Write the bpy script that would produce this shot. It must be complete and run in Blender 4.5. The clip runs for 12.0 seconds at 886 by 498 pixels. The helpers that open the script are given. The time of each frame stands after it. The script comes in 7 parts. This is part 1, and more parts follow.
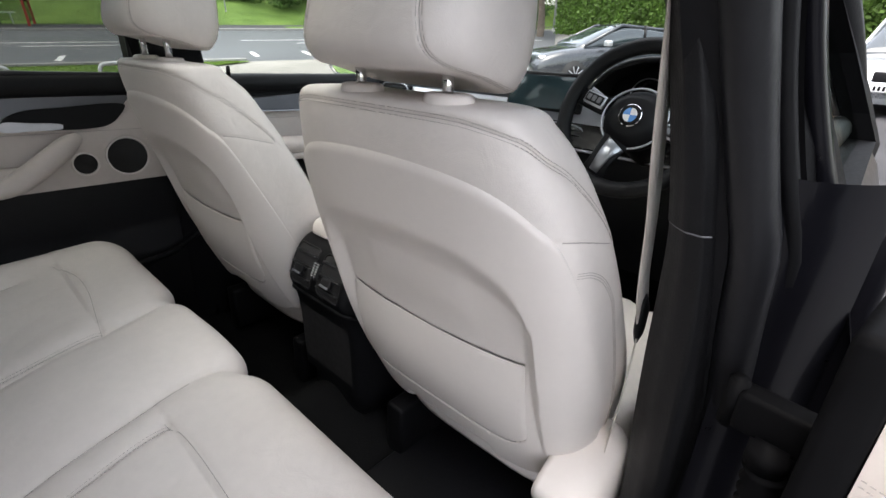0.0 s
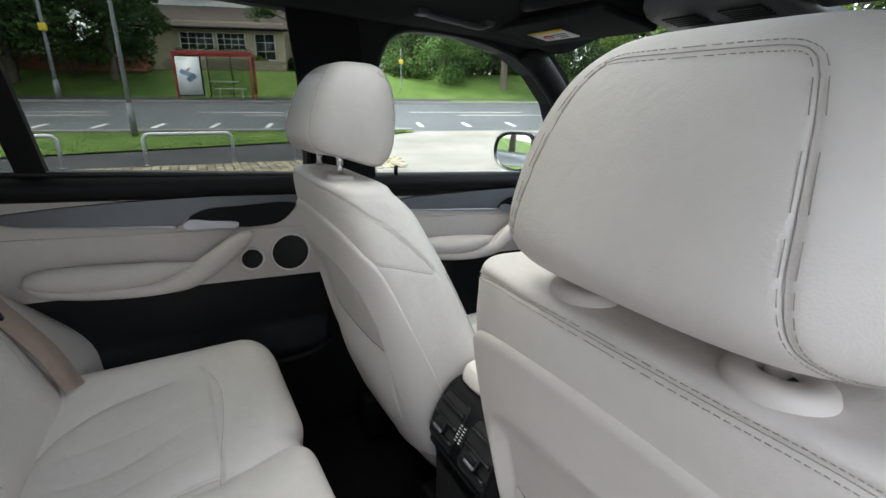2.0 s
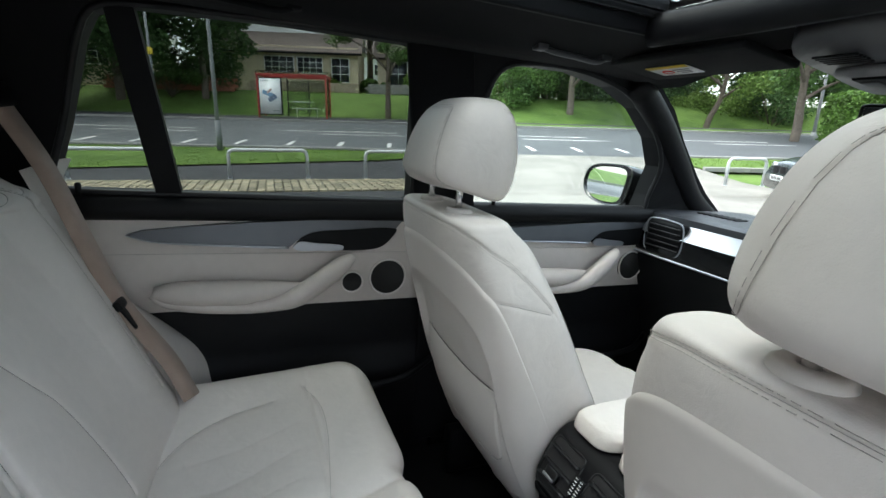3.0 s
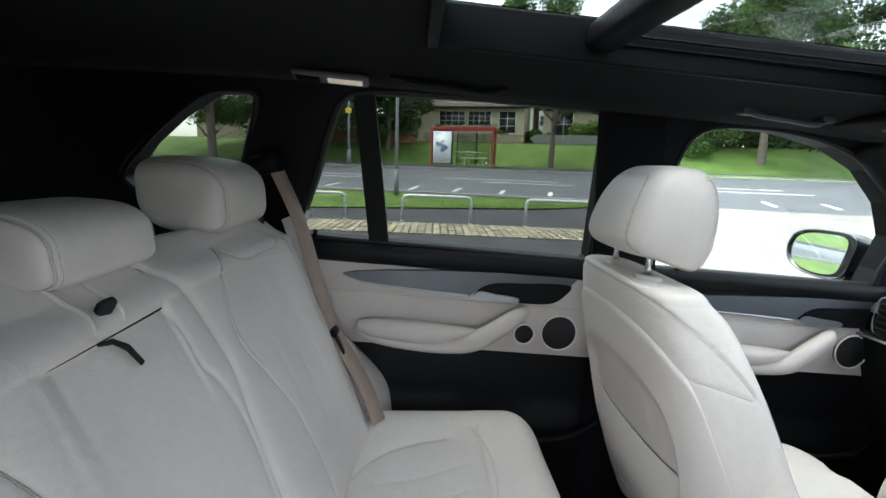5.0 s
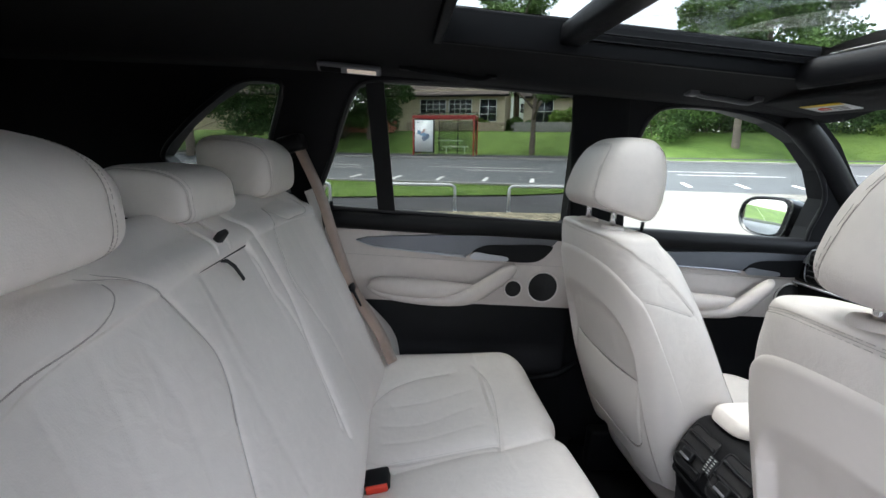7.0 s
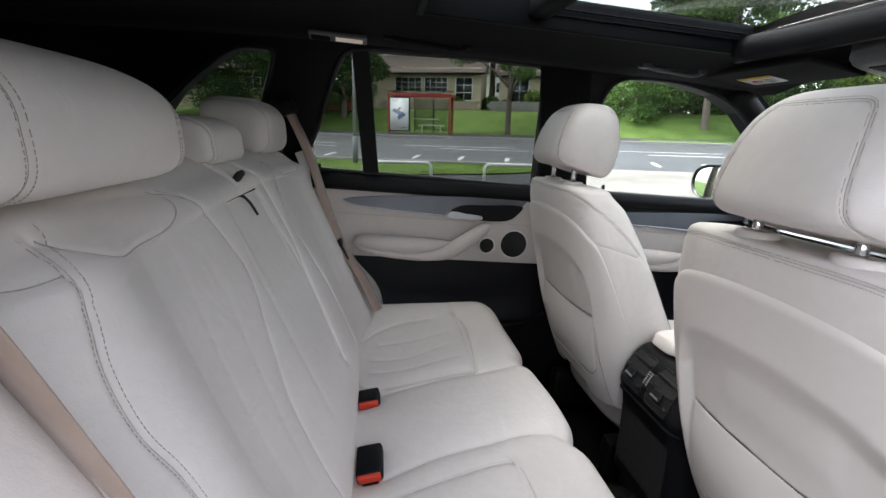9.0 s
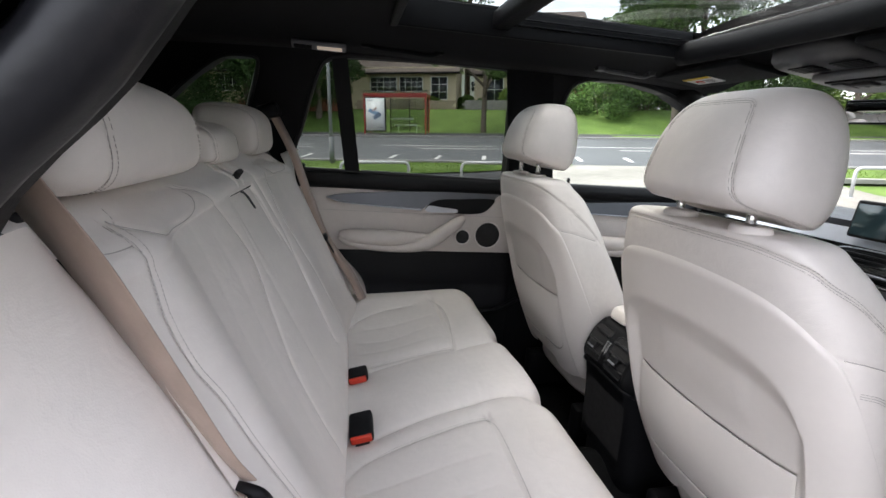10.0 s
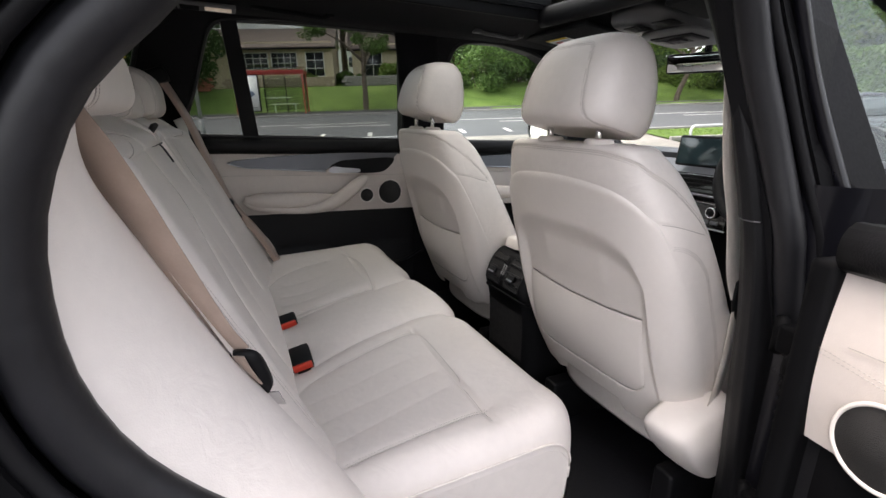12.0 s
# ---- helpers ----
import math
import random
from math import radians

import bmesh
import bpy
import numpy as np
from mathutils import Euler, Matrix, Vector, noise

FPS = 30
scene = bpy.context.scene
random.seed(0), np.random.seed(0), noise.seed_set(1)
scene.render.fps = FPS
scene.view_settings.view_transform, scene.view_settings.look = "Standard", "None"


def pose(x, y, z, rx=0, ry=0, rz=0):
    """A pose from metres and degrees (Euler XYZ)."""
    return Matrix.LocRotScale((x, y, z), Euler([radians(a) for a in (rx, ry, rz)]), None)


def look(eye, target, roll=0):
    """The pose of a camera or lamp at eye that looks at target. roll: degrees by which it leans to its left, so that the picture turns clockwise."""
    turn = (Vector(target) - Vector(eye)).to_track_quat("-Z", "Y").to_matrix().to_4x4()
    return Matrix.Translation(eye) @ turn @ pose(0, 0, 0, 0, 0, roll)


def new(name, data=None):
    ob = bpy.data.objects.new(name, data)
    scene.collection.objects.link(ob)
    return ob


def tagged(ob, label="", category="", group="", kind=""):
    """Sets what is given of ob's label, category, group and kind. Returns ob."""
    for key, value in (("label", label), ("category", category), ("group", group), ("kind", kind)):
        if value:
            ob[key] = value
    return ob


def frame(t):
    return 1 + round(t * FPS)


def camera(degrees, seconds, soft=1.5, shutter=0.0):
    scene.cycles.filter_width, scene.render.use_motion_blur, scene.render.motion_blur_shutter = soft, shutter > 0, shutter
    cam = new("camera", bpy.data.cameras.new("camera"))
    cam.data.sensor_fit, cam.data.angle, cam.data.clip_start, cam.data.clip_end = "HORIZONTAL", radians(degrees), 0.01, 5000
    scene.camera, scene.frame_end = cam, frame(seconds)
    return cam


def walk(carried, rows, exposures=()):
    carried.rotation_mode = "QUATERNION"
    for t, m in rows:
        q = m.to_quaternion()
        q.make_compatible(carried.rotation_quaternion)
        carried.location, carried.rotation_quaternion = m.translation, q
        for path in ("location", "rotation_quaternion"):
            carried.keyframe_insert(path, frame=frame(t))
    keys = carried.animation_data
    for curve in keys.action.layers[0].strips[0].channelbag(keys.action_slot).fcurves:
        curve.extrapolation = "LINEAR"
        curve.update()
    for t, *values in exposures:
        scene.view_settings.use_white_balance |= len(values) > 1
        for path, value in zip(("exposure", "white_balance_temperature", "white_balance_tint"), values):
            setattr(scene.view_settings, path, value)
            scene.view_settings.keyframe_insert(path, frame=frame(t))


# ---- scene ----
cam = camera(86.9, 12.0, soft=1.5)
# The street falls away ahead of the car: the car stands nose down.
SLOPE = pose(0, 0, 0, -3.5, 0, 0)
METRES = 1.23
BASE = SLOPE @ pose(0.8095, -0.3736, 1.3089, -22.766, -2.551, 42.79)
ROWS = [
    (0.0, 0.0, 0.0, 0.0, 0.0, 0.0, -0.0),
    (0.5, -0.0063, 0.0558, 0.0456, 1.42, 1.67, -0.49),
    (1.0, -0.0162, 0.1066, 0.095, 5.51, 3.72, -2.37),
    (1.5, -0.0442, 0.1394, 0.1253, 11.52, 5.45, -5.06),
    (2.0, -0.0844, 0.1511, 0.1444, 15.96, 6.58, -7.64),
    (2.5, -0.1371, 0.1373, 0.1496, 19.21, 7.49, -10.02),
    (3.0, -0.1781, 0.1277, 0.1532, 22.35, 8.03, -11.71),
    (3.5, -0.1997, 0.1221, 0.1669, 27.04, 8.9, -13.76),
    (5.5, -0.1857, 0.0265, 0.1356, 42.22, 8.52, -19.33),
    (6.0, -0.1664, -0.0054, 0.1069, 41.99, 8.58, -18.83),
    (6.5, -0.1411, -0.0374, 0.0825, 40.46, 8.37, -17.99),
    (7.0, -0.1075, -0.067, 0.0601, 38.79, 8.1, -17.35),
    (7.5, -0.0929, -0.0822, 0.0416, 37.61, 7.43, -17.13),
    (9.5, -0.0021, -0.1752, -0.033, 34.96, 6.59, -16.3),
    (10.0, 0.031, -0.2108, -0.047, 33.38, 7.17, -14.98),
    (10.5, 0.0521, -0.2275, -0.0635, 31.59, 7.38, -13.42),
    (11.0, 0.0538, -0.2483, -0.0902, 27.94, 7.42, -11.49),
    (11.5, 0.0609, -0.2779, -0.1189, 24.18, 7.26, -9.46),
    (12.0, 0.0655, -0.3107, -0.1482, 21.2, 6.95, -7.76),
]
EXPOSURES = [(0.0, 2.4, 6800, 11), (0.6, 2.45, 6850, 11), (1.5, 2.38, 6780, 10), (2.0, 2.45, 6600, 7), (2.5, 2.45, 6450, 4.5), (3.5, 2.55, 6300, 3.5), (5.5, 2.95, 6400, 8), (7.5, 2.82, 6450, 10), (9.5, 2.62, 6700, 12), (10.5, 2.56, 6850, 13), (12.0, 2.36, 7100, 14.5)]
walk(cam, [(t, BASE @ pose(METRES * x, METRES * y, METRES * z, 90 + pitch, roll, yaw)) for t, x, y, z, yaw, pitch, roll in ROWS], EXPOSURES)

# ---- world and sun: an overcast day ----
world = bpy.data.worlds.new("world")
scene.world = world
world.use_nodes = True
wn, wl = world.node_tree.nodes, world.node_tree.links
sky = wn.new("ShaderNodeTexSky")
sky.sky_type, sky.sun_disc = "NISHITA", False
sky.sun_elevation, sky.sun_rotation = radians(71), radians(210)
sky.air_density, sky.dust_density, sky.ozone_density = 1.0, 3.0, 1.0
soften = wn.new("ShaderNodeHueSaturation")
soften.inputs["Saturation"].default_value = 0.42
wl.new(sky.outputs["Color"], soften.inputs["Color"])
wl.new(soften.outputs["Color"], wn["Background"].inputs["Color"])
wn["Background"].inputs["Strength"].default_value = 0.15
sun = new("sun", bpy.data.lights.new("sun", "SUN"))
sun.data.energy, sun.data.angle, sun.data.color = 0.5, radians(60), (1.0, 0.98, 0.95)
sun.matrix_world = look((-4, -7, 24), (0, 0, 0))


# ---- materials ----
def mat(name, base, rough=0.5, metal=0.0, var=0.12, scale=6.0, bump=0.0, bscale=60.0, kind="noise", coat=0.0, spec=0.5, second=None, island=0.0, obrand=0.0, sheen=0.0, wrinkle=0.0, leafy=0.0):
    m = bpy.data.materials.new(name)
    m.use_nodes = True
    n, l = m.node_tree.nodes, m.node_tree.links
    p = n["Principled BSDF"]
    tc = n.new("ShaderNodeTexCoord")
    n1 = n.new("ShaderNodeTexNoise")
    n1.inputs["Scale"].default_value, n1.inputs["Detail"].default_value = scale, 4
    l.new(tc.outputs["Object"], n1.inputs["Vector"])
    n2 = n.new("ShaderNodeTexNoise")
    n2.inputs["Scale"].default_value, n2.inputs["Detail"].default_value = scale * 11, 3
    l.new(tc.outputs["Object"], n2.inputs["Vector"])
    add = n.new("ShaderNodeMath")
    add.operation = "MULTIPLY_ADD"
    add.inputs[1].default_value = 0.45
    l.new(n2.outputs["Fac"], add.inputs[0])
    l.new(n1.outputs["Fac"], add.inputs[2])
    ramp = n.new("ShaderNodeMapRange")
    ramp.inputs["From Min"].default_value, ramp.inputs["From Max"].default_value = 0.45, 1.0
    l.new(add.outputs[0], ramp.inputs["Value"])
    mix = n.new("ShaderNodeMix")
    mix.data_type = "RGBA"
    other = second or base
    mix.inputs["A"].default_value = (*[c * (1 - var) for c in base], 1)
    mix.inputs["B"].default_value = (*[min(1, c * (1 + var)) for c in other], 1)
    l.new(ramp.outputs["Result"], mix.inputs["Factor"])
    colour = mix.outputs["Result"]
    for amount, node, socket in ((island, "ShaderNodeNewGeometry", "Random Per Island"), (obrand, "ShaderNodeObjectInfo", "Random")):
        if amount:
            r = n.new(node)
            hv = n.new("ShaderNodeHueSaturation")
            mr = n.new("ShaderNodeMapRange")
            mr.inputs["To Min"].default_value, mr.inputs["To Max"].default_value = 1 - amount, 1 + amount
            l.new(r.outputs[socket], mr.inputs["Value"])
            l.new(mr.outputs["Result"], hv.inputs["Value"])
            l.new(colour, hv.inputs["Color"])
            colour = hv.outputs["Color"]
    l.new(colour, p.inputs["Base Color"])
    rr = n.new("ShaderNodeMapRange")
    rr.inputs["To Min"].default_value, rr.inputs["To Max"].default_value = max(0.02, rough * 0.82), min(1, rough * 1.15)
    l.new(n2.outputs["Fac"], rr.inputs["Value"])
    l.new(rr.outputs["Result"], p.inputs["Roughness"])
    p.inputs["Metallic"].default_value = metal
    p.inputs["Specular IOR Level"].default_value = spec
    p.inputs["Coat Weight"].default_value = coat
    p.inputs["Coat Roughness"].default_value = 0.04
    if sheen:
        p.inputs["Sheen Weight"].default_value = sheen
    if leafy:
        tl = n.new("ShaderNodeBsdfTranslucent")
        l.new(colour, tl.inputs["Color"])
        ms = n.new("ShaderNodeMixShader")
        ms.inputs["Fac"].default_value = leafy
        l.new(p.outputs[0], ms.inputs[1])
        l.new(tl.outputs[0], ms.inputs[2])
        l.new(ms.outputs[0], n["Material Output"].inputs["Surface"])
    if bump:
        b = n.new("ShaderNodeBump")
        b.inputs["Strength"].default_value, b.inputs["Distance"].default_value = bump, 0.002 if bscale > 200 else 0.01
        if kind == "voronoi":
            tex = n.new("ShaderNodeTexVoronoi")
            tex.inputs["Scale"].default_value = bscale
            l.new(tc.outputs["Object"], tex.inputs["Vector"])
            l.new(tex.outputs["Distance"], b.inputs["Height"])
        elif kind == "wave":
            tex = n.new("ShaderNodeTexWave")
            tex.inputs["Scale"].default_value = bscale
            l.new(tc.outputs["Object"], tex.inputs["Vector"])
            l.new(tex.outputs["Fac"], b.inputs["Height"])
        else:
            tex = n.new("ShaderNodeTexNoise")
            tex.inputs["Scale"].default_value, tex.inputs["Detail"].default_value = bscale, 6
            l.new(tc.outputs["Object"], tex.inputs["Vector"])
            l.new(tex.outputs["Fac"], b.inputs["Height"])
        if wrinkle:
            w1 = n.new("ShaderNodeTexNoise")
            w1.inputs["Scale"].default_value, w1.inputs["Detail"].default_value, w1.inputs["Distortion"].default_value = 22, 6, 2.5
            l.new(tc.outputs["Object"], w1.inputs["Vector"])
            w2 = n.new("ShaderNodeBump")
            w2.inputs["Strength"].default_value, w2.inputs["Distance"].default_value = wrinkle, 0.006
            l.new(w1.outputs["Fac"], w2.inputs["Height"])
            l.new(w2.outputs["Normal"], b.inputs["Normal"])
        l.new(b.outputs["Normal"], p.inputs["Normal"])
    return m


def glass(name, tint, gloss=0.5):
    """A thin pane: what passes through takes the tint, a little is mirrored."""
    m = bpy.data.materials.new(name)
    m.use_nodes = True
    n, l = m.node_tree.nodes, m.node_tree.links
    n.remove(n["Principled BSDF"])
    t = n.new("ShaderNodeBsdfTransparent")
    t.inputs["Color"].default_value = (*tint, 1)
    g = n.new("ShaderNodeBsdfGlossy")
    g.inputs["Roughness"].default_value = 0.01
    fr = n.new("ShaderNodeFresnel")
    fr.inputs["IOR"].default_value = 1.45
    k = n.new("ShaderNodeMath")
    k.operation, k.inputs[1].default_value = "MULTIPLY", gloss
    l.new(fr.outputs["Fac"], k.inputs[0])
    mx = n.new("ShaderNodeMixShader")
    l.new(k.outputs[0], mx.inputs["Fac"])
    l.new(t.outputs[0], mx.inputs[1])
    l.new(g.outputs[0], mx.inputs[2])
    l.new(mx.outputs[0], n["Material Output"].inputs["Surface"])
    return m


def glow(name, colour, strength):
    m = bpy.data.materials.new(name)
    m.use_nodes = True
    p = m.node_tree.nodes["Principled BSDF"]
    p.inputs["Base Color"].default_value = (*colour, 1)
    p.inputs["Emission Color"].default_value = (*colour, 1)
    p.inputs["Emission Strength"].default_value = strength
    return m


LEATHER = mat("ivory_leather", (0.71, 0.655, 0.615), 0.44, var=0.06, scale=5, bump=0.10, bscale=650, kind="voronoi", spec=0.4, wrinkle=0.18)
# The doors' own deeper ivory, darkened further for the shade beside tinted glass.
DOORLEATHER_DIM = mat("ivory_door_leather_dimmed", (0.58, 0.52, 0.48), 0.46, var=0.06, scale=5, bump=0.10, bscale=650, kind="voronoi", spec=0.35, wrinkle=0.10)
JAMB = mat("black_door_jamb", (0.0035, 0.0035, 0.004), 0.6, var=0.3, scale=14, spec=0.06)
SHELL = mat("ivory_plastic", (0.70, 0.645, 0.605), 0.5, var=0.03, scale=7, bump=0.04, bscale=900, kind="voronoi", spec=0.35)
STITCH = mat("taupe_thread", (0.41, 0.37, 0.34), 0.8, var=0.2, scale=300)
GROOVE = mat("ivory_groove", (0.26, 0.23, 0.21), 0.7, var=0.1)
GAP = mat("dark_gap", (0.012, 0.011, 0.012), 0.8)
BELT = mat("taupe_webbing", (0.36, 0.265, 0.215), 0.7, var=0.10, scale=30, bump=0.35, bscale=900, sheen=0.2)
BLACK = mat("black_plastic", (0.006, 0.006, 0.007), 0.5, var=0.2, scale=9, bump=0.12, bscale=500, spec=0.16)
SOFT = mat("black_soft_touch", (0.007, 0.007, 0.008), 0.5, var=0.2, scale=6, bump=0.15, bscale=450, kind="voronoi", spec=0.2)
GREYDASH = mat("dark_grey_dashboard", (0.034, 0.036, 0.042), 0.45, var=0.15, scale=6, bump=0.15, bscale=450, kind="voronoi")
LINER = mat("anthracite_headliner", (0.0065, 0.0065, 0.0075), 0.95, var=0.15, scale=8, bump=0.25, bscale=800, sheen=0.06, spec=0.1)
CARPET = mat("black_carpet", (0.007, 0.007, 0.0075), 1.0, var=0.3, scale=14, bump=0.6, bscale=350, spec=0.1)
RUBBER = mat("black_rubber", (0.010, 0.010, 0.012), 0.42, var=0.25, scale=12, bump=0.06, bscale=90, spec=0.35)
PAINT = mat("black_car_paint", (0.005, 0.005, 0.007), 0.3, var=0.1, scale=3, coat=0.35, spec=0.2)
GLOSS = mat("gloss_black_trim", (0.008, 0.008, 0.008), 0.12, var=0.1, coat=0.6)
SILVER = mat("brushed_silver_trim", (0.46, 0.47, 0.50), 0.36, metal=0.85, var=0.06, scale=20)
DARKSILVER = mat("dark_metal_trim", (0.10, 0.102, 0.112), 0.42, metal=0.7, var=0.06, scale=20)
CHROME = mat("chrome", (0.75, 0.75, 0.76), 0.12, metal=1.0, var=0.03)
DARKGREY = mat("dark_grey_plastic", (0.045, 0.045, 0.05), 0.4, var=0.08, scale=9)
GREYPLAST = mat("grey_plastic", (0.16, 0.16, 0.17), 0.5, var=0.08, scale=9)
SPEAKER = mat("speaker_mesh", (0.015, 0.014, 0.014), 0.7, var=0.2, scale=40, bump=0.8, bscale=900, kind="voronoi")
RED = mat("orange_red_plastic", (0.62, 0.05, 0.025), 0.4, var=0.06)
SCREEN = mat("dark_screen", (0.03, 0.055, 0.062), 0.12, var=0.1, coat=0.5)
BLUE = mat("badge_blue", (0.05, 0.22, 0.55), 0.3)
VENTGREY = mat("vent_slat_grey", (0.010, 0.010, 0.011), 0.35, var=0.1, spec=0.3)
WHITE = mat("white_plastic", (0.75, 0.75, 0.74), 0.4, var=0.04)
YELLOW = mat("yellow_print", (0.72, 0.52, 0.04), 0.5, var=0.05)
CLEAR = glass("clear_glass", (0.91, 0.945, 0.93), 0.12)
PRIVACY = glass("privacy_glass", (0.50, 0.52, 0.505), 0.08)
FRONTROOF = glass("front_roof_glass", (0.72, 0.74, 0.73), 0.3)
ROOFGLASS = glass("roof_glass", (0.60, 0.62, 0.61), 0.25)
LIT = glow("lit_lens", (1.0, 0.86, 0.72), 0.035)
MIRROR = mat("mirror", (0.85, 0.87, 0.88), 0.01, metal=1.0, var=0.0)


# ---- helpers for building ----
ORIGIN = {}


def mesh_object(name, verts, faces, material, parent=None, smooth=True, label=""):
    o = ORIGIN.get(parent, Vector((0, 0, 0)))
    me = bpy.data.meshes.new(name)
    me.from_pydata([tuple(Vector(v) - o) for v in verts], [], faces)
    me.validate()
    if smooth:
        me.polygons.foreach_set("use_smooth", [True] * len(me.polygons))
    me.materials.append(material)
    ob = new(name, me)
    if parent:
        ob.parent = parent
        ORIGIN[ob] = o
    if label:
        tagged(ob, label)
    return ob


def part(name, geo, material, parent, label="", smooth=True):
    """One mesh object under a thing or a part; geo is (verts, faces) in the thing's own space."""
    return mesh_object(name, geo[0], geo[1], material, parent, smooth, label)


def thing(name, label, category, at=(0, 0, 0), group="", kind="", m=None):
    """An Empty at the base of a thing; its parts are given in the space of m (the car's, if none)."""
    ob = new(name)
    ob.empty_display_size = 0.05
    ob.matrix_world = (SLOPE if m is None else m) @ Matrix.Translation(at)
    ORIGIN[ob] = Vector(at)
    return tagged(ob, label, category, group, kind)


UPRIGHT = Matrix.Identity(4)


def join(*geos):
    vs, fs = [], []
    for v, f in geos:
        k = len(vs)
        vs += list(v)
        fs += [tuple(i + k for i in q) for q in f]
    return vs, fs


def moved(geo, m):
    return [m @ Vector(v) for v in geo[0]], geo[1]


def grid(f, nu, nv, ring=False):
    vs = [f(i / (nu if ring else nu - 1), j / (nv - 1)) for j in range(nv) for i in range(nu)]
    fs = []
    for j in range(nv - 1):
        for i in range(nu if ring else nu - 1):
            k = (i + 1) % nu
            fs.append((j * nu + i, j * nu + k, (j + 1) * nu + k, (j + 1) * nu + i))
    return vs, fs


def capped(geo, nu, nv):
    vs, fs = geo
    fs = list(fs) + [tuple(range(nu))[::-1], tuple((nv - 1) * nu + i for i in range(nu))]
    return vs, fs


def curve_at(xs, ys, x):
    """A smooth curve through the nodes (cubic, with slopes from the neighbours)."""
    n = len(xs)
    if x <= xs[0]:
        return ys[0]
    if x >= xs[-1]:
        return ys[-1]
    i = max(k for k in range(n - 1) if xs[k] <= x)

    def slope(k):
        a, b = max(0, k - 1), min(n - 1, k + 1)
        return (ys[b] - ys[a]) / (xs[b] - xs[a])
    h = xs[i + 1] - xs[i]
    t = (x - xs[i]) / h
    return ((2 * t**3 - 3 * t * t + 1) * ys[i] + (t**3 - 2 * t * t + t) * h * slope(i)
            + (3 * t * t - 2 * t**3) * ys[i + 1] + (t**3 - t * t) * h * slope(i + 1))


def spline(pts, n, closed=False):
    """n points along a smooth line through pts."""
    pts = [Vector(p) for p in pts]
    if closed:
        pts = pts + [pts[0]]
    d = [0.0]
    for a, b in zip(pts, pts[1:]):
        d.append(d[-1] + max(1e-6, (b - a).length))
    if closed:
        ext = [pts[-2]] + pts + [pts[1]]
        dd = [-(d[-1] - d[-2])] + d + [d[-1] + d[1]]
    else:
        ext, dd = pts, d
    out = []
    for i in range(n):
        s = d[-1] * i / (n if closed else n - 1)
        out.append(Vector([curve_at(dd, [p[k] for p in ext], s) for k in range(len(pts[0]))]))
    return out


def tube(pts, r, n=8, closed=False, flat=1.0, up=(0, 0, 1), caps=True):
    """A tube along pts; r is a number or a list, flat squeezes it along up."""
    pts = [Vector(p) for p in pts]
    m = len(pts)
    vs, fs = [], []
    for i, p in enumerate(pts):
        a = pts[(i - 1) % m] if closed or i else p
        b = pts[(i + 1) % m] if closed or i < m - 1 else p
        t = (b - a).normalized()
        u = Vector(up)
        side = t.cross(u)
        if side.length < 1e-3:
            side = t.cross(Vector((1, 0.1, 0)))
        side.normalize()
        w = side.cross(t).normalized()
        rad = r[i] if isinstance(r, (list, tuple)) else r
        for k in range(n):
            an = 2 * math.pi * k / n
            vs.append(p + side * (rad * math.cos(an)) + w * (rad * flat * math.sin(an)))
    for i in range(m if closed else m - 1):
        j = (i + 1) % m
        for k in range(n):
            q = (k + 1) % n
            fs.append((i * n + k, i * n + q, j * n + q, j * n + k))
    if caps and not closed:
        fs += [tuple(range(n))[::-1], tuple((m - 1) * n + k for k in range(n))]
    return vs, fs


def from_bm(bm):
    bm.verts.ensure_lookup_table()
    bm.verts.index_update()
    vs = [v.co.copy() for v in bm.verts]
    fs = [tuple(v.index for v in f.verts) for f in bm.faces]
    bm.free()
    return vs, fs


def box(c, s, bevel=0.0, rot=(0, 0, 0), seg=2):
    bm = bmesh.new()
    bmesh.ops.create_cube(bm, size=1)
    bmesh.ops.scale(bm, vec=s, verts=bm.verts)
    if bevel:
        bmesh.ops.bevel(bm, geom=list(bm.edges), offset=bevel, segments=seg, affect="EDGES", profile=0.6)
    bmesh.ops.transform(bm, matrix=pose(*c, *rot), verts=bm.verts)
    return from_bm(bm)


def disc(c, r, depth, axis="x", n=32, bevel=0.0, squash=1.0):
    bm = bmesh.new()
    bmesh.ops.create_cone(bm, cap_ends=True, segments=n, radius1=r, radius2=r, depth=depth)
    if bevel:
        bmesh.ops.bevel(bm, geom=[e for e in bm.edges if abs(e.verts[0].co.z - e.verts[1].co.z) < 1e-6], offset=bevel, segments=2, affect="EDGES")
    bmesh.ops.scale(bm, vec=(1, squash, 1), verts=bm.verts)
    turn = {"x": pose(0, 0, 0, 0, 90, 0), "y": pose(0, 0, 0, 90, 0, 0), "z": Matrix.Identity(4)}[axis]
    bmesh.ops.transform(bm, matrix=Matrix.Translation(c) @ turn, verts=bm.verts)
    return from_bm(bm)


def ring_of(c, r1, r2, axis, n=32, squash=1.0):
    """A torus with radius r1 and thickness r2 facing along axis."""
    pts = []
    for i in range(n):
        a = 2 * math.pi * i / n
        u, v = r1 * math.cos(a), r1 * math.sin(a) * squash
        pts.append(Vector(c) + Vector({"x": (0, u, v), "y": (u, 0, v), "z": (u, v, 0)}[axis]))
    return tube(pts, r2, 8, closed=True, up={"x": (1, 0, 0), "y": (0, 1, 0), "z": (0, 0, 1)}[axis])


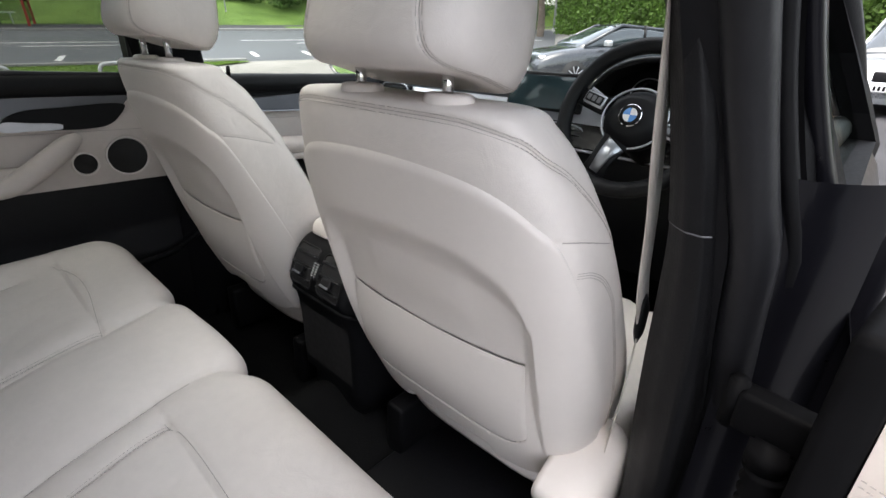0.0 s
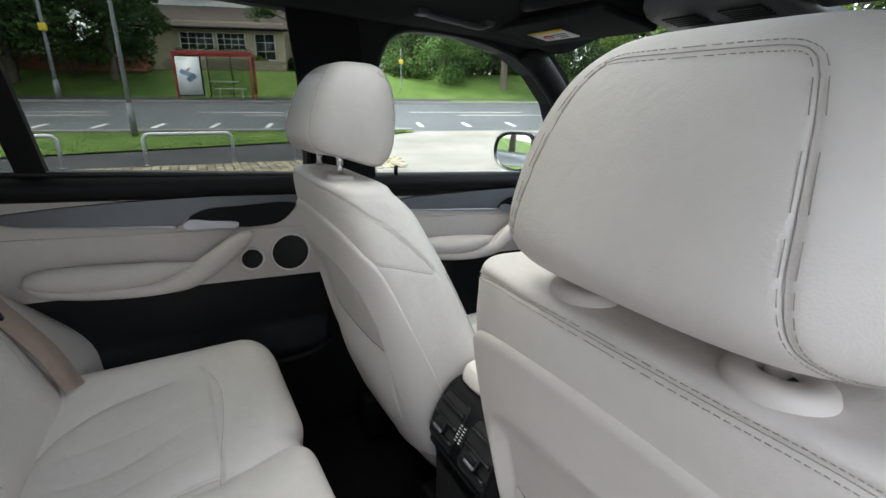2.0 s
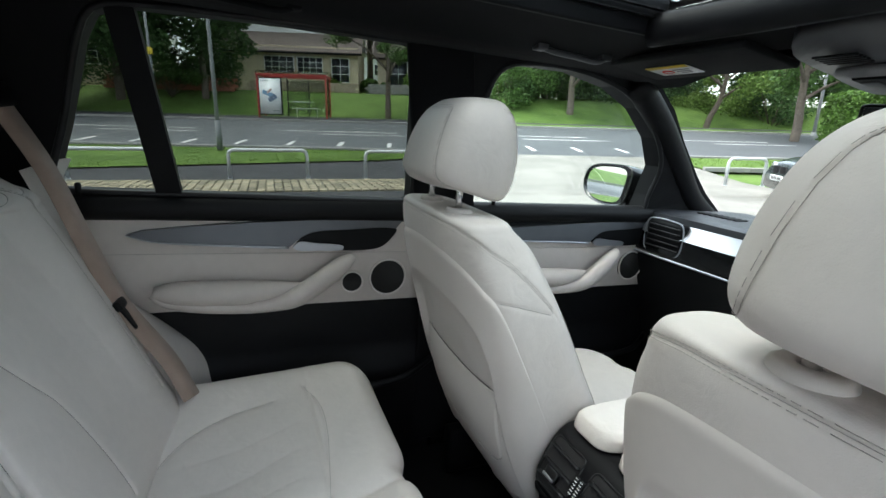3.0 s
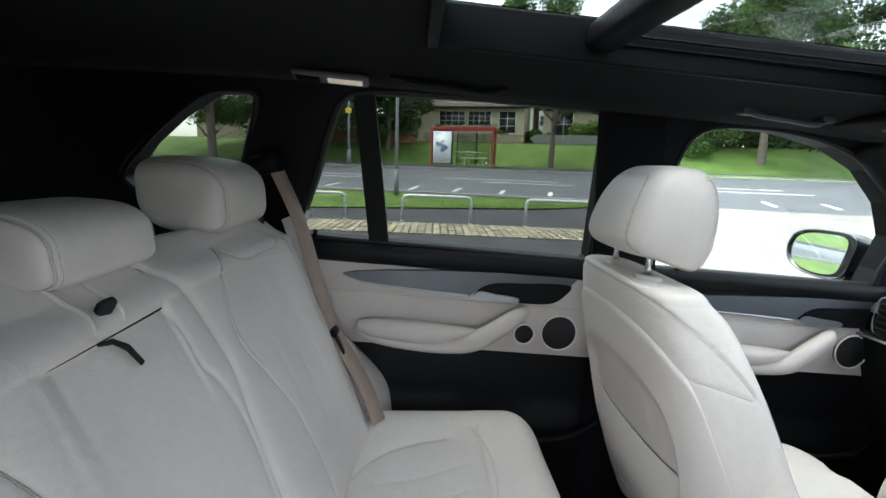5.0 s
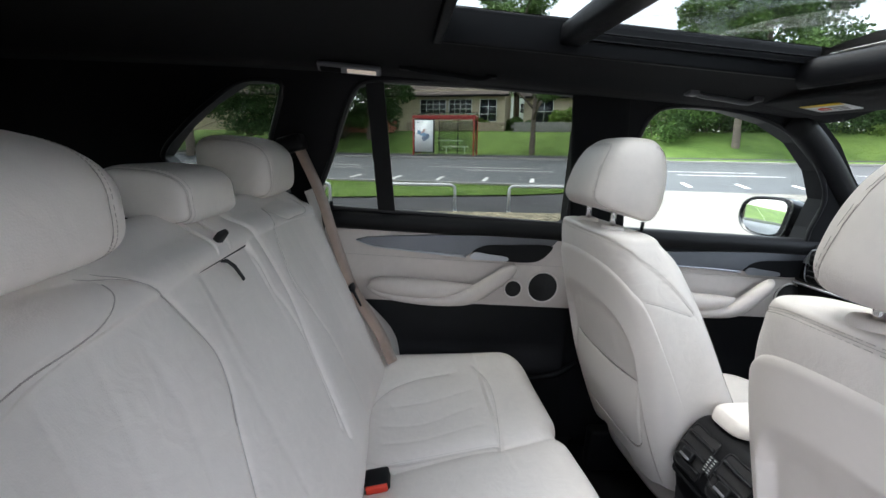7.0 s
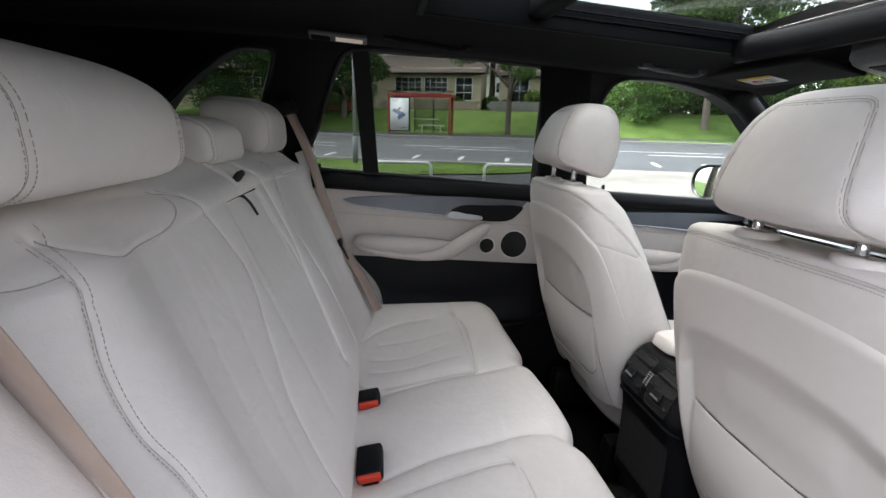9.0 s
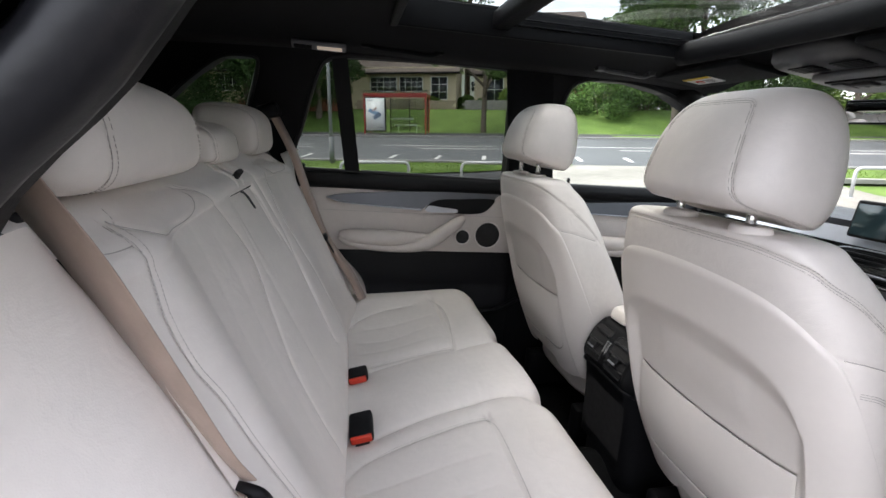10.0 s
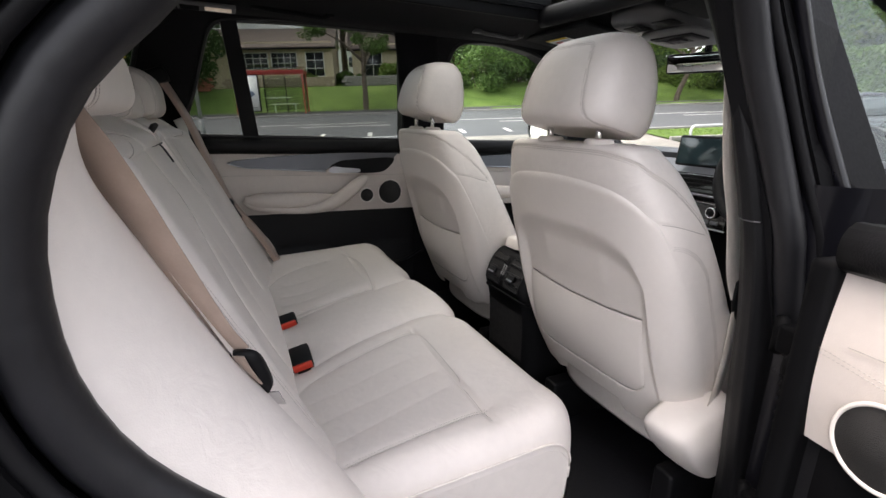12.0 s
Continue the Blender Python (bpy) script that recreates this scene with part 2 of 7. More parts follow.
def sheet(outline, holes, lift, thick, bevel=0.0):
    """A plate with holes: outlines are 2D, lift(a, b, side) gives the 3D place on its front (0) or back (1)."""
    bm = bmesh.new()
    edges = []
    for loop in (outline, *holes):
        vs = [bm.verts.new((a, b, 0)) for a, b in loop]
        edges += [bm.edges.new((vs[i], vs[(i + 1) % len(vs)])) for i in range(len(vs))]
    bmesh.ops.triangle_fill(bm, edges=edges, use_beauty=True)
    flat, tris = from_bm(bm)
    count = {}
    for f in tris:
        for i in range(3):
            e = (f[i], f[(i + 1) % 3])
            count[e] = count.get(e, 0) + 1
    n = len(flat)
    vs = [lift(v[0], v[1], 0) for v in flat] + [lift(v[0], v[1], thick) for v in flat]
    fs = list(tris) + [tuple(i + n for i in reversed(f)) for f in tris]
    for a, b in count:
        if (b, a) not in count:
            fs.append((b, a, a + n, b + n))
    return vs, fs


def smooth2(pts, n=60, closed=True):
    return [(p[0], p[1]) for p in spline([(a, b, 0) for a, b in pts], n, closed)]


def sgnpow(v, p):
    return math.copysign(abs(v) ** p, v)


def side_x(z):
    """Half width of the cabin at the glass: it leans in above the belt line."""
    return 0.755 - 0.33 * max(0.0, z - 1.22)


# ---- the car: floor, headliner, sides ----
def plain(name, geo, material, label, category="", smooth=True, m=None):
    ob = mesh_object(name, geo[0], geo[1], material, None, smooth)
    ob.matrix_world = SLOPE if m is None else m
    return tagged(ob, label, category, "", "structure")


def carpet(u, v):
    x, y = -0.78 + 1.56 * u, -1.65 + 3.1 * v
    tunnel = 0.13 * math.exp(-(x / 0.13) ** 2) * max(0, min(1, (y + 0.5) / 0.1))
    z = 0.42 + tunnel + 0.004 * math.sin(17 * x) * math.sin(13 * y)
    return (x, y, z + (0.20 * max(0, min(1, (-0.42 - y) / 0.08))))


floor = plain("floor", grid(carpet, 60, 80), CARPET, "black carpeted car floor with a centre tunnel", "floor")
mesh_object("floor_mat", *box((0.40, 0.22, 0.437), (0.42, 0.5, 0.014), 0.006), RUBBER, None).matrix_world = SLOPE
tagged(bpy.data.objects["floor_mat"], "black rubber mat lying on the car floor", "floor mat")

ROOF_X, ROOF_Y0, ROOF_YB, ROOF_Y1 = 0.335, -0.43, -0.14, 0.46


def liner_z(x, y):
    z = 1.660 - 0.085 * abs(x / 0.60) ** 3.0
    z = max(z, 1.604)
    z -= 0.10 * max(0, (y - 0.45)) ** 1.5 + 0.045 * max(0, (-y - 0.55)) ** 1.4
    return z


def liner_geo():
    xs = sorted([-0.62 + 1.24 * i / 40 for i in range(41)] + [-ROOF_X, ROOF_X])
    ys = sorted([-1.65 + 2.40 * i / 60 for i in range(61)] + [ROOF_Y0, ROOF_Y1])
    vs = [(x, y, liner_z(x, y)) for y in ys for x in xs]
    fs = []
    for j in range(len(ys) - 1):
        for i in range(len(xs) - 1):
            mx, my = (xs[i] + xs[i + 1]) / 2, (ys[j] + ys[j + 1]) / 2
            if abs(mx) < ROOF_X and ROOF_Y0 < my < ROOF_Y1:
                continue
            k = j * len(xs) + i
            fs.append((k, k + len(xs), k + len(xs) + 1, k + 1))
    return vs, fs


ceiling = plain("ceiling", liner_geo(), LINER, "anthracite fabric headliner round a glass roof opening", "ceiling")
outer = grid(lambda u, v: (-0.64 + 1.28 * u, -1.7 + 2.5 * v, liner_z(-0.64 + 1.28 * u, -1.7 + 2.5 * v) + 0.075), 30, 40)
keep = [q for q in outer[1] if not all(abs(outer[0][i][0]) < ROOF_X + 0.03 and ROOF_Y0 - 0.05 < outer[0][i][1] < ROOF_Y1 + 0.05 for i in q)]
plain("car_roof", (outer[0], keep), PAINT, "black painted roof of the car", "car roof")

sunroof = thing("sunroof", "panoramic glass roof in two panes with black frame", "sunroof", (0, 0, 1.66), kind="structure")
for sx in (-1, 1):
    part("side_rail", box((sx * (ROOF_X + 0.004), (ROOF_Y0 + ROOF_Y1) / 2, 1.682), (0.02, ROOF_Y1 - ROOF_Y0, 0.075), 0.005), BLACK, sunroof)
    part("track", box((sx * (ROOF_X - 0.012), (ROOF_YB + ROOF_Y1) / 2, 1.678), (0.012, ROOF_Y1 - ROOF_YB - 0.02, 0.0025), 0.001), VENTGREY, sunroof)
    part("track", box((sx * (ROOF_X - 0.018), (ROOF_YB + ROOF_Y1) / 2, 1.692), (0.012, ROOF_Y1 - ROOF_YB - 0.02, 0.0025), 0.001), VENTGREY, sunroof)
part("rear_rail", box((0, ROOF_Y0 - 0.004, 1.682), (2 * ROOF_X, 0.02, 0.085), 0.005), BLACK, sunroof)
part("front_rail", tube(spline([(-ROOF_X, ROOF_Y1 - 0.03, 1.655), (-0.15, ROOF_Y1 + 0.005, 1.66), (0, ROOF_Y1 + 0.012, 1.662), (0.15, ROOF_Y1 + 0.005, 1.66), (ROOF_X, ROOF_Y1 - 0.03, 1.655)], 20), 0.024, 10, flat=1.4), BLACK, sunroof)
part("cross_bar", box((0, ROOF_YB, 1.685), (2 * ROOF_X, 0.055, 0.045), 0.012), BLACK, sunroof)
part("rear_pane", box((0, (ROOF_Y0 + ROOF_YB) / 2, 1.712), (2 * ROOF_X + 0.05, ROOF_YB - ROOF_Y0 + 0.04, 0.004)), ROOFGLASS, sunroof)
part("front_pane", box((0, (ROOF_YB + ROOF_Y1) / 2, 1.708), (2 * ROOF_X + 0.05, ROOF_Y1 - ROOF_YB + 0.04, 0.004)), FRONTROOF, sunroof)

QUARTER = [(-1.17, 1.345), (-1.13, 1.30), (-1.02, 1.275), (-0.93, 1.28), (-0.90, 1.30), (-0.865, 1.42), (-0.825, 1.555), (-0.84, 1.568), (-0.93, 1.56), (-1.02, 1.50), (-1.10, 1.43)]
REAR_WIN = [(-0.745, 1.225), (-0.40, 1.222), (0.045, 1.216), (0.055, 1.225), (0.01, 1.585), (0.0, 1.602), (-0.02, 1.606), (-0.30, 1.604), (-0.58, 1.592), (-0.625, 1.575), (-0.65, 1.53), (-0.70, 1.37), (-0.75, 1.235)]
FRONT_WIN = [(0.215, 1.18), (0.60, 1.185), (0.90, 1.19), (0.905, 1.26), (0.90, 1.36), (0.83, 1.45), (0.72, 1.53), (0.60, 1.578), (0.45, 1.602), (0.30, 1.60), (0.235, 1.58), (0.21, 1.53), (0.205, 1.40)]
OUTLINE = [(-1.65, 0.35), (-1.65, 1.655), (-0.9, 1.655), (0.1, 1.655), (0.55, 1.64), (0.74, 1.605), (0.85, 1.535), (0.95, 1.445), (1.08, 1.34), (1.17, 1.275), (1.42, 1.13), (1.42, 0.35)]
UPPER = [(-1.65, 1.188)] + OUTLINE[1:-2] + [(1.36, 1.15), (1.30, 1.145), (0.16, 1.15), (0.12, 1.188)]


def body_lift(sign, inset):
    def lift(y, z, t):
        return (sign * (side_x(z) + inset + t), y, z)
    return lift


def grown(loop, k):
    """The loop scaled about its middle, for the wider opening of the outer skin."""
    a, b = sum(p[0] for p in loop) / len(loop), sum(p[1] for p in loop) / len(loop)
    return [(a + (p[0] - a) * k, b + (p[1] - b) * (1 + (k - 1) * 1.6)) for p in loop]


wall_left = plain("wall_left", sheet(UPPER, [QUARTER, REAR_WIN, FRONT_WIN], body_lift(-1, -0.03), 0.07), BLACK, "black inner side and pillars of the car", "car side", smooth=False)
plain("car_side", sheet(OUTLINE, [grown(QUARTER, 1.10), grown(REAR_WIN, 1.05), grown(FRONT_WIN, 1.06)], body_lift(-1, 0.042), 0.015), PAINT, "black painted outer side of the car", "car side", smooth=False)


plain("wall_left_lower", box((-0.775, -0.12, 0.77), (0.04, 3.05, 0.84)), BLACK, "black metal core of the left car side", "car side")


def window(name, loop, material, sign, label, rim=True):
    w = thing(name, label, "car window", kind="structure")
    part("pane", sheet(grown(loop, 1.02), [], body_lift(sign, 0.044), 0.004), material, w, smooth=False)
    if rim:
        pts = [body_lift(sign, -0.028)(a, b, 0) for a, b in loop]
        part("seal", tube(spline(pts, 90, True), 0.0075, 8, closed=True), RUBBER, w)
    return w


window("window_1", QUARTER, PRIVACY, -1, "dark tinted rear quarter window")
win_r = window("window_2", REAR_WIN, PRIVACY, -1, "dark tinted rear door window with a divider bar")
window("window_3", FRONT_WIN, CLEAR, -1, "clear front passenger door window")
part("divider", sheet([(-0.555, 1.215), (-0.503, 1.215), (-0.556, 1.60), (-0.605, 1.60)], [], body_lift(-1, -0.032), 0.03), BLACK, win_r, smooth=False)

# right side: the rear door stands open
SEAL = [(-0.64, 1.37), (-0.705, 1.30), (-0.735, 1.23), (-0.742, 1.17), (-0.735, 1.10), (-0.705, 1.03), (-0.64, 0.955), (-0.55, 0.885), (-0.47, 0.80), (-0.435, 0.68), (-0.42, 0.52), (-0.36, 0.415), (-0.15, 0.395), (0.10, 0.40), (0.18, 0.47), (0.19, 0.70), (0.178, 0.85), (0.163, 0.95), (0.133, 1.05), (0.110, 1.15), (0.088, 1.25), (0.055, 1.35), (0.0, 1.48), (-0.045, 1.58), (-0.11, 1.615), (-0.25, 1.615), (-0.42, 1.585), (-0.54, 1.51)]
HOLE = smooth2(SEAL, 120)


def right_x(z, y=-1.0):
    """The right doorway's flange stands more upright at the rear than at the middle pillar."""
    s = max(0.0, min(1.0, (y + 0.12) / 0.2))
    s = s * s * (3 - 2 * s)
    e = max(0.0, min(1.0, (y - 0.10) / 0.15))
    return 0.748 + e * (0.035 - 0.27 * max(0.0, z - 1.157)) - 0.30 * (1 - s) * max(0.0, z - 1.42) - s * (0.028 + 0.20 * max(0.0, z - 1.15))


def right_lift(inset):
    return lambda y, z, t: (right_x(z, y) + inset + t, y, z)


def widened(loop, k):
    """The loop moved outward by k."""
    out = []
    for i, (a, b) in enumerate(loop):
        p, q = loop[i - 1], loop[(i + 1) % len(loop)]
        d = Vector((q[0] - p[0], q[1] - p[1])).normalized()
        out.append((a + d.y * -k, b + d.x * k) if SPIN < 0 else (a + d.y * k, b - d.x * k))
    return out


SPIN = sum(HOLE[i - 1][0] * HOLE[i][1] - HOLE[i][0] * HOLE[i - 1][1] for i in range(len(HOLE)))
FRONT_R = [(0.31, 1.165), (0.60, 1.17), (1.0, 1.175), (0.985, 1.23), (0.93, 1.345), (0.83, 1.45), (0.72, 1.53), (0.60, 1.578), (0.45, 1.602), (0.34, 1.60), (0.30, 1.57), (0.29, 1.45)]
wall_right = plain("wall_right", sheet(OUTLINE, [widened(HOLE, 0.012), FRONT_R, QUARTER], right_lift(-0.02), 0.03), BLACK, "black inner side of the car round the open rear doorway", "car side", smooth=False)
plain("car_side.001", sheet(OUTLINE, [widened(HOLE, 0.050), FRONT_R, QUARTER], right_lift(0.012), 0.05), JAMB, "black painted body side round the open rear doorway", "car side", smooth=False)
plain("window_4", sheet(widened(QUARTER, -0.012 if SPIN > 0 else 0.012), [], right_lift(0.0), 0.004), PRIVACY, "dark tinted rear quarter window", "car window", smooth=False)
seal = plain("trim", tube([right_lift(0.028)(y, z, 0) for y, z in widened(HOLE, 0.021)], 0.021, 14, closed=True, up=(1, 0, 0)), RUBBER, "fat black rubber seal round the rear doorway", "door seal")
lip = plain("trim.001", tube([right_lift(0.050)(y, z, 0) for y, z in widened(HOLE, 0.046)], 0.008, 8, closed=True, up=(1, 0, 0)), BLACK, "thin black lip beside the door seal", "door seal")
ridge = plain("trim.002", tube([right_lift(0.066)(y, z, 0) for y, z in widened(HOLE, 0.085)], 0.010, 8, closed=True, up=(1, 0, 0)), PAINT, "raised painted ridge round the doorway", "body ridge")

plain("window_6", sheet(FRONT_R, [], right_lift(0.03), 0.004), CLEAR, "clear driver's door window", "car window", smooth=False)

# front and rear ends
def screen_geo(x, z, bulge=0.06):
    return (x, 0.74 + (1.60 - z) * 1.42 - bulge * (x / 0.65) ** 2, z)


windscreen = thing("windscreen", "clear laminated windscreen above the dashboard", "windscreen", kind="structure")
part("pane", grid(lambda u, v: screen_geo(-0.66 + 1.32 * u, 1.10 + 0.535 * v), 16, 8), CLEAR, windscreen)
part("frame", tube([screen_geo(x, 1.628) for x in [-0.62 + 0.062 * i for i in range(21)]], 0.014, 8), BLACK, windscreen)
for sx in (-1, 1):
    part("pillar", tube(spline([(sx * 0.60, 0.66, 1.595), (sx * 0.645, 0.82, 1.50), (sx * 0.69, 0.98, 1.375), (sx * 0.725, 1.12, 1.255), (sx * 0.74, 1.30, 1.15)], 16), 0.038, 10), SOFT, windscreen, "dark grey windscreen pillar cover")
plain("wall_back", sheet([(-0.8, 0.35), (-0.8, 1.3), (-0.62, 1.64), (0.62, 1.64), (0.8, 1.3), (0.8, 0.35)], [[(-0.60, 1.20), (-0.55, 1.42), (0.55, 1.42), (0.60, 1.20)]], lambda a, b, t: (a, -1.63 - t, b), 0.04), BLACK, "black tailgate at the back of the car", "tailgate", smooth=False)
plain("window_5", sheet([(-0.61, 1.19), (-0.56, 1.43), (0.56, 1.43), (0.61, 1.19)], [], lambda a, b, t: (a, -1.645 - t, b), 0.004), PRIVACY, "dark tinted rear window", "car window", smooth=False)
plain("firewall", box((0, 1.40, 0.75), (1.5, 0.05, 0.75), 0.01), BLACK, "black bulkhead behind the dashboard", "bulkhead")
bonnet = plain("car_bonnet", grid(lambda u, v: (-0.85 + 1.7 * u, 1.40 + 0.9 * v, 1.03 - 0.08 * abs(2 * u - 1) ** 3 - 0.10 * v ** 2), 24, 16), PAINT, "black painted bonnet ahead of the windscreen", "car bonnet")
cover = plain("load_cover", box((0, -1.2, 1.10), (1.36, 0.66, 0.02), 0.005), BLACK, "black roller cover over the boot", "load cover")


# ---- seats ----
# the seat back by height: half width, rear face and front face
BV = [0.0, 0.10, 0.28, 0.50, 0.68, 0.80, 0.88, 0.94, 0.98, 1.0]
BZ = [0.58, 0.66, 0.82, 0.98, 1.10, 1.17, 1.212, 1.242, 1.259, 1.262]
BW = [0.198, 0.230, 0.262, 0.263, 0.249, 0.230, 0.211, 0.196, 0.176, 0.129]
BR = [0.215, 0.158, 0.092, 0.046, 0.011, -0.009, -0.020, -0.023, -0.017, 0.007]
BF = [0.40, 0.392, 0.365, 0.278, 0.213, 0.172, 0.146, 0.112, 0.094, 0.058]


def groove(d, width, depth):
    """How deep a sewn joint lies at the distance d from its line."""
    return depth * math.exp(-(d / width) ** 2)


def seam_z(y):
    """Height of the stitched joint under the seat's top, by the distance y from the rear."""
    return curve_at([-0.03, -0.018, -0.009, 0.013, 0.03, 0.062, 0.082, 0.103, 0.135, 0.17], [1.248, 1.247, 1.241, 1.228, 1.215, 1.197, 1.180, 1.161, 1.130, 1.09], y)


def cross_z(y):
    """Height of the plain joint between shoulder and side bolster."""
    return curve_at([0.03, 0.043, 0.072, 0.145], [1.133, 1.131, 1.127, 1.108], y)


def back_ring(v, a, grow=0.0):
    """A point of the seat back: v up, a round it (270 degrees is the rear)."""
    w, r, f, z = (curve_at(BV, t, v) for t in (BW, BR, BF, BZ))
    c, s = math.cos(a), math.sin(a)
    ym, h = (r + f) / 2, (f - r) / 2
    y = ym + h * sgnpow(s, 0.565 if s < 0 else 0.62)
    dent = 0.0
    if y < 0.165:
        e = z - seam_z(y)
        dent = groove(e, 0.0030, 0.0016) - 0.0007 * max(0.0, 1 - abs(e - 0.010) / 0.012)
        if 0.035 < y < 0.15 and abs(c) > 0.4:
            dent += groove(z - cross_z(y), 0.0028, 0.0016)
    g = grow - dent
    x = (w + g) * sgnpow(c, 0.565)
    y += g * sgnpow(s, 0.565)
    if s > 0:
        y -= 0.035 * max(0, 1 - (x / (0.75 * w)) ** 2) * min(1, (1 - v) * 6)
    return Vector((x, y, z))


def side_point(z, y, sx, grow=0.0):
    """A place on the side of the seat back by its height and its distance from the rear."""
    v = v_at(z)
    r, f = curve_at(BV, BR, v), curve_at(BV, BF, v)
    q = max(-1.0, min(1.0, (y - (r + f) / 2) / ((f - r) / 2)))
    s = sgnpow(q, 1 / (0.565 if q < 0 else 0.62))
    a = math.asin(max(-1.0, min(1.0, s)))
    return back_ring(v, a if sx > 0 else math.pi - a, grow)


def rear_seam(a):
    """Height of the stitched joint at the angle a."""
    z = 1.24
    for _ in range(6):
        z = seam_z(back_ring(v_at(z), a).y)
    return z


def under_shell(v, a):
    """The leather cover, drawn in where the hard shell lies over it."""
    d = abs((math.degrees(a) - 90) % 360 - 180)
    z = curve_at(BV, BZ, v)
    rim = curve_at([0.60, 0.76, 0.868, 0.953, 1.035, 1.09, 1.13, 1.16], [86, 85, 83, 80, 75, 71, 67, 67], z)
    k = ease((shell_top(d) - 0.012 - z) / 0.02) * ease((rim - 5 - d) / 9) if d < 84 else 0.0
    p = back_ring(v, a)
    return p + Vector((0, 0.06 * k, 0))


def v_of_z(z):
    lo, hi = 0.0, 1.0
    for _ in range(26):
        mid = (lo + hi) / 2
        lo, hi = (mid, hi) if curve_at(BV, BZ, mid) < z else (lo, mid)
    return lo


VZ = [v_of_z(0.58 + 0.682 * i / 400) for i in range(401)]


def v_at(z):
    k = max(0.0, min(399.999, (z - 0.58) / 0.682 * 400))
    i = int(k)
    return VZ[i] + (VZ[i + 1] - VZ[i]) * (k - i)


def ease(t):
    t = max(0.0, min(1.0, t))
    return t * t * (3 - 2 * t)


def shell_top(d):
    return curve_at([0, 10, 20, 33, 46, 55, 65, 71, 75, 80, 83, 85], [1.199, 1.196, 1.192, 1.183, 1.167, 1.150, 1.130, 1.090, 1.035, 0.953, 0.868, 0.76], d)


def arch_z(x):
    """Upper edge of the hollow in the rear shell."""
    return curve_at([0, 0.08, 0.13, 0.165, 0.185, 0.200, 0.208, 0.214], [1.104, 1.101, 1.092, 1.076, 1.056, 1.020, 0.97, 0.70], abs(x))


def hollow(x, z):
    """Depth of the hollow behind the map pocket, with a soft raised field in it."""
    down = arch_z(x) - z
    side = 0.216 - abs(x)
    k = min(ease(down / 0.060), ease(side / 0.034))
    deep = 0.0228 * k
    if z < 0.93:
        t = max(0.0, (z - 0.744) / 0.18)
        level = 0.0035 + 0.018 * t ** 1.4
        inside = ease((0.184 - abs(x)) / 0.004) * ease((z - pocket_edge(x)) / 0.008)
        deep = min(deep, level) + (deep + 0.016 * ease((0.9275 - 0.008 * math.sin(math.pi * max(0.0, min(1.0, (x + 0.186) / 0.372))) - z) / 0.004) - min(deep, level)) * inside
    field = ease((0.114 - abs(x - 0.004)) / 0.030) * ease((1.080 - z) / 0.03) * ease((z - 0.945) / 0.055)
    return deep - 0.0038 * field * k


def pocket_edge(x):
    """Lower edge of the pocket's panel, with round corners."""
    k = max(0.0, (abs(x) - 0.135) / 0.052)
    return 0.742 + 0.055 * (1 - math.sqrt(max(0.0, 1 - min(1.0, k) ** 2)))


def shell_point(u, t):
    dd = 85 * (2 * u - 1)
    a = radians(270 + dd)
    top = shell_top(abs(dd))
    x0 = abs(0.25 * sgnpow(math.sin(radians(dd)), 0.565))
    low = 0.684 - 0.030 * ease((x0 - 0.105) / 0.016) + 0.012 * ease((x0 - 0.18) / 0.04)
    roll = max(0.0, (t - 0.965) / 0.035)
    foot = max(0.0, (0.03 - t) / 0.03)
    z = low + (top - low) * min(1.0, t)
    g = 0.0045 - 0.0065 * roll ** 2.2 - 0.016 * foot ** 2
    p = back_ring(v_at(z), a, g)
    p.y += hollow(p.x, z) * (1 - foot)
    return p


def pocket_point(u, t):
    x = -0.186 + 0.372 * u
    z0 = pocket_edge(x) + 0.002
    zt = 0.925 - 0.008 * math.sin(math.pi * u)
    z = z0 + (zt - z0) * t
    w = curve_at(BZ, BW, z)
    a = math.acos(max(-1, min(1, sgnpow(x / w, 1 / 0.565))))
    p = back_ring(v_at(z), 2 * math.pi - a, 0.0045)
    inset = min(1.0, min(u, 1 - u) * 0.372 / 0.007, (z - z0 + 0.0005) / 0.007)
    rim = math.sqrt(max(0.0, 1 - (1 - inset) ** 2))
    p.y += 0.0085 + 0.018 * t ** 1.4 - 0.0055 * rim - 0.007 * math.sin(math.pi * min(1, t * 1.05)) * math.sin(math.pi * u) ** 0.7
    over = max(0.0, (t - 0.965) / 0.035)
    p.y += 0.0022 * over ** 2
    return p


HV = [0.0, 0.04, 0.12, 0.28, 0.50, 0.70, 0.84, 0.93, 0.98, 1.0]
HZ = [1.293, 1.290, 1.294, 1.316, 1.356, 1.397, 1.428, 1.448, 1.457, 1.459]
HW = [0.09, 0.108, 0.122, 0.131, 0.131, 0.123, 0.110, 0.092, 0.070, 0.04]
HR = [0.0, -0.030, -0.050, -0.064, -0.058, -0.044, -0.026, -0.004, 0.016, 0.036]
HF = [0.06, 0.085, 0.100, 0.115, 0.120, 0.118, 0.110, 0.096, 0.080, 0.06]


PANEL = spline([(turn, v, 0) for turn, v in ((0, 0.884), (8, 0.884), (16, 0.882), (21, 0.874), (25, 0.85), (26.5, 0.81), (28, 0.70), (29, 0.55), (31, 0.40), (36, 0.26), (44, 0.185), (60, 0.125), (84, 0.095), (112, 0.095), (128, 0.14), (137, 0.25), (141, 0.45), (140, 0.65), (134, 0.80), (122, 0.87), (104, 0.893))], 100)
REST_LINE = [q for q in reversed(PANEL) if 0.12 < q.y < 0.873 and q.x < 64]


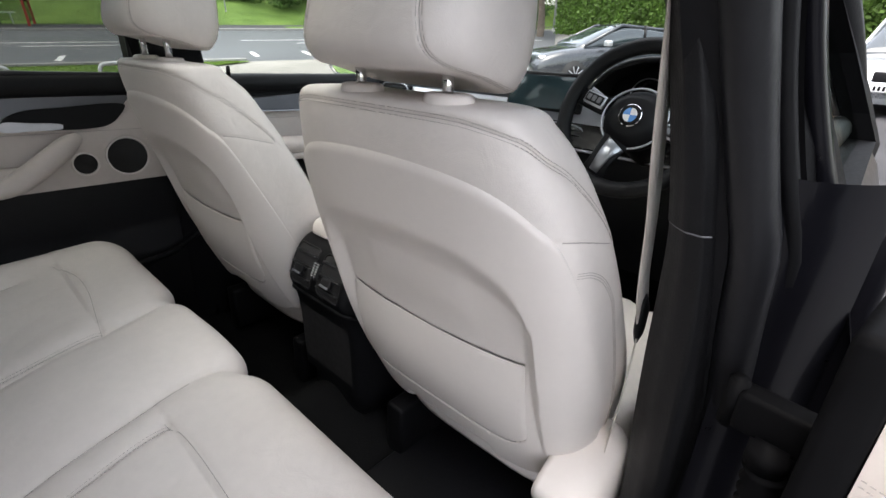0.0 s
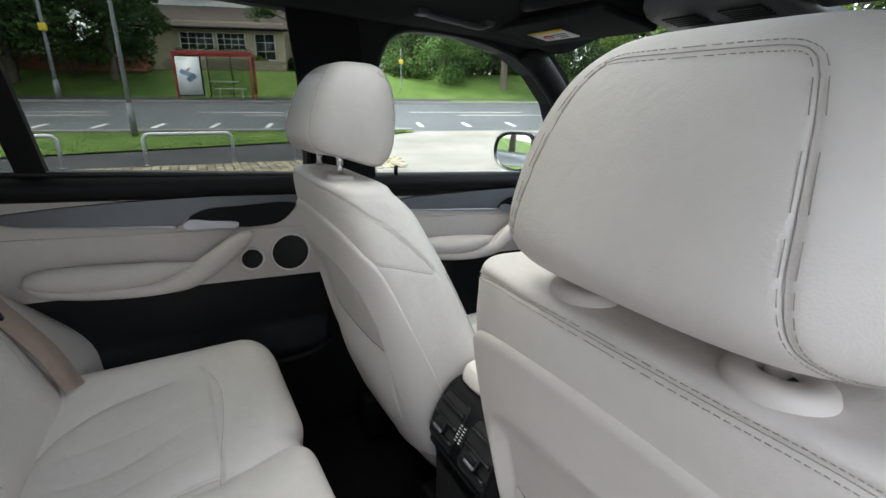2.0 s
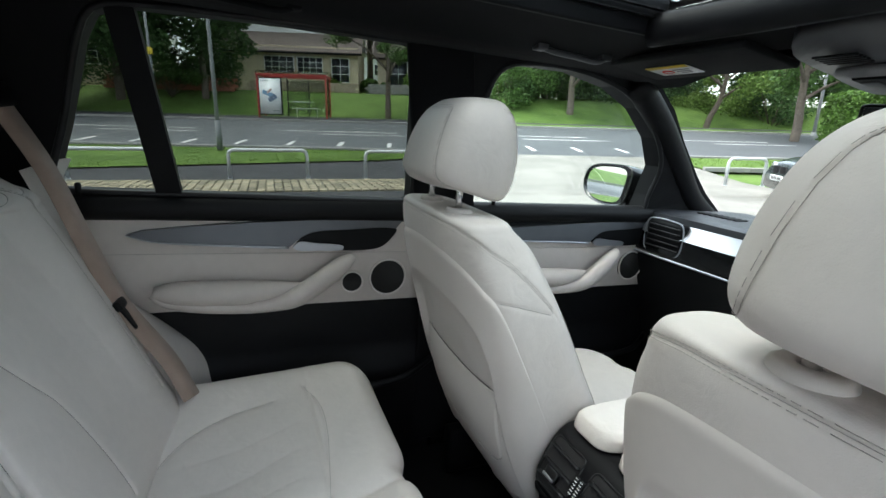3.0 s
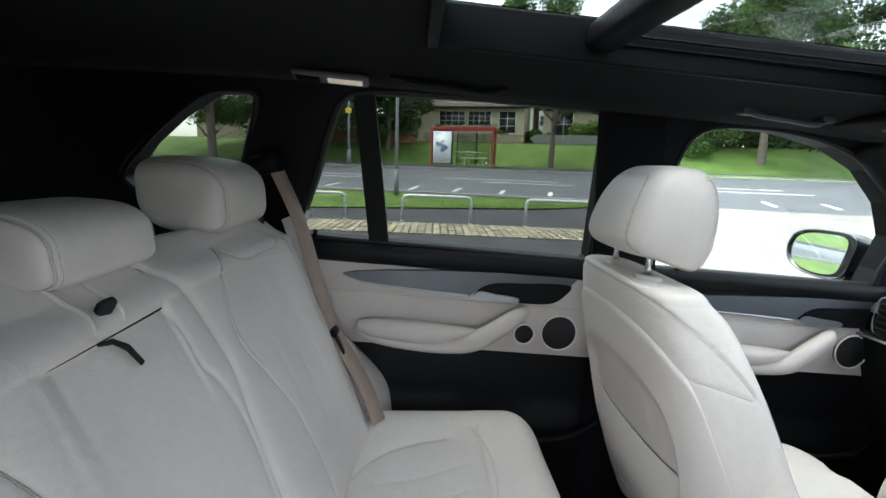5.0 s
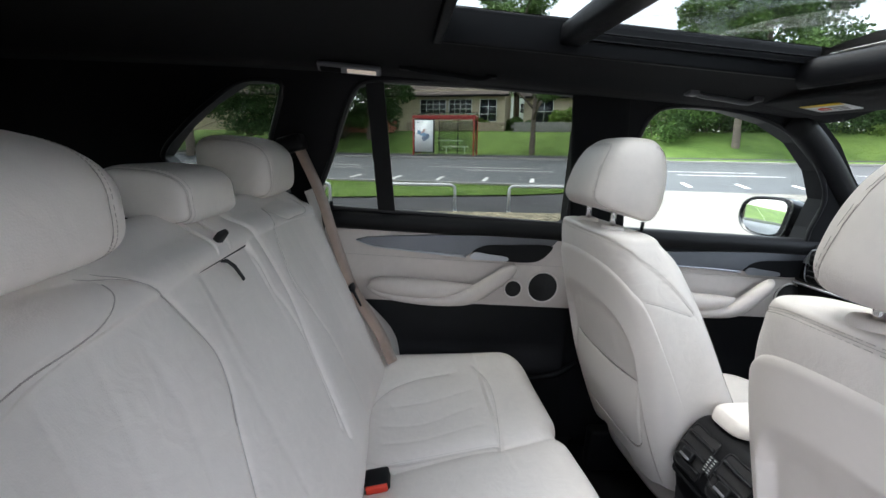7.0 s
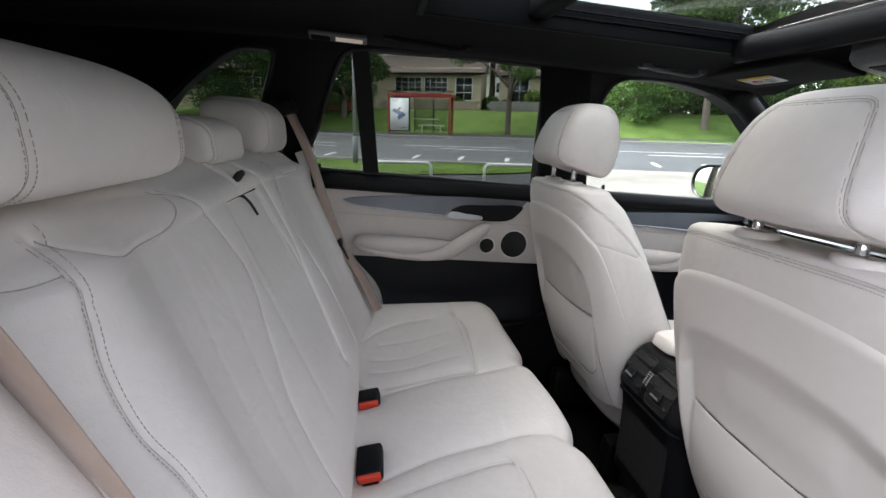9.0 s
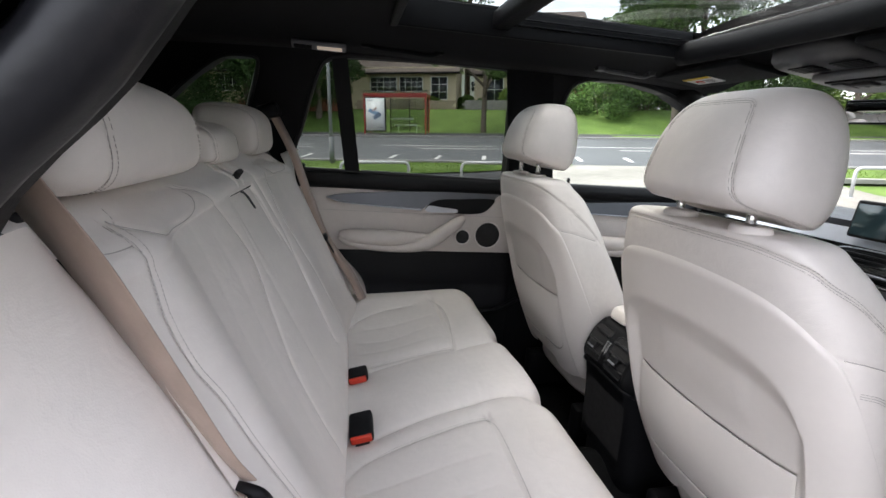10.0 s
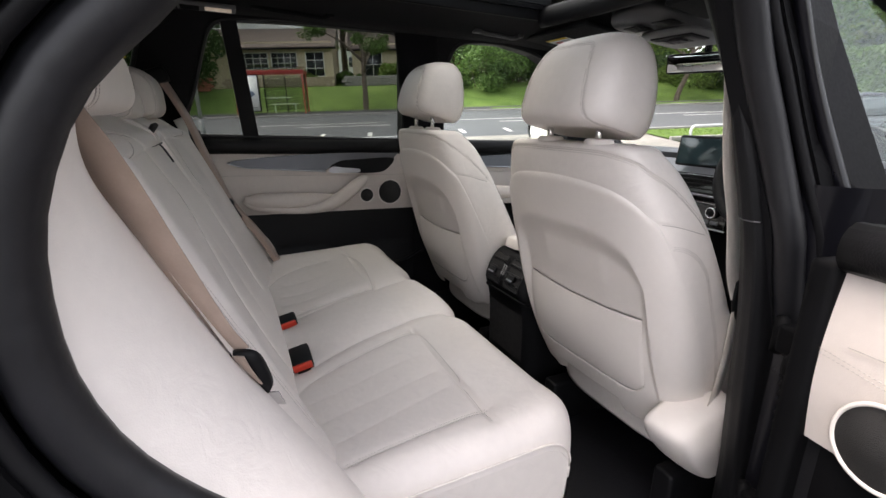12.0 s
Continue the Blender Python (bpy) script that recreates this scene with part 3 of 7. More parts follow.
def rest_turn(v):
    return curve_at([q.y for q in REST_LINE], [q.x for q in REST_LINE], v)


def rest_ring(v, a, grow=0.0):
    w, r, f, z = (curve_at(HV, t, v) for t in (HW, HR, HF, HZ))
    c, s = math.cos(a), math.sin(a)
    d = abs((math.degrees(a) - 90) % 360 - 180)
    if 0.14 < v < 0.87:
        grow -= groove((d - rest_turn(v)) * 0.0022, 0.0032, 0.0022)
    y = (r + f) / 2 + ((f - r) / 2 + grow) * sgnpow(s, 0.62)
    return Vector(((w + grow) * sgnpow(c, 0.58), y, z - 0.024 * ease((y + 0.03) / 0.12) * (1 - v) ** 1.6))


def loft_of(fn, nu, nv):
    return capped(grid(lambda u, v: fn(v, 2 * math.pi * u), nu, nv, ring=True), nu, nv)


def stitch_lines(fn, n=60, r=0.00042, twin=0.006):
    """Two rows of single stitches and the fold between them; fn(t, side) gives the place on a surface."""
    rows = [tube([fn(i / (n - 1), 0) for i in range(n)], 0.00035, 4)]
    length = sum((fn(i / 20, 0) - fn((i + 1) / 20, 0)).length for i in range(20))
    k = max(8, int(length / 0.0052))
    for s in (-twin / 2, twin / 2):
        for i in range(k):
            rows.append(tube([fn((i + 0.15) / k, s), fn((i + 0.80) / k, s)], r, 4))
    return join(*rows)


def front_seat(name, at, head_at, base_x, label):
    """A front seat with its back, hard rear shell, map pocket and head restraint."""
    cx = at[0]
    seat = thing(name, label, "car seat", (cx, 0.35, 0.46), "front seats")
    up = lambda g: moved(g, Matrix.Translation(at))
    on_head = lambda g: moved(g, Matrix.Translation(head_at))
    on_base = lambda g: moved(g, Matrix.Translation((base_x, at[1], at[2])))
    back = part("backrest", up(loft_of(lambda v, a: under_shell(1 - (1 - v) ** 1.25, a), 190, 200)), LEATHER, seat)
    shell = part("back_shell", up(grid(shell_point, 170, 130)), SHELL, seat, "smooth ivory plastic rear shell")
    part("map_pocket", up(grid(pocket_point, 70, 40)), SHELL, shell, "ivory map pocket with a dark slit above")
    # A thin dark tube stands for the shade inside the pocket's opening.
    slit = [pocket_point(0.03 + 0.94 * i / 40, 0.995) + Vector((0, 0.0020, -0.0002)) for i in range(41)]
    part("pocket_slit_shade", up(tube(slit, [0.0002 + 0.0004 * math.sin(math.pi * (i + 1) / 42) ** 0.5 for i in range(41)], 8)), GAP, shell, "dark strip drawn for the shade in the map pocket opening")
    rim = [pocket_point(0.0, 1 - i / 24) for i in range(25)] + [pocket_point(i / 40, 0) for i in range(1, 40)] + [pocket_point(1.0, i / 24) for i in range(25)]
    part("pocket_groove", up(tube([q + Vector((0, -0.0004, 0)) for q in rim], 0.0009, 6)), GROOVE, shell)

    def shoulder(t, e):
        """The stitched joint: across the rear by angle, along the sides by distance."""
        q = 2 * t - 1
        sx = 1 if q > 0 else -1
        if abs(q) < 0.5:
            a = radians(270 + sx * 62 * abs(q) / 0.5)
            return back_ring(v_at(rear_seam(a) + e), a, 0.0013)
        y0 = back_ring(v_at(rear_seam(radians(332))), radians(332)).y
        y = y0 + (0.150 - y0) * (abs(q) - 0.5) / 0.5
        return side_point(seam_z(y) + e * 1.05, y, sx, 0.0013)
    part("seam", up(stitch_lines(shoulder, 90, twin=0.0075)), STITCH, back)
    for sx in (-1, 1):
        part("seam", up(tube([side_point(cross_z(0.045 + 0.10 * i / 20), 0.045 + 0.10 * i / 20, sx, 0.0004) for i in range(21)], 0.0007, 5)), STITCH, back)
        line_s = spline([(y, z, 0) for y, z in ((0.066, 1.090), (0.09, 1.086), (0.122, 1.068), (0.148, 1.035), (0.163, 0.99), (0.182, 0.94), (0.21, 0.86), (0.24, 0.77), (0.26, 0.70))], 60)

        def piping(t, e, sx=sx):
            i = min(58, int(t * 59))
            q, n = line_s[i].lerp(line_s[i + 1], t * 59 - i), (line_s[i + 1] - line_s[i]).normalized()
            return side_point(q.y + n.x * e, q.x - n.y * e, sx, 0.0008)
        if sx * cx > 0:
            part("seam", up(stitch_lines(piping, 60)), STITCH, back)
        else:
            part("seam", up(stitch_lines(lambda t, e, sx=sx: side_point(1.10 - 0.36 * t, curve_at(BZ, BF, 1.10 - 0.36 * t) - 0.030 + e, sx, 0.0008), 40)), STITCH, back)
        collar = [(0.0, 0.030), (0.006, 0.0298), (0.0105, 0.028), (0.0125, 0.024), (0.0125, 0.012), (0.009, 0.0105)]
        part("post_collar", moved(grid(lambda u, v: (lambda q: Vector((sx * 0.073 + q[1] * math.cos(2 * math.pi * u), 0.010 + 0.86 * q[1] * math.sin(2 * math.pi * u), 1.2575 + q[0])))(collar[int(v * 5 + 0.5)]), 32, 6, ring=True), Matrix.Translation((head_at[0], head_at[1], at[2]))), SHELL, back, "ivory plastic collar round the post")
    rest = part("head_restraint", on_head(loft_of(rest_ring, 220, 100)), LEATHER, seat)
    for sx in (-1, 1):
        part("post", on_head(tube([(sx * 0.073, 0.010, 1.22), (sx * 0.073, 0.008, 1.275), (sx * 0.073, 0.006, 1.31)], 0.0068, 12)), CHROME, rest, "chrome steel post")
        part("post_slot", on_head(box((sx * 0.073 - 0.010, -0.030, 1.3035), (0.032, 0.014, 0.010), 0.004, (30, -12, 0))), GAP, rest)

    def panel_seam(t, e):
        """The joint round the rear panel: up one side, over with round corners, down the other."""
        q = abs(2 * t - 1)
        k = min(98, int(q * 99))
        p = PANEL[k].lerp(PANEL[k + 1], q * 99 - k)
        n = (PANEL[k + 1] - PANEL[k]).normalized()
        n = Vector((n.x / 460, n.y, 0)).normalized()
        return rest_ring(p.y + n.x * e / 0.21, radians(270 + (1 if t > 0.5 else -1) * (p.x - n.y * e * 640)), 0.0012)
    part("seam", on_head(stitch_lines(panel_seam, 240, 0.00030)), STITCH, rest)

    def base(v, a):
        y0, y1 = 0.22, 0.74
        z = curve_at([0, 0.15, 0.6, 0.85, 1], [0.58, 0.585, 0.66, 0.72, 0.735], v)
        k = curve_at([0, 0.15, 0.6, 0.85, 1], [0.93, 1, 1, 0.95, 0.80], v)
        c, s = math.cos(a), math.sin(a)
        x, y = 0.255 * k * sgnpow(c, 0.45), (y0 + y1) / 2 + (y1 - y0) / 2 * k * sgnpow(s, 0.45)
        wave = 0.006 * math.cos(x * 2 * math.pi / 0.085) * (abs(x) < 0.15) * (v > 0.8)
        return Vector((x, y, z + 0.03 * (x / 0.25) ** 4 * (v > 0.3) + 0.10 * (y - 0.48) * (v > 0.3) + wave))
    part("cushion", on_base(loft_of(base, 64, 24)), LEATHER, seat)
    for sx in (-1, 1):
        part("seat_rail", on_base(box((sx * 0.2, 0.46, 0.50), (0.05, 0.56, 0.14), 0.01)), BLACK, seat)
    out = 1 if cx > 0 else -1
    for sx, yc, zc in ((out, 0.28, 0.69), (-out, 0.27, 0.655))[1 if cx > 0 else 0:]:
        part("hinge_cover", on_base(loft_of(lambda v, a: Vector((sx * (0.215 + 0.03 * v), yc + (0.06 - 0.03 * v * v) * sgnpow(math.cos(a), 0.75), zc + (0.06 - 0.03 * v * v) * sgnpow(math.sin(a), 0.75))), 28, 8)), SHELL, seat, "rounded ivory plastic hinge cover")
    if cx > 0:
        loop = smooth2([(0.095, 0.722), (0.135, 0.752), (0.19, 0.772), (0.265, 0.772), (0.285, 0.69), (0.262, 0.592), (0.228, 0.578), (0.135, 0.655)], 48)
        part("hinge_cover", on_base(capped(grid(lambda u, v: (lambda q, k: Vector((0.20 + 0.085 * v, 0.185 + (q[0] - 0.185) * k, 0.69 + (q[1] - 0.69) * k)))(loop[int(u * 48 + 0.5) % 48], 1 - 0.30 * v ** 4), 48, 10, ring=True), 48, 10)), SHELL, seat, "angular ivory plastic hinge cover")
    return seat


driver = front_seat("front_seat", (0.367, 0.004, 0.0), (0.389, 0.004, 0.0), 0.385, "ivory leather driver's seat seen from behind")
passenger = front_seat("front_seat.001", (-0.3856, -0.0155, 0.005), (-0.385, 0.0, 0.022), -0.385, "ivory leather front passenger seat with rear shell")

# rear bench
BENCH = 0.635


def line_2d(pts, n=36):
    return np.array([(p.x, p.y) for p in spline([(a, b, 0) for a, b in pts], n)])


def away(P, line):
    """Distance of each point of P from a line on the surface."""
    a, d = line[:-1], line[1:] - line[:-1]
    rel = P[:, None, :] - a[None]
    t = np.clip((rel * d[None]).sum(2) / np.maximum(1e-12, (d * d).sum(1))[None], 0, 1)
    return np.sqrt((((rel - t[:, :, None] * d[None])) ** 2).sum(2).min(1))


def relief(P, lines):
    """How far a padded cover is drawn in along its sewn lines: (line, depth, sharp width, soft depth, soft width)."""
    out = np.zeros(len(P))
    for line, d1, w1, d2, w2 in lines:
        lo, hi = line.min(0) - 3 * w2, line.max(0) + 3 * w2
        near = np.where(((P > lo) & (P < hi)).all(1))[0]
        if len(near):
            d = away(P[near], line)
            out[near] += d1 * np.exp(-(d / w1) ** 2) + d2 * np.exp(-(d / w2) ** 1.5)
    return out


def cushion_z(x, y):
    z = 0.803
    z += 0.012 * math.exp(-((abs(abs(x) - 0.58)) / 0.06) ** 2)
    z -= 0.012 * math.exp(-(((abs(x) - 0.36) / 0.16) ** 2)) * (y < -0.24)
    z += 0.010 * math.exp(-(x / 0.10) ** 2)
    z += 0.06 * (y + 0.30)
    z -= 0.022 * math.exp(-((x - 0.09) / 0.075) ** 2 - ((y + 0.525) / 0.05) ** 2) + 0.018 * math.exp(-((x + 0.115) / 0.05) ** 2 - ((y + 0.525) / 0.05) ** 2)
    dip = max(0, min(1, (-0.24 - y) / 0.30))
    z -= 0.048 * dip * dip * (3 - 2 * dip) * math.exp(-(x / 0.40) ** 4)
    return z


def front_edge(x):
    notch = 0.018 * (math.exp(-((x - 0.13) / 0.03) ** 2) + math.exp(-((x + 0.215) / 0.03) ** 2))
    return -0.083 - notch - 0.05 * max(0, (abs(x) - 0.50) / 0.135) ** 2.5


def cushion_point(u, v):
    x = -BENCH + 2 * BENCH * u
    fy = front_edge(x)
    edge = max(0, 1 - (BENCH - abs(x)) / 0.05)
    if v < 0.72:
        y = -0.58 + (fy - 0.055 + 0.58) * (v / 0.72)
        z = cushion_z(x, y)
    else:
        t = (v - 0.72) / 0.28
        a = min(1, t / 0.5) * math.pi / 2
        y = fy - 0.055 + 0.055 * math.sin(a) - 0.03 * max(0, t - 0.5)
        z = cushion_z(x, fy - 0.055) - 0.05 * (1 - math.cos(a)) - 0.40 * max(0, t - 0.5)
    z -= 0.045 * (1 - math.sqrt(max(0, 1 - edge * edge)))
    return (x, y, z)


# the seat panels' sewn outlines, their pleats and the joints between the three places
R_PANEL = [(0.56, -0.535), (0.47, -0.553), (0.380, -0.552), (0.285, -0.542), (0.228, -0.505), (0.205, -0.44), (0.192, -0.33), (0.182, -0.243)]
R_OUTER = [(0.535, -0.243), (0.545, -0.337), (0.556, -0.420), (0.571, -0.503)]
R_FRONT = [(0.172, -0.246), (0.22, -0.237), (0.317, -0.236), (0.45, -0.242), (0.575, -0.256)]
L_PANEL = [(-0.50, -0.32), (-0.478, -0.42), (-0.43, -0.50), (-0.35, -0.546), (-0.26, -0.553), (-0.195, -0.535), (-0.166, -0.48), (-0.158, -0.38), (-0.156, -0.30), (-0.162, -0.243)]
L_FRONT = [(-0.150, -0.246), (-0.23, -0.236), (-0.352, -0.222), (-0.45, -0.224), (-0.532, -0.25)]
R_JOIN = [(0.152, -0.53), (0.149, -0.474), (0.134, -0.386), (0.128, -0.282), (0.112, -0.189), (0.125, -0.10), (0.13, -0.06)]
L_JOIN = [(-0.140, -0.53), (-0.142, -0.40), (-0.149, -0.226), (-0.172, -0.14), (-0.20, -0.08)]
PLEATS = [[(0.413, -0.525), (0.392, -0.452), (0.378, -0.359), (0.362, -0.27)], [(0.503, -0.516), (0.467, -0.410), (0.428, -0.275)], [(0.315, -0.52), (0.303, -0.44), (0.292, -0.35), (0.285, -0.27)],
          [(-0.235, -0.50), (-0.222, -0.40), (-0.240, -0.27)], [(-0.300, -0.50), (-0.285, -0.40), (-0.325, -0.28)], [(-0.37, -0.48), (-0.375, -0.38), (-0.41, -0.27)]]
CUSHION_LINES = [(line_2d(q), 0.0030, 0.0042, 0.004, 0.022) for q in (R_PANEL, R_OUTER, R_FRONT, L_PANEL, L_FRONT)]
CUSHION_LINES += [(line_2d(q), 0.0040, 0.0050, 0.009, 0.024) for q in (R_JOIN, L_JOIN)]
CUSHION_LINES += [(line_2d(q), 0.0009, 0.0045, 0.0010, 0.016) for q in PLEATS]

bench = thing("rear_bench", "ivory leather three-seat rear bench with folding backrests", "car seat", (0, -0.35, 0.45))
cv, cf = grid(cushion_point, 330, 170)
pull = relief(np.array([(q[0], q[1]) for q in cv]), CUSHION_LINES)
cv = [(q[0], q[1], q[2] - k * min(1.0, max(0.0, (q[2] - 0.70) / 0.05))) for q, k in zip(cv, pull)]
cushion = part("seat_cushion", (cv, cf), LEATHER, bench)
for sx in (-1, 1):
    part("cushion_side", grid(lambda u, v, sx=sx: (sx * BENCH, *((lambda q: (q[1], q[2] - (q[2] - 0.50) * v))(cushion_point(1.0, u * 0.95)))), 40, 6), LEATHER, cushion)
part("cushion_base", box((0, -0.36, 0.52), (1.2, 0.44, 0.16), 0.02), BLACK, bench)


def on_cushion(x, y, lift=0.001):
    fy = front_edge(x) - 0.055
    return Vector((x, y, cushion_z(x, min(y, fy)) + lift - float(relief(np.array([(x, y)]), CUSHION_LINES)[0])))


def cushion_seam(pts, twin=False):
    line = line_2d(pts, 60)
    def at(t, e):
        i = min(58, int(t * 59))
        a, b = line[i], line[i + 1]
        f = t * 59 - i
        d = Vector((b[0] - a[0], b[1] - a[1], 0)).normalized()
        return on_cushion(a[0] + (b[0] - a[0]) * f - d.y * e, a[1] + (b[1] - a[1]) * f + d.x * e, 0.0006)
    return stitch_lines(at, 50, 0.00036, 0.008) if twin else tube([at(i / 60, 0) for i in range(61)], 0.0005, 5)


for pts, twin in ((R_PANEL[4:], True), (R_PANEL[:5], False), (R_OUTER, True), (R_FRONT, False), (L_PANEL[6:], True), (L_PANEL[:7], False), (L_FRONT, False), (R_JOIN[:5], False)):
    part("seam", cushion_seam(pts, twin), STITCH, cushion)
part("seam", tube([Vector(cushion_point(0.9985, 0.05 + 0.83 * i / 60)) + Vector((0.002, 0, 0.0)) for i in range(61)], 0.0022, 6), LEATHER, cushion, "piped edge of the cushion")


def back_plane(z):
    return -0.745 + 0.48 * (1.24 - z)


def rear_back(x, t):
    """Front face of the rear backrest: t runs from the cushion up over the top."""
    top = 1.275 - 0.02 * (abs(x) / 0.6) ** 2
    wing = 0.022 * math.exp(-((abs(x) - 0.52) / 0.07) ** 2)
    if t < 0.8:
        z = 0.715 + (top - 0.035 - 0.715) * t / 0.8
        y = back_plane(z)
        y += wing - 0.006 * math.exp(-((abs(x) - 0.36) / 0.12) ** 2)
        y -= 0.055 * max(0, (0.82 - z) / 0.105) ** 2 * math.exp(-(x / 0.45) ** 6)
    else:
        a = (t - 0.8) / 0.2 * math.pi * 0.62
        z = top - 0.035 + 0.035 * math.sin(a)
        y = back_plane(top - 0.035) - 0.045 * (1 - math.cos(a)) * 1.6
        z += 0.022 * ease((a - 1.0) / 0.8)
        y += wing
    return Vector((x, y, z))


# sewn lines of one outer place, mirrored for the other
INNER_PIPE = [(0.45, 1.272), (0.363, 1.270), (0.31, 1.268), (0.262, 1.260), (0.234, 1.240), (0.208, 1.195), (0.190, 1.150), (0.200, 1.112), (0.224, 1.075), (0.250, 1.025), (0.272, 0.98), (0.28, 0.88), (0.27, 0.80)]
OUTER_PIPE = [(0.50, 1.266), (0.529, 1.256), (0.544, 1.240), (0.551, 1.215), (0.564, 1.18), (0.568, 1.132), (0.559, 1.09), (0.555, 1.035), (0.545, 0.96), (0.53, 0.85)]
LOBE = [(0.285, 1.262), (0.294, 1.254), (0.325, 1.242), (0.359, 1.236), (0.42, 1.236), (0.469, 1.238), (0.505, 1.250), (0.524, 1.262)]
WING_LINE = [(0.60, 1.246), (0.575, 1.243), (0.545, 1.244)]
BACK_PLEATS = [[(0.358, 1.236), (0.362, 1.19), (0.371, 1.145), (0.385, 1.09), (0.395, 1.0), (0.392, 0.90)], [(0.431, 1.236), (0.434, 1.20), (0.444, 1.145), (0.456, 1.06), (0.46, 0.95), (0.455, 0.88)], [(0.297, 1.20), (0.295, 1.14), (0.31, 1.06), (0.325, 0.97), (0.33, 0.89)]]
SPLIT = [(-0.085, 1.280), (-0.119, 1.238), (-0.136, 1.18), (-0.146, 1.12), (-0.131, 1.045), (-0.115, 0.95), (-0.095, 0.86)]
ARM_SIDE = [(-0.058, 1.235), (-0.069, 1.191), (-0.072, 1.150), (-0.090, 1.125), (-0.108, 1.058), (-0.094, 0.957), (-0.069, 0.890)]
ARM_OTHER = [(0.150, 1.2355), (0.158, 1.17), (0.162, 1.10), (0.160, 1.0), (0.155, 0.88)]
BACK_LINES = []
for sx in (-1, 1):
    for q in (INNER_PIPE, OUTER_PIPE):
        BACK_LINES.append((line_2d([(sx * a, b) for a, b in q]), 0.0026, 0.0036, 0.0024, 0.020))
    BACK_LINES.append((line_2d([(sx * a, b) for a, b in LOBE]), 0.0026, 0.0034, 0.0022, 0.018))
    BACK_LINES.append((line_2d([(sx * a, b) for a, b in WING_LINE]), 0.0024, 0.0036, 0.0, 0.01))
    for q in BACK_PLEATS:
        BACK_LINES.append((line_2d([(sx * a, b) for a, b in q]), 0.0004, 0.0050, 0.0006, 0.020))
BACK_LINES.append((line_2d(SPLIT), 0.0095, 0.0050, 0.006, 0.018))
BACK_LINES.append((line_2d(ARM_SIDE), 0.0040, 0.0040, 0.003, 0.016))
BACK_LINES.append((line_2d(ARM_OTHER), 0.0006, 0.0080, 0.001, 0.018))


def arm_step(P):
    """The folded armrest lies a little below the padding above it."""
    k = np.clip((0.150 - P[:, 0]) / 0.02, 0, 1) * np.clip((P[:, 0] + 0.062) / 0.006, 0, 1)
    return 0.0075 * k * np.clip((1.2375 - P[:, 1]) / 0.004, 0, 1) * np.clip((P[:, 1] - 1.08) / 0.15, 0, 1)


IN = Vector((0, -0.9, -0.43)).normalized()
bv, bf = grid(lambda u, v: rear_back(-0.615 + 1.23 * u, v ** 0.97), 400, 230)
BP = np.array([(q.x, q.z) for q in bv])
back_pull = relief(BP, BACK_LINES) + arm_step(BP)
backs = part("backrest", ([q + IN * float(k) for q, k in zip(bv, back_pull)], bf), LEATHER, bench)
part("back_panel", box((0, -0.79, 0.98), (1.36, 0.04, 0.54), 0.02, (25.6, 0, 0)), BLACK, bench)


def on_back(x, z, lift=0.0006):
    top = 1.275 - 0.02 * (abs(x) / 0.6) ** 2 - 0.035
    t = 0.8 * (z - 0.715) / (top - 0.715)
    if t > 0.8:
        t = 0.8 + 0.2 * math.asin(min(1, (z - top) / 0.035)) / (math.pi * 0.62)
    return rear_back(x, t) + IN * (float(relief(np.array([(x, z)]), BACK_LINES)[0]) - lift)


def back_seam(pts, twin=False, r=0.0006):
    line = spline([(a, b, 0) for a, b in pts], 60)

    def at(t, e):
        i = min(58, int(t * 59))
        p = line[i].lerp(line[i + 1], t * 59 - i)
        d = (line[i + 1] - line[i]).normalized()
        return on_back(p.x - d.y * e, p.y + d.x * e)
    return stitch_lines(at, 60, 0.00036, 0.009) if twin else tube([at(i / 60, 0) for i in range(61)], r, 6)


for sx in (-1, 1):
    for pts, twin in ((INNER_PIPE, False), (OUTER_PIPE, True), (LOBE, False), (WING_LINE, False)):
        part("seam", back_seam([(sx * a, b) for a, b in pts], twin, 0.0006), STITCH, backs)
    part("seam", back_seam([(sx * (a + 0.006), b + 0.004) for a, b in INNER_PIPE[2:9]], False, 0.0005), STITCH, backs)
gl = spline([(a, b, 0) for a, b in SPLIT], 50)
part("split_gap", tube([on_back(p.x, p.y, 0.0) for p in gl], [0.0012 + 0.0030 * math.exp(-((p.y - 1.01) / 0.07) ** 2) for p in gl], 8), GAP, backs, "dark gap between the split backrests")
part("armrest_edge", tube([on_back(0.150 - 0.208 * i / 30, 1.2352, -0.004) for i in range(31)], [0.0004 + 0.0016 * i / 30 for i in range(31)], 6), GAP, backs)
part("pull_tab", tube([on_back(a, b, 0.002) for a, b in ((0.078, 1.2345), (0.058, 1.231), (0.043, 1.219), (0.034, 1.198))], [0.0015, 0.0035, 0.0048, 0.0042], 8, flat=0.45, up=(0, 0.9, 0.43)), GAP, backs, "dark pull strap of the folded armrest")
for px, pz, w, deep, turn in ((0.044, 1.258, 0.018, 0.044, -24), (0.575, 1.262, 0.04, 0.020, -18), (-0.575, 1.262, 0.04, 0.020, 18)):
    part("belt_slot", moved(box((0, 0, 0), (w, deep, 0.010), 0.004), Matrix.Translation(on_back(px, pz, -0.002)) @ pose(0, 0, 0, 48 if deep > 0.03 else 35, 12, turn)), GAP, backs, "dark slot in the top of the backrest")
for e in (-0.024, 0.022):
    part("slot_rim", tube([on_back(0.040 + e + 0.0015 * i, 1.285 - 0.0052 * i, 0.0005 + 0.0016 * math.sin(math.pi * i / 8)) for i in range(9)], [0.0012 + 0.0022 * math.sin(math.pi * i / 8) for i in range(9)], 8), LEATHER, backs)

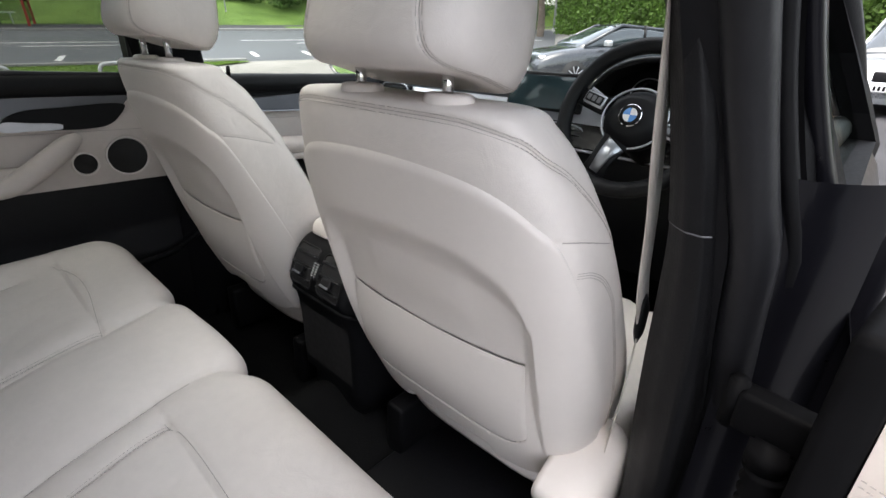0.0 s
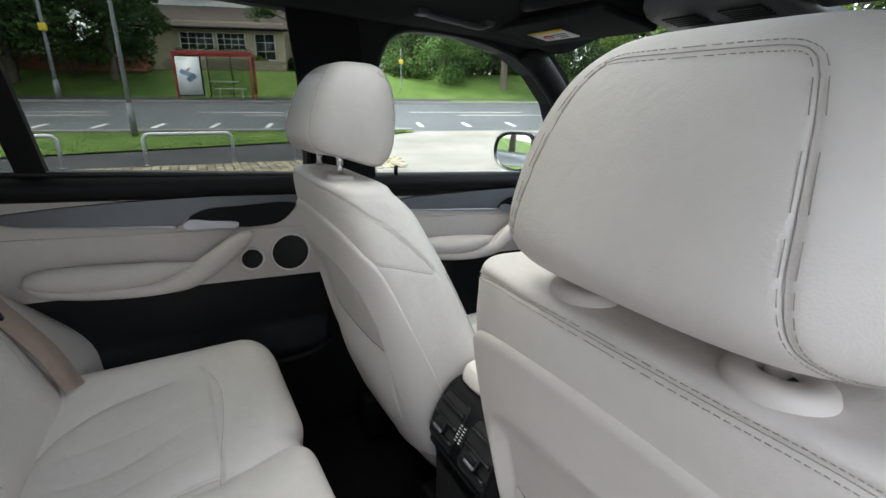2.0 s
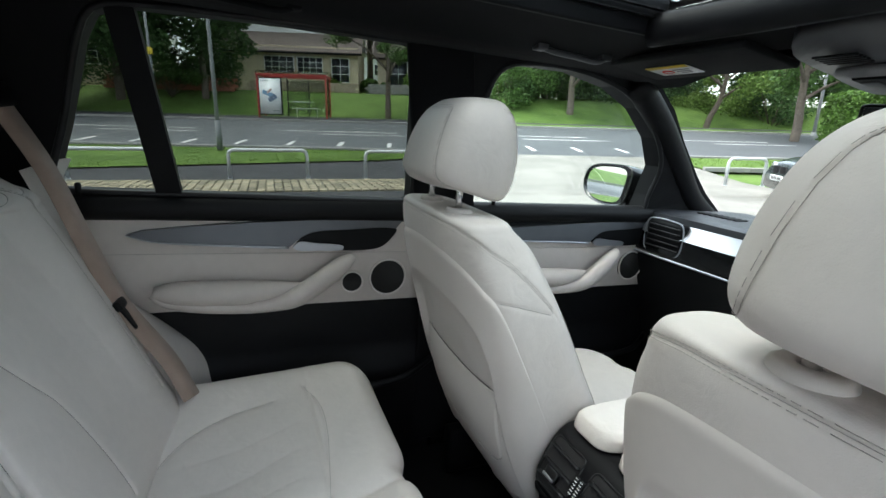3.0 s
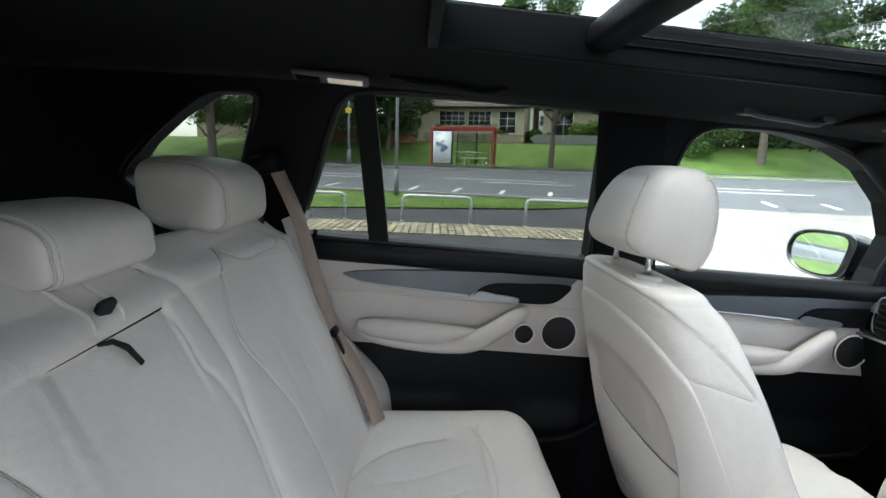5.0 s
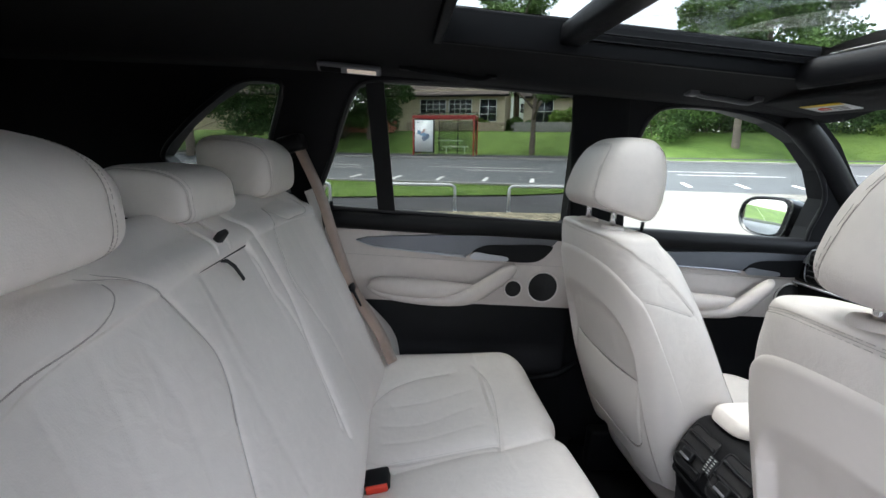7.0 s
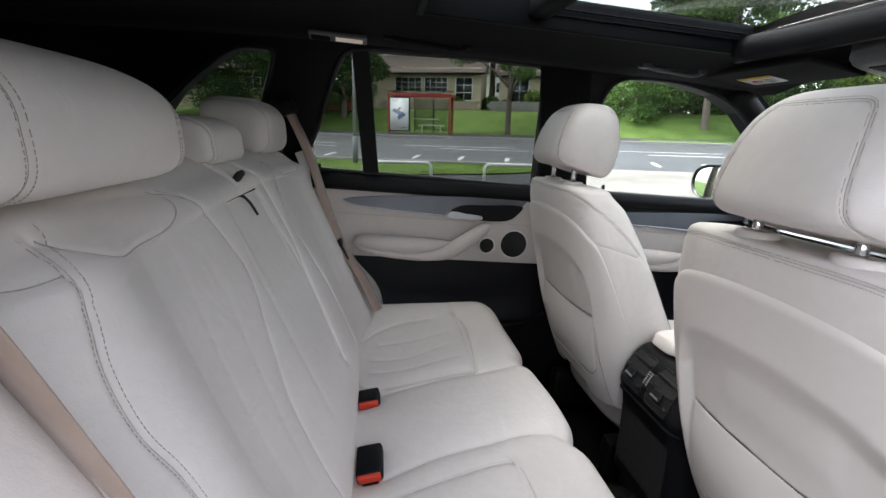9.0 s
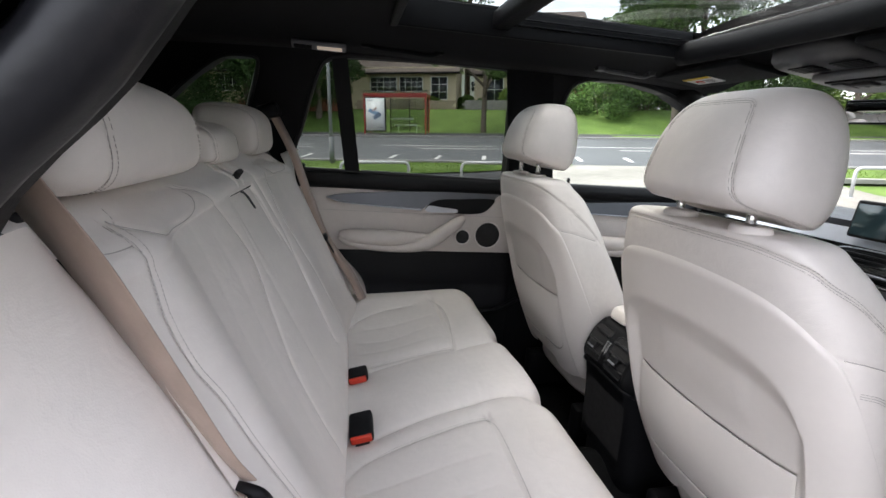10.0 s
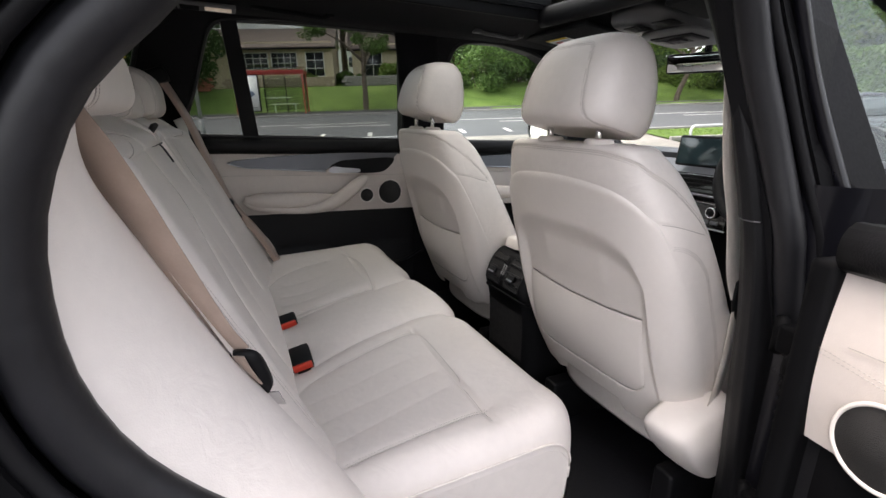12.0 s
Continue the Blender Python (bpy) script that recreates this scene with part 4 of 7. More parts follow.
for sx in (-1, 1):
    outer_edge = spline([(0, y, z) for y, z in [(-0.712, 1.288)] + SEAL[2:10]], 40)

    def bolster(u, v, sx=sx):
        e = outer_edge[min(39, int(v * 39.99))]
        k = v * 39 - int(min(38, v * 39))
        e = outer_edge[int(min(38, v * 39))].lerp(outer_edge[int(min(38, v * 39)) + 1], k)
        z = 1.274 - 0.484 * v
        a = Vector((curve_at([0.79, 0.85, 0.95, 1.05, 1.15, 1.25, 1.30], [0.553, 0.558, 0.568, 0.583, 0.604, 0.628, 0.642], z), back_plane(z) - 0.004, z))
        b = Vector((0.772, e.y - 0.008, e.z))
        p = a.lerp(b, u)
        n = Vector((0.3, 0.8, 0.5)).normalized()
        p += n * (0.018 * math.sin(math.pi * min(1, u * 1.02)) ** 0.8)
        return (sx * p.x, p.y, p.z)
    part("side_bolster", grid(bolster, 24, 60), LEATHER, bench, "ivory leather side bolster beside the doorway")


def rear_rest(cx, half, zt, z0, name_label, yc=-0.80, dy=0.080, box_like=0.0, at_seam=0.80):
    """A padded loaf: its rounded section runs across the car and closes in flat, sewn-on end panels."""
    zm = (zt + z0) / 2

    def ring(ux, a, grow=0.0):
        k = min(1.0, abs(ux))
        low, deep = (1 - k ** 7) ** (1 / 7), (1 - k ** (4.5 + 3 * box_like)) ** (1 / (4.5 + 3 * box_like))
        tall = (1 - k ** (2.9 + 3 * box_like)) ** (1 / (2.9 + 3 * box_like))
        c, s = math.cos(a), math.sin(a)
        g = grow - groove((k - at_seam) * half, 0.0034, 0.0026)
        h = (zt - zm) * tall if s > 0 else (zm - z0) * low
        lean = -0.03 * (0.5 + 0.5 * s)
        return Vector((cx + half * ux, yc + lean + (dy * deep + g) * sgnpow(c, 0.62), zm + (h + g) * sgnpow(s, 0.72 - 0.10 * box_like)))
    r = part("head_restraint", capped(grid(lambda u, v: ring(math.sin((v - 0.5) * math.pi) * 0.9995, -2 * math.pi * u), 64, 90, ring=True), 64, 90), LEATHER, bench, name_label)
    for s in (-1, 1):
        part("seam", stitch_lines(lambda t, e, s=s: ring(s * (at_seam + e / half), radians(-100 + 260 * t), 0.0009), 70, 0.00036, 0.008), STITCH, r)
        part("post", tube([(cx + s * 0.05, yc - 0.01, z0 - 0.05), (cx + s * 0.05, yc - 0.01, z0 + 0.02)], 0.006, 8), BLACK, r)
    return r


rear_rest(0.445, 0.172, 1.402, 1.288, "wide outer head restraint", at_seam=0.69)
rear_rest(-0.440, 0.130, 1.414, 1.277, "wide outer head restraint", -0.842, 0.084, 0.5, 0.84)
rear_rest(-0.0164, 0.098, 1.360, 1.280, "low centre head restraint", -0.824, 0.060, 1.0, 0.88)


# ---- doors ----
def door_skin(sign, y0, y1, z0, z1, depth):
    def f(u, v):
        y, z = y0 + (y1 - y0) * u, z0 + (z1 - z0) * v
        return (sign * (0.742 - depth(y, z)), y, z)
    return f


def car_door(name, label, y0, y1, spk, small, handle_y, m=None, sign=-1, arm=(-0.60, -0.08)):
    """The inner side of a car door: soft top, metal inlay, leather panel, armrest, speakers, dark pocket."""
    d = thing(name, label, "car door", (sign * 0.74, (y0 + y1) / 2, 0.45), kind="structure", m=m)
    L = y1 - y0
    part("top_roll", tube([(sign * 0.735, y0 + L * i / 12, 1.190) for i in range(13)], 0.027, 14, flat=1.15), SOFT, d, "black soft window ledge")
    part("leather_panel", grid(door_skin(sign, y0, y1, 0.93, 1.172, lambda y, z: 0.006 + 0.012 * math.sin(min(1.0, (z - 0.93) / 0.225) * math.pi)), 30, 18), DOORLEATHER_DIM, d, "ivory leather door panel")
    inlay = [(y0 + 0.10, 1.128), (y0 + 0.15, 1.113), (y0 + 0.25, 1.105), (handle_y - 0.13, 1.100), (handle_y - 0.02, 1.095), (handle_y + 0.012, 1.122), (handle_y + 0.05, 1.136), (handle_y + 0.262, 1.143), (handle_y + 0.285, 1.169), (handle_y + 0.06, 1.165), (handle_y - 0.10, 1.158), (y0 + 0.22, 1.147), (y0 + 0.13, 1.137)]
    part("metal_inlay", sheet(inlay, [], lambda a, b, t: (sign * (0.720 + t - 0.008 * (1.168 - b) / 0.06), a, b), 0.02), DARKSILVER, d, "brushed grey metal inlay", smooth=False)
    part("inlay_edge", tube(spline([(sign * 0.711, a, b) for a, b in inlay[:5]], 30), [0.0012 + 0.0030 * i / 29 for i in range(30)], 8), SILVER, d, "satin silver lower edge")
    bowl = [(handle_y + 0.0, 1.096), (handle_y + 0.012, 1.120), (handle_y + 0.045, 1.135), (handle_y + 0.112, 1.140), (handle_y + 0.262, 1.143), (handle_y + 0.235, 1.102), (handle_y + 0.20, 1.087), (handle_y + 0.11, 1.085)]
    part("handle_bowl", sheet(smooth2(bowl, 48), [], lambda a, b, t: (sign * (0.713 + t), a, b), 0.012), BLACK, d, "black recess behind the handle", smooth=False)
    blade = smooth2([(handle_y - 0.010, 1.098), (handle_y + 0.006, 1.112), (handle_y + 0.05, 1.108), (handle_y + 0.115, 1.101), (handle_y + 0.113, 1.090), (handle_y + 0.05, 1.089), (handle_y + 0.004, 1.089)], 40)
    part("door_handle", sheet(blade, [], lambda a, b, t: (sign * (0.700 + t - 0.03 * (a - handle_y)), a, b), 0.006), SILVER, d, "satin silver pull handle", smooth=False)
    a0, a1 = arm
    along_arm = lambda y: a0 + (y + 0.575) / 0.47 * (a1 - a0)
    sweep = [(-0.572, 0.994, 0.012), (-0.545, 0.972, 0.014), (-0.48, 0.958, 0.014), (-0.39, 0.951, 0.014), (-0.31, 0.957, 0.019), (-0.25, 0.974, 0.026), (-0.19, 1.013, 0.026), (-0.14, 1.050, 0.023), (-0.110, 1.066, 0.013)]
    line = spline([(along_arm(a), b, r * 10) for a, b, r in sweep], 48)
    part("armrest", tube([(sign * (0.712 - 0.034 * math.sin(math.pi * min(1, 0.12 + i / 47 * 0.86)) ** 0.6), q.x, q.y) for i, q in enumerate(line)], [max(0.004, q.z / 10) for q in line], 18, flat=0.95, up=(sign, 0, 0)), DOORLEATHER_DIM, d, "padded ivory leather armrest and pull")
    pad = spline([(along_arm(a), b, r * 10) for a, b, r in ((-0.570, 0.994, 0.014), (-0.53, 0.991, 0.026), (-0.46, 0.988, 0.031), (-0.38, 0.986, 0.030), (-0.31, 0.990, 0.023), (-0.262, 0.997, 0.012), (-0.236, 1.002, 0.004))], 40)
    part("armrest_pad", tube([(sign * 0.694, q.x, q.y) for q in pad], [max(0.003, q.z / 10) for q in pad], 18, flat=1.15, up=(sign, 0, 0)), DOORLEATHER_DIM, d, "soft upper pad of the armrest")
    part("seam", tube(spline([(sign * 0.7215, y0 + 0.02, 1.082), (sign * 0.7215, handle_y, 1.078), (sign * 0.7215, y1 - 0.03, 1.075)], 20), 0.0007, 5), STITCH, d)
    part("lower_panel", grid(door_skin(sign, y0, y1, 0.42, 0.945, lambda y, z: -0.004 + (0.03 if z < 0.7 else 0.03 * max(0, (0.78 - z) / 0.08))), 30, 30), SOFT, d, "black lower door trim with pocket")
    pk = spline([(sign * 0.70, y0 + 0.34 * L, 0.72), (sign * 0.655, y0 + 0.55 * L, 0.705), (sign * 0.655, y0 + 0.85 * L, 0.715), (sign * 0.70, y1 - 0.02, 0.745)], 24)
    part("pocket_lip", tube(pk, 0.010, 8), BLACK, d)
    speaker = []
    for (sy, sz), r in ((spk, 0.049), (small, 0.027)):
        if r < 0.03 and small == spk:
            continue
        s = part("speaker", disc((sign * 0.722, sy, sz), r, 0.012, "x", 36), SPEAKER, d, "round black speaker grille")
        part("bezel", ring_of((sign * 0.7165, sy, sz), r + 0.002, 0.003, "x", 36), SHELL, s)
    return d


def lock_pin(door, y, sign=-1):
    part("lock_pin", disc((sign * 0.722, y, 1.228), 0.006, 0.03, "z", 14, 0.002), BLACK, door)


rear_left = car_door("door_1", "closed rear passenger door with ivory leather and armrest", -0.72, 0.16, (-0.004, 1.004), (-0.104, 0.994), -0.25, arm=(-0.575, -0.105))
front_left = car_door("door_2", "closed front passenger door with ivory leather and armrest", 0.17, 1.02, (0.885, 1.01), (0.885, 1.01), 0.70, arm=(0.37, 0.80))
driver_door = car_door("door_3", "closed driver's door with ivory leather trim", 0.23, 1.02, (0.885, 1.01), (0.885, 1.01), 0.70, sign=1, arm=(0.37, 0.80))
part("outer_skin", grid(lambda u, v: (0.80 + 0.10 * math.sin(math.pi * (0.10 + 0.90 * v)) ** 0.7, 0.215 + 0.83 * u, 0.36 + 0.80 * v), 20, 24), PAINT, driver_door, "glossy black outer skin")
part("rear_end", box((0.80, 0.245, 0.76), (0.12, 0.03, 0.82), 0.01), PAINT, driver_door, "painted rear edge of the driver's door")
part("jamb", grid(lambda u, v: (0.755 + 0.085 * u, 0.165 + 0.06 * u - 0.02 * math.sin(math.pi * u) - 0.10 * max(0, v - 0.75), 0.42 + 0.80 * v), 8, 12), PAINT, driver_door, "painted door jamb behind the seal")
lock_pin(rear_left, -0.70)
lock_pin(front_left, 0.31)
# the open rear door swings about the pillar beside the doorway
HINGE = SLOPE @ Matrix.Translation((0.873, 0.038, -0.028)) @ pose(0, 0, 0, 0, 0, 82) @ Matrix.Translation((-0.73, -0.10, 0))
rear_right = car_door("door_4", "open rear door with ivory leather panel and black frame", -0.68, 0.10, (0.01, 0.978), (-0.10, 0.97), -0.25, m=HINGE, sign=1, arm=(-0.575, -0.105))
part("outer_skin", box((0.83, -0.30, 0.80), (0.05, 0.80, 0.75), 0.02), PAINT, rear_right, "glossy black outer skin")
part("core", box((0.775, -0.30, 0.80), (0.06, 0.78, 0.74), 0.01), JAMB, rear_right)
part("front_end", box((0.785, 0.118, 0.79), (0.13, 0.035, 0.76), 0.01), JAMB, rear_right)
for zz in (0.72, 1.02):
    part("hinge", join(box((0.80, 0.165, zz), (0.03, 0.07, 0.045), 0.006), disc((0.80, 0.205, zz), 0.010, 0.06, "z", 16, 0.003)), JAMB, rear_right, "painted steel door hinge")
part("cable_boot", join(tube([(0.785, 0.150 + 0.0006 * i, 0.885 + 0.0075 * i) for i in range(13)], [0.017 if i % 2 else 0.021 for i in range(13)], 16, up=(1, 0, 0)), disc((0.785, 0.160, 0.99), 0.019, 0.03, "z", 16, 0.004)), JAMB, rear_right, "corrugated rubber cable boot")
part("corner_cover", box((0.745, 0.07, 1.19), (0.05, 0.08, 0.06), 0.02), BLACK, rear_right)
part("seam", join(*[tube([(0.7155 + 0.003, 0.098 - 0.0055 * i, 1.059 - 0.0008 * i + e), (0.7155 + 0.003, 0.0945 - 0.0055 * i, 1.059 - 0.0008 * i + e)], 0.0005, 5) for i in range(60) for e in (-0.003, 0.003)]), STITCH, rear_right)
frame_pts = [(0.775, 0.07, 1.18), (0.735, 0.055, 1.50), (0.70, -0.02, 1.60), (0.67, -0.40, 1.585), (0.70, -0.60, 1.45), (0.76, -0.70, 1.20)]
part("window_frame", tube(spline(frame_pts, 40), 0.024, 10), BLACK, rear_right)

# B-pillars
def pillar_left(u, v):
    z = 0.46 + 1.14 * v
    yc = 0.20 - 0.16 * max(0, z - 0.95) / 0.65 + (0.02 if z > 1.14 else 0)
    w = 0.085 + 0.02 * (1 - v)
    a = math.pi * (u - 0.5)
    return (-(side_x(z) - 0.030 - 0.016 * math.cos(a) ** 0.6), yc + w * sgnpow(math.sin(a), 0.7), z)


plain("pillar_left", grid(pillar_left, 24, 80), LINER, "dark grey plastic cover of the middle pillar", "pillar cover")
PZ = [0.42, 0.65, 0.75, 0.85, 0.95, 1.05, 1.15, 1.25, 1.35, 1.50, 1.62]


def pillar_right(u, z):
    """The pillar's cover: from the driver's side round the inner edge to the door seal."""
    ex = curve_at(PZ, [0.672, 0.675, 0.677, 0.671, 0.665, 0.668, 0.672, 0.660, 0.638, 0.595, 0.560], z)
    ey = curve_at(PZ, [0.215, 0.205, 0.190, 0.186, 0.186, 0.162, 0.127, 0.104, 0.092, 0.050, 0.010], z)
    rx = curve_at(PZ, [0.735, 0.738, 0.739, 0.739, 0.737, 0.733, 0.722, 0.707, 0.682, 0.645, 0.610], z)
    ry = curve_at(PZ, [0.190, 0.180, 0.165, 0.150, 0.138, 0.125, 0.112, 0.090, 0.072, 0.030, -0.015], z)
    pts = [(ex + 0.045, ey + 0.20), (ex + 0.006, ey + 0.13), (ex - 0.003, ey + 0.05), (ex + 0.001, ey + 0.012), (ex + 0.010, ey + 0.0), ((ex + rx) / 2, (ey + ry) / 2 - 0.006), (rx - 0.008, ry), (rx, ry + 0.008), (rx + 0.006, ry + 0.035), (rx + 0.030, ry + 0.060)]
    k = min(len(pts) - 2, int(u * (len(pts) - 1)))
    f = u * (len(pts) - 1) - k
    return (pts[k][0] * (1 - f) + pts[k + 1][0] * f, pts[k][1] * (1 - f) + pts[k + 1][1] * f, z)


pr = thing("pillar_right", "dark grey plastic cover of the middle pillar beside the open doorway", "pillar cover", (0.69, 0.15, 0.45), kind="structure")
part("lower_cover", grid(lambda u, v: pillar_right(u, 0.44 + 0.715 * v), 37, 40), SOFT, pr)
part("upper_cover", grid(lambda u, v: (lambda q: (q[0] - 0.0012, q[1] - 0.0012, q[2]))(pillar_right(u, 1.157 + 0.45 * v)), 37, 40), SOFT, pr)
part("joint", tube([pillar_right(0.25 + 0.5 * i / 20, 1.156) for i in range(21)], 0.0012, 5), GREYPLAST, pr)

# ---- dashboard ----
dash = thing("dashboard", "dark grey dashboard with silver and gloss trim", "dashboard", (0, 1.1, 0.6))


def dash_y(x):
    return 0.935 - 0.03 * max(0.0, x) / 0.7


def dash_top(u, v):
    x = -0.73 + 1.46 * u
    y = dash_y(x) + v * (1.42 - dash_y(x))
    hood = 0.01 * math.exp(-((x - 0.385) / 0.17) ** 4) * math.exp(-((v - 0.12) / 0.22) ** 2)
    return (x, y, 1.213 - 0.010 * (1 - min(1, v / 0.08)) + hood - 0.02 * max(0, v - 0.5))


part("top", grid(dash_top, 70, 30), GREYDASH, dash)


def band(z0, z1, out0, out1):
    def f(u, v):
        x = -0.73 + 1.46 * u
        return (x, dash_y(x) - (out0 + (out1 - out0) * v), z0 + (z1 - z0) * v + 0.012 * math.sin(math.pi * u) * 0)
    return f


part("upper_face", grid(band(1.170, 1.205, 0.0, 0.0), 50, 4), GREYDASH, dash)
part("silver_band", grid(band(1.140, 1.185, 0.030, 0.0), 50, 5), SILVER, dash, "brushed silver trim band")
part("gloss_band", grid(band(1.075, 1.137, 0.034, 0.024), 50, 4), GLOSS, dash, "glossy black trim band")
part("silver_edge", tube([(-0.73 + 0.0365 * i, dash_y(-0.73 + 0.0365 * i) - 0.038, 1.068) for i in range(41)], 0.004, 8), SILVER, dash)
part("lower_face", grid(band(0.70, 1.066, -0.10, 0.032), 50, 12), SOFT, dash)
for vx in (-0.62, 0.04, 0.62):
    w = 0.075 if vx != 0.04 else 0.15
    vent = part("air_vent", box((vx, dash_y(vx) - 0.015, 1.136 if vx != 0.04 else 1.09), (2 * w, 0.03, 0.108 if vx != 0.04 else 0.085), 0.012), BLACK, dash, "air vent with black slats")
    part("bezel", tube(spline([(vx + a * w, dash_y(vx) - 0.031, (1.136 if vx != 0.04 else 1.09) + b * (0.055 if vx != 0.04 else 0.042)) for a, b in ((-1, -0.6), (-1, 0.6), (-0.8, 1), (0.8, 1), (1, 0.6), (1, -0.6), (0.8, -1), (-0.8, -1))], 40, True), 0.0022, 6, closed=True), SILVER, vent)
    for i in range(5):
        part("slat", box((vx, dash_y(vx) - 0.031, (1.100 if vx != 0.04 else 1.061) + (0.018 if vx != 0.04 else 0.0145) * i), (2 * w - 0.02, 0.012, 0.004), 0.0015), VENTGREY, vent)
screen = part("screen", box((0.045, 0.905, 1.217), (0.25, 0.022, 0.108), 0.008, (-8, 0, 0)), BLACK, dash, "central display in a black frame")
part("glass", box((0.045, 0.8925, 1.217), (0.232, 0.003, 0.09), 0.001, (-8, 0, 0)), SCREEN, screen, "dark switched-off display glass")
panel = part("control_panel", box((0.04, 0.885, 1.005), (0.26, 0.03, 0.085), 0.008, (-6, 0, 0)), GLOSS, dash, "black radio and climate panel")
for i in range(6):
    part("button", box((-0.05 + 0.036 * i, 0.867, 0.985), (0.028, 0.008, 0.012), 0.002), GREYPLAST, panel)
for i in range(2):
    part("knob", disc((-0.04 + 0.16 * i, 0.862, 1.02), 0.017, 0.02, "y", 24, 0.003), BLACK, panel)
    part("knob_ring", ring_of((-0.04 + 0.16 * i, 0.853, 1.02), 0.017, 0.0025, "y", 24), CHROME, panel)
part("panel_strip", tube([(-0.09 + 0.013 * i, 0.867, 0.962) for i in range(21)], 0.003, 6), SILVER, panel)
cluster = part("instrument_panel", box((0.385, 1.0, 1.205), (0.36, 0.03, 0.19), 0.02, (-12, 0, 0)), BLACK, dash, "dark instrument panel with two round dials")
for gx in (0.318, 0.435):
    part("dial", ring_of((gx, 0.978, 1.222), 0.048, 0.0018, "y", 40), SILVER, cluster)
    part("dial_face", disc((gx, 0.982, 1.222), 0.047, 0.004, "y", 32), GLOSS, cluster)
    part("needle", box((gx + 0.012, 0.978, 1.212), (0.036, 0.002, 0.0022), 0, (0, 25, 0)), RED, cluster)
hood_pt = lambda u, v: (0.385 + 0.20 * (2 * u - 1), 0.895 + 0.30 * v, 1.205 + (0.118 - 0.02 * v) * max(0.0, 1 - abs(2 * u - 1) ** 2.6) ** 0.6)
hood = part("instrument_hood", join(grid(hood_pt, 40, 10), grid(lambda u, v: tuple(Vector(hood_pt(u, v)) - Vector((0, -0.004, 0.012))), 40, 10)), SOFT, dash, "black hood over the instruments")
part("hood_edge", tube([Vector(hood_pt(i / 39, 0)) - Vector((0, 0, 0.006)) for i in range(40)], 0.008, 8), SOFT, hood)
part("demister_grille", join(*[box((-0.64 + 0.022 * i, 1.10, 1.215), (0.012, 0.06, 0.006), 0.002) for i in range(7)]), BLACK, dash)

# steering wheel
WHEEL = SLOPE @ Matrix.Translation((0.372, 0.765, 1.187)) @ pose(0, 0, 0, -22, 0, 0)
wheel = thing("steering_wheel", "black leather steering wheel with silver spokes", "steering wheel", (0, 0, 0), m=WHEEL)
part("rim", ring_of((0, 0, 0), 0.172, 0.0195, "y", 64), SOFT, wheel)
hub = part("hub", loft_of(lambda v, a: Vector(((0.078 - 0.03 * v * v) * math.cos(a), 0.03 - 0.045 * v, (0.072 - 0.03 * v * v) * math.sin(a))), 36, 8), SOFT, wheel, "round black airbag cover")
part("hub_ring", ring_of((0, 0.005, 0), 0.077, 0.003, "y", 40, 0.93), SILVER, hub)
for s in (-1, 1):
    part("spoke", box((s * 0.115, 0.012, 0.004 - s * 0.030), (0.10, 0.02, 0.044), 0.008, (0, 17, 0)), BLACK, wheel)
    pad = part("button_pad", box((s * 0.105, -0.002, 0.004 - s * 0.030), (0.058, 0.012, 0.032), 0.006, (0, 17, 0)), SILVER, wheel, "silver-edged black switch pad")
    part("switch_face", box((s * 0.105, -0.0085, 0.004 - s * 0.030), (0.048, 0.004, 0.022), 0.0015, (0, 17, 0)), BLACK, pad)
    part("paddle", box((s * 0.120, 0.030, 0.030 - s * 0.020), (0.05, 0.006, 0.030), 0.003, (0, 17 - s * 12, 0)), SILVER, wheel, "silver gear paddle")
    for i in range(3):
        part("button", box((s * 0.105 + 0.014 * (i - 1), -0.0112, 0.004 - s * 0.030 - 0.0042 * (i - 1)), (0.011, 0.004, 0.014), 0.002, (0, 17, 0)), GREYPLAST, pad)
part("lower_spoke", tube([(-0.022, 0.004, -0.055), (-0.045, 0.006, -0.105), (-0.062, 0.008, -0.158)], [0.036, 0.030, 0.034], 12, flat=0.3, up=(0, 1, 0)), SOFT, wheel)
part("spoke_trim", tube([(-0.016, -0.006, -0.066), (-0.036, -0.006, -0.095), (-0.052, -0.004, -0.138)], [0.026, 0.017, 0.012], 12, flat=0.35, up=(0, 1, 0)), SILVER, wheel, "satin silver lower spoke")
badge = part("badge", disc((0, -0.019, 0), 0.0265, 0.006, "y", 32, 0.001), CHROME, wheel, "round blue and white badge")
part("badge_ring", disc((0, -0.0225, 0), 0.0245, 0.002, "y", 32), BLACK, badge)
for k, mt in ((0, WHITE), (1, BLUE), (2, WHITE), (3, BLUE)):
    q = [(0, -0.0245, 0)] + [(0.0165 * math.cos(math.pi / 2 * (k + i / 8)), -0.0245, 0.0165 * math.sin(math.pi / 2 * (k + i / 8))) for i in range(9)]
    part("badge_quarter", (q + [(a, b + 0.001, c) for a, b, c in q], [tuple(range(10))[::-1], tuple(range(10, 20))]), mt, badge, smooth=False)
part("column", tube([(0, 0.02, 0), (0, 0.20, -0.03)], 0.05, 16), BLACK, wheel)
for s in (-1, 1):
    part("stalk", tube([(s * 0.05, 0.05, 0.02), (s * 0.16, 0.03, 0.05)], [0.008, 0.006], 8), BLACK, wheel)

